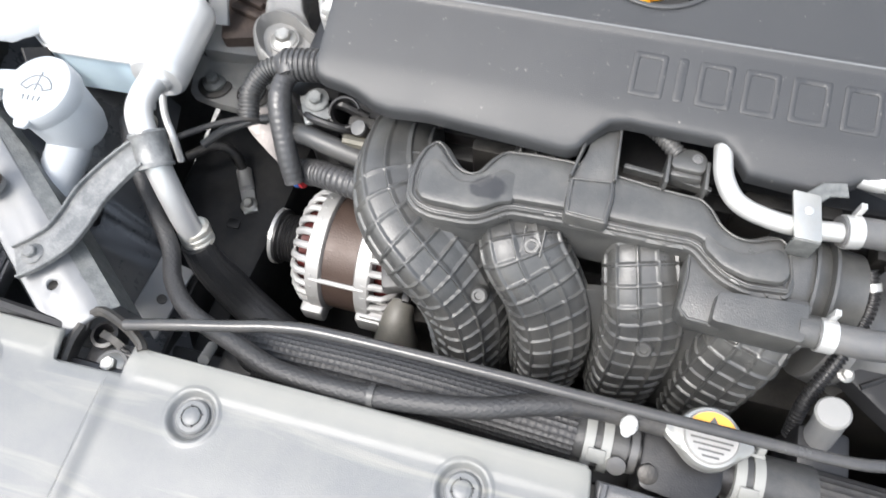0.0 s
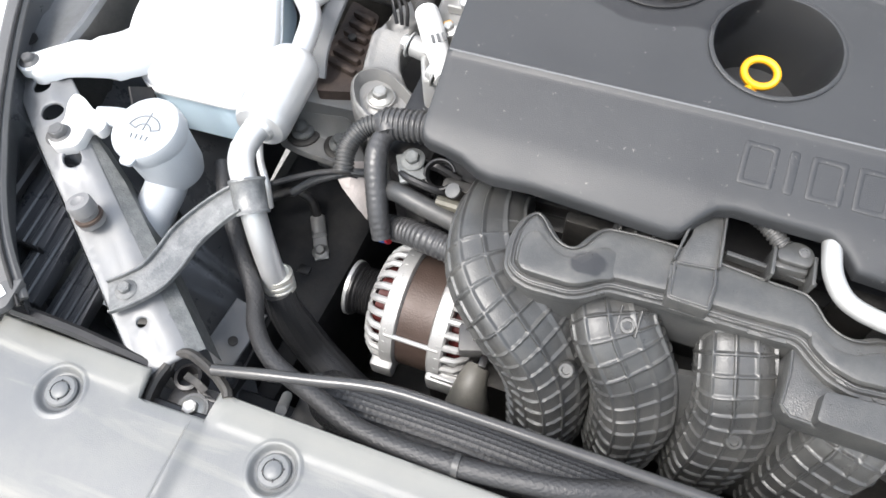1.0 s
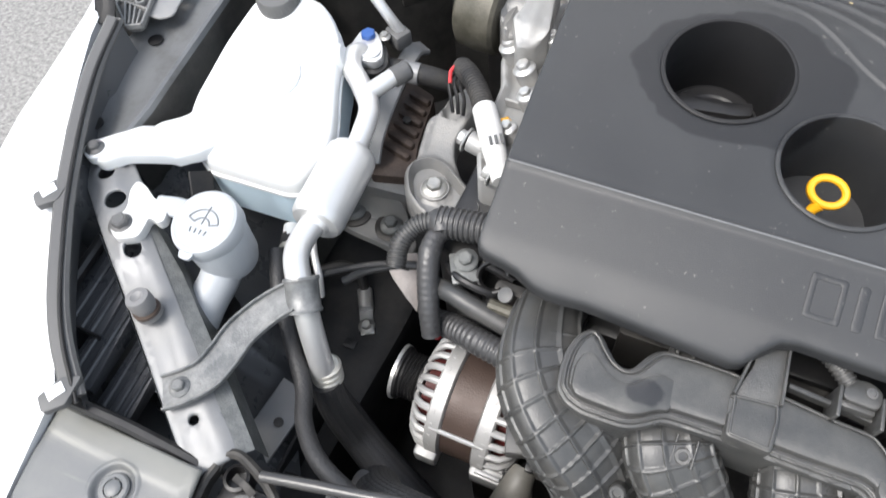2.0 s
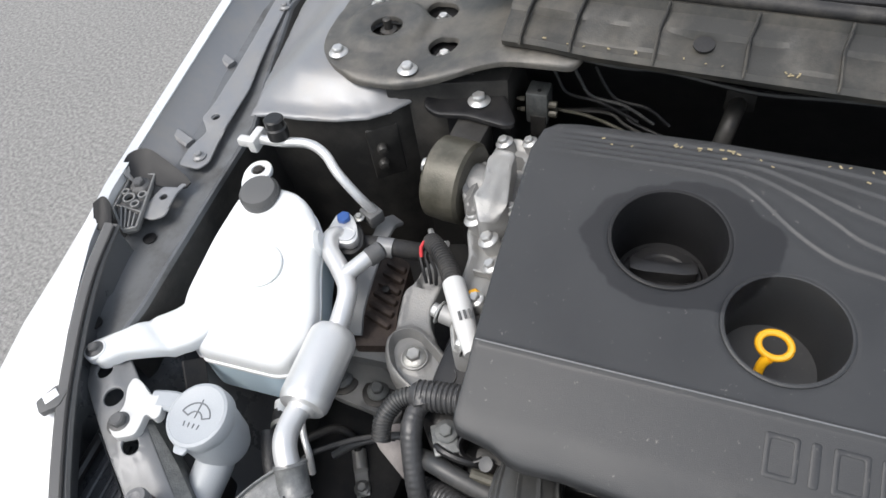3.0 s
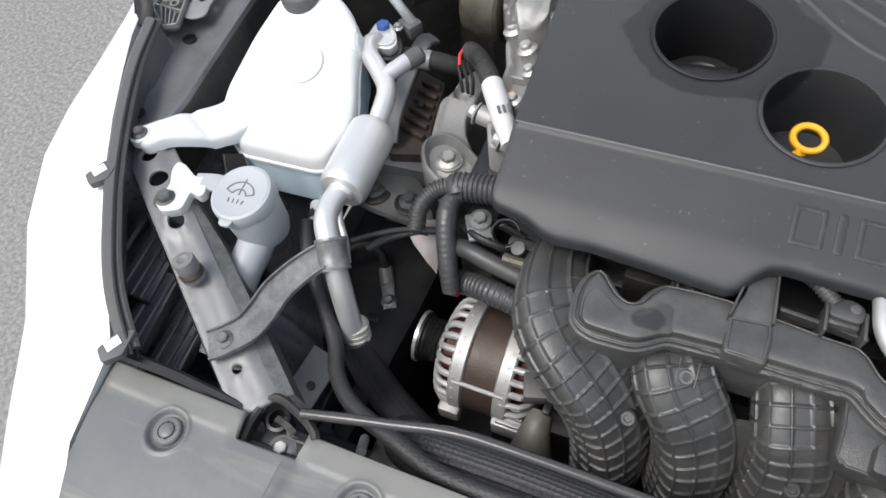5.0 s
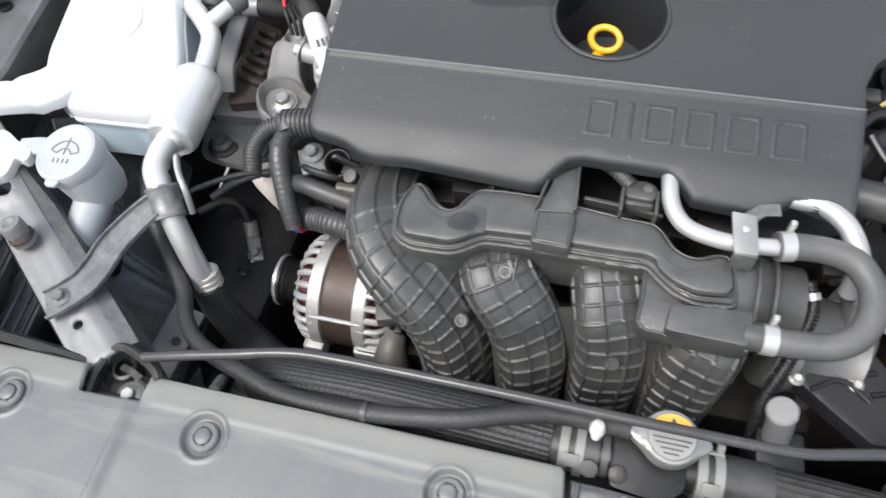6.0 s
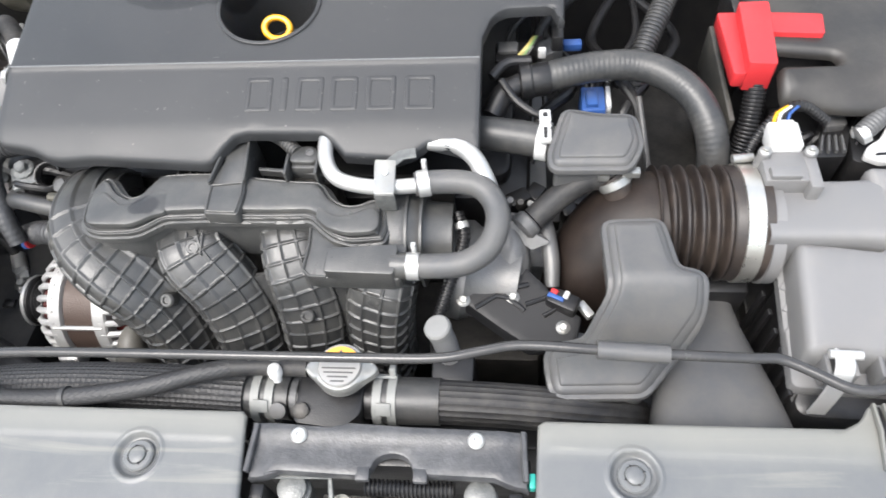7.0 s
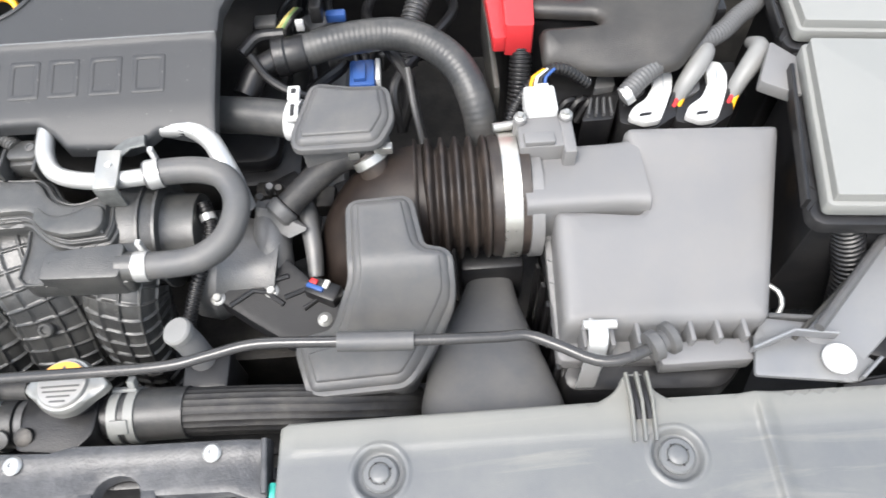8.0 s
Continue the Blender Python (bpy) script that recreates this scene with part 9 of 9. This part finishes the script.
def lamp_bracket():
    ob = thing("lamp_bracket", (0.56, 0.07, 0.7), "grey steel lamp bracket with a white round clip", "bracket", move=(0.0045, 0.0015, 0))
    part("arm", plate(fillet([(0.49, 0.056), (0.568, 0.045), (0.588, 0.06), (0.563, 0.083), (0.551, 0.1), (0.514, 0.107), (0.5, 0.09)], 0.004, 3), lambda x, y: 0.778 - 0.006 * step01(0.075, 0.09, y), 0.004, step=0.008, rnd=0.0015), M_STRAP, ob, "dull grey steel arm")
    part("arm_lip", strip([(0.492, 0.076, 0.781), (0.528, 0.088, 0.783), (0.56, 0.082, 0.785)], 0.0025, 0.012), M_PRIMER, ob)
    part("arm_edge", strip([(0.568, 0.046, 0.782), (0.588, 0.061, 0.782)], 0.0025, 0.01), M_PRIMER, ob)
    part("stay_rod", tube([(0.54, 0.083, 0.8), (0.624, 0.163, 0.8), (0.72, 0.254, 0.8)], 0.0042, 10), M_GREY, ob, "thin grey stay rod")
    part("wall", strip([(0.52, 0.108, 0.755), (0.56, 0.1, 0.76)], 0.004, 0.04), M_GREY, ob)
    part("white_clip", lathe([(0.0125, 0), (0.0128, 0.003), (0.011, 0.0055), (0.002, 0.006)], 28, Matrix.Translation((0.556, 0.063, 0.7815))), M_WHITE, ob, "white round plastic clip")
    a, b = Vector((0.552, 0.07, 0.774)), Vector((0.84, 0.3, 0.82))
    part("brace", strip([a, b], 0.046, 0.004, (0, 0, 1), 0.001), M_STRAP, ob, "silver steel lamp brace")
    part("brace_flange", strip([a + Vector((-0.02, 0.016, -0.012)), b + Vector((-0.02, 0.016, -0.012))], 0.004, 0.028), M_APRON, ob)


lamp_bracket()


def firewall_bits():
    ob = thing("brake_lines", (-0.35, 0.7, 0.75), "thin metal brake lines along the dark firewall", "brake lines")
    for k in range(3):
        part("line", tube([(-0.46, 0.775 + 0.006 * k, 0.822 - 0.006 * k), (-0.43, 0.772 + 0.008 * k, 0.822 - 0.006 * k), (-0.39 + 0.02 * k, 0.768 + 0.012 * k, 0.82), (-0.34, 0.755 + 0.012 * k, 0.812), (-0.27 + 0.015 * k, 0.735 + 0.012 * k, 0.79)], 0.0023, 8), (M_OLIVE, M_DARKSTEEL, M_BLACK)[k], ob)
    part("union", box(0.03, 0.03, 0.05, 0.003, Matrix.Translation((-0.462, 0.772, 0.83))), M_BRKT, ob, "zinc-plated union block")
    part("union_foot", box(0.022, 0.02, 0.06, 0.003, Matrix.Translation((-0.46, 0.765, 0.79))), M_DARKSTEEL, ob)
    for x, y, z in ((-0.479, 0.762, 0.842), (-0.479, 0.762, 0.824)):
        part("bleed_screw", lathe([(0.0035, 0), (0.0035, 0.006), (0.0022, 0.007), (0.0022, 0.011)], 8, facing((x, y, z), (-1, -0.1, 0))), M_OLIVE, ob)
    part("union_hole", lathe([(0.0028, 0), (0.0028, 0.001), (0.001, 0.001)], 10, facing((-0.46, 0.766, 0.8548), (0, 0, 1))), M_BLACK, ob)
    for z in (0.845, 0.83):
        part("union_port", tube([(-0.45, 0.765, z - 0.01), (-0.436, 0.765, z - 0.01)], 0.0055, 10), M_OLIVE, ob)
    for k in range(3):
        part("dark_cable", tube([(-0.452 + 0.03 * k, 0.79, 0.885), (-0.44 + 0.03 * k, 0.785, 0.865), (-0.425 + 0.032 * k, 0.78, 0.845), (-0.38 + 0.03 * k, 0.775, 0.84), (-0.33 + 0.02 * k, 0.77, 0.82)], 0.0022, 8), M_HOSE if k == 1 else M_BLACK, ob)
    part("top_line", tube([(-0.44, 0.775, 0.91), (-0.36, 0.768, 0.905), (-0.3, 0.775, 0.9), (-0.2, 0.755, 0.9), (-0.1, 0.755, 0.903), (0.1, 0.755, 0.903)], 0.004, 8), M_BLACK, ob)
    part("stay", tube([(-0.215, 0.8, 0.845), (-0.217, 0.785, 0.848), (-0.221, 0.765, 0.84), (-0.226, 0.75, 0.815), (-0.228, 0.745, 0.79)], 0.011, 16), M_DARKSTEEL, ob, "dull bent pipe stub")
    part("stay_plate", box(0.036, 0.004, 0.03, 0.001, Matrix.Translation((-0.213, 0.8, 0.85))), M_DARKSTEEL, ob)


firewall_bits()


# ---- litter ----
def seed_litter():
    """Dry plant bits that have gathered along the rear edge of the engine cover and on the cowl."""
    wander, g = random.Random(3), Geo()
    for k in range(70):
        if k < 45:
            x = wander.uniform(-0.36, 0.1)
            y = 0.636 - wander.random() ** 2 * 0.02
            z = cover_z(x, y) + 0.0006
        else:
            x = wander.uniform(-0.45, 0.2)
            y = cowl_lip(x) + wander.uniform(0.006, 0.013)
            z = 0.9518
        r = wander.uniform(0.0008, 0.0024)
        turn = Matrix.Translation((x, y, z)) @ Matrix.Rotation(wander.uniform(0, 6.3), 4, "Z")
        g.add(box(r * 2.2, r, 0.0012, 0.0003, turn, 1))
    single("seed_litter", g, mat("dry_straw", (0.3, 0.25, 0.15), 0.8, var=0.4, scale=300, bump=0.0), "pale dry plant bits along panel edges", "litter", kind="stuff")


seed_litter()
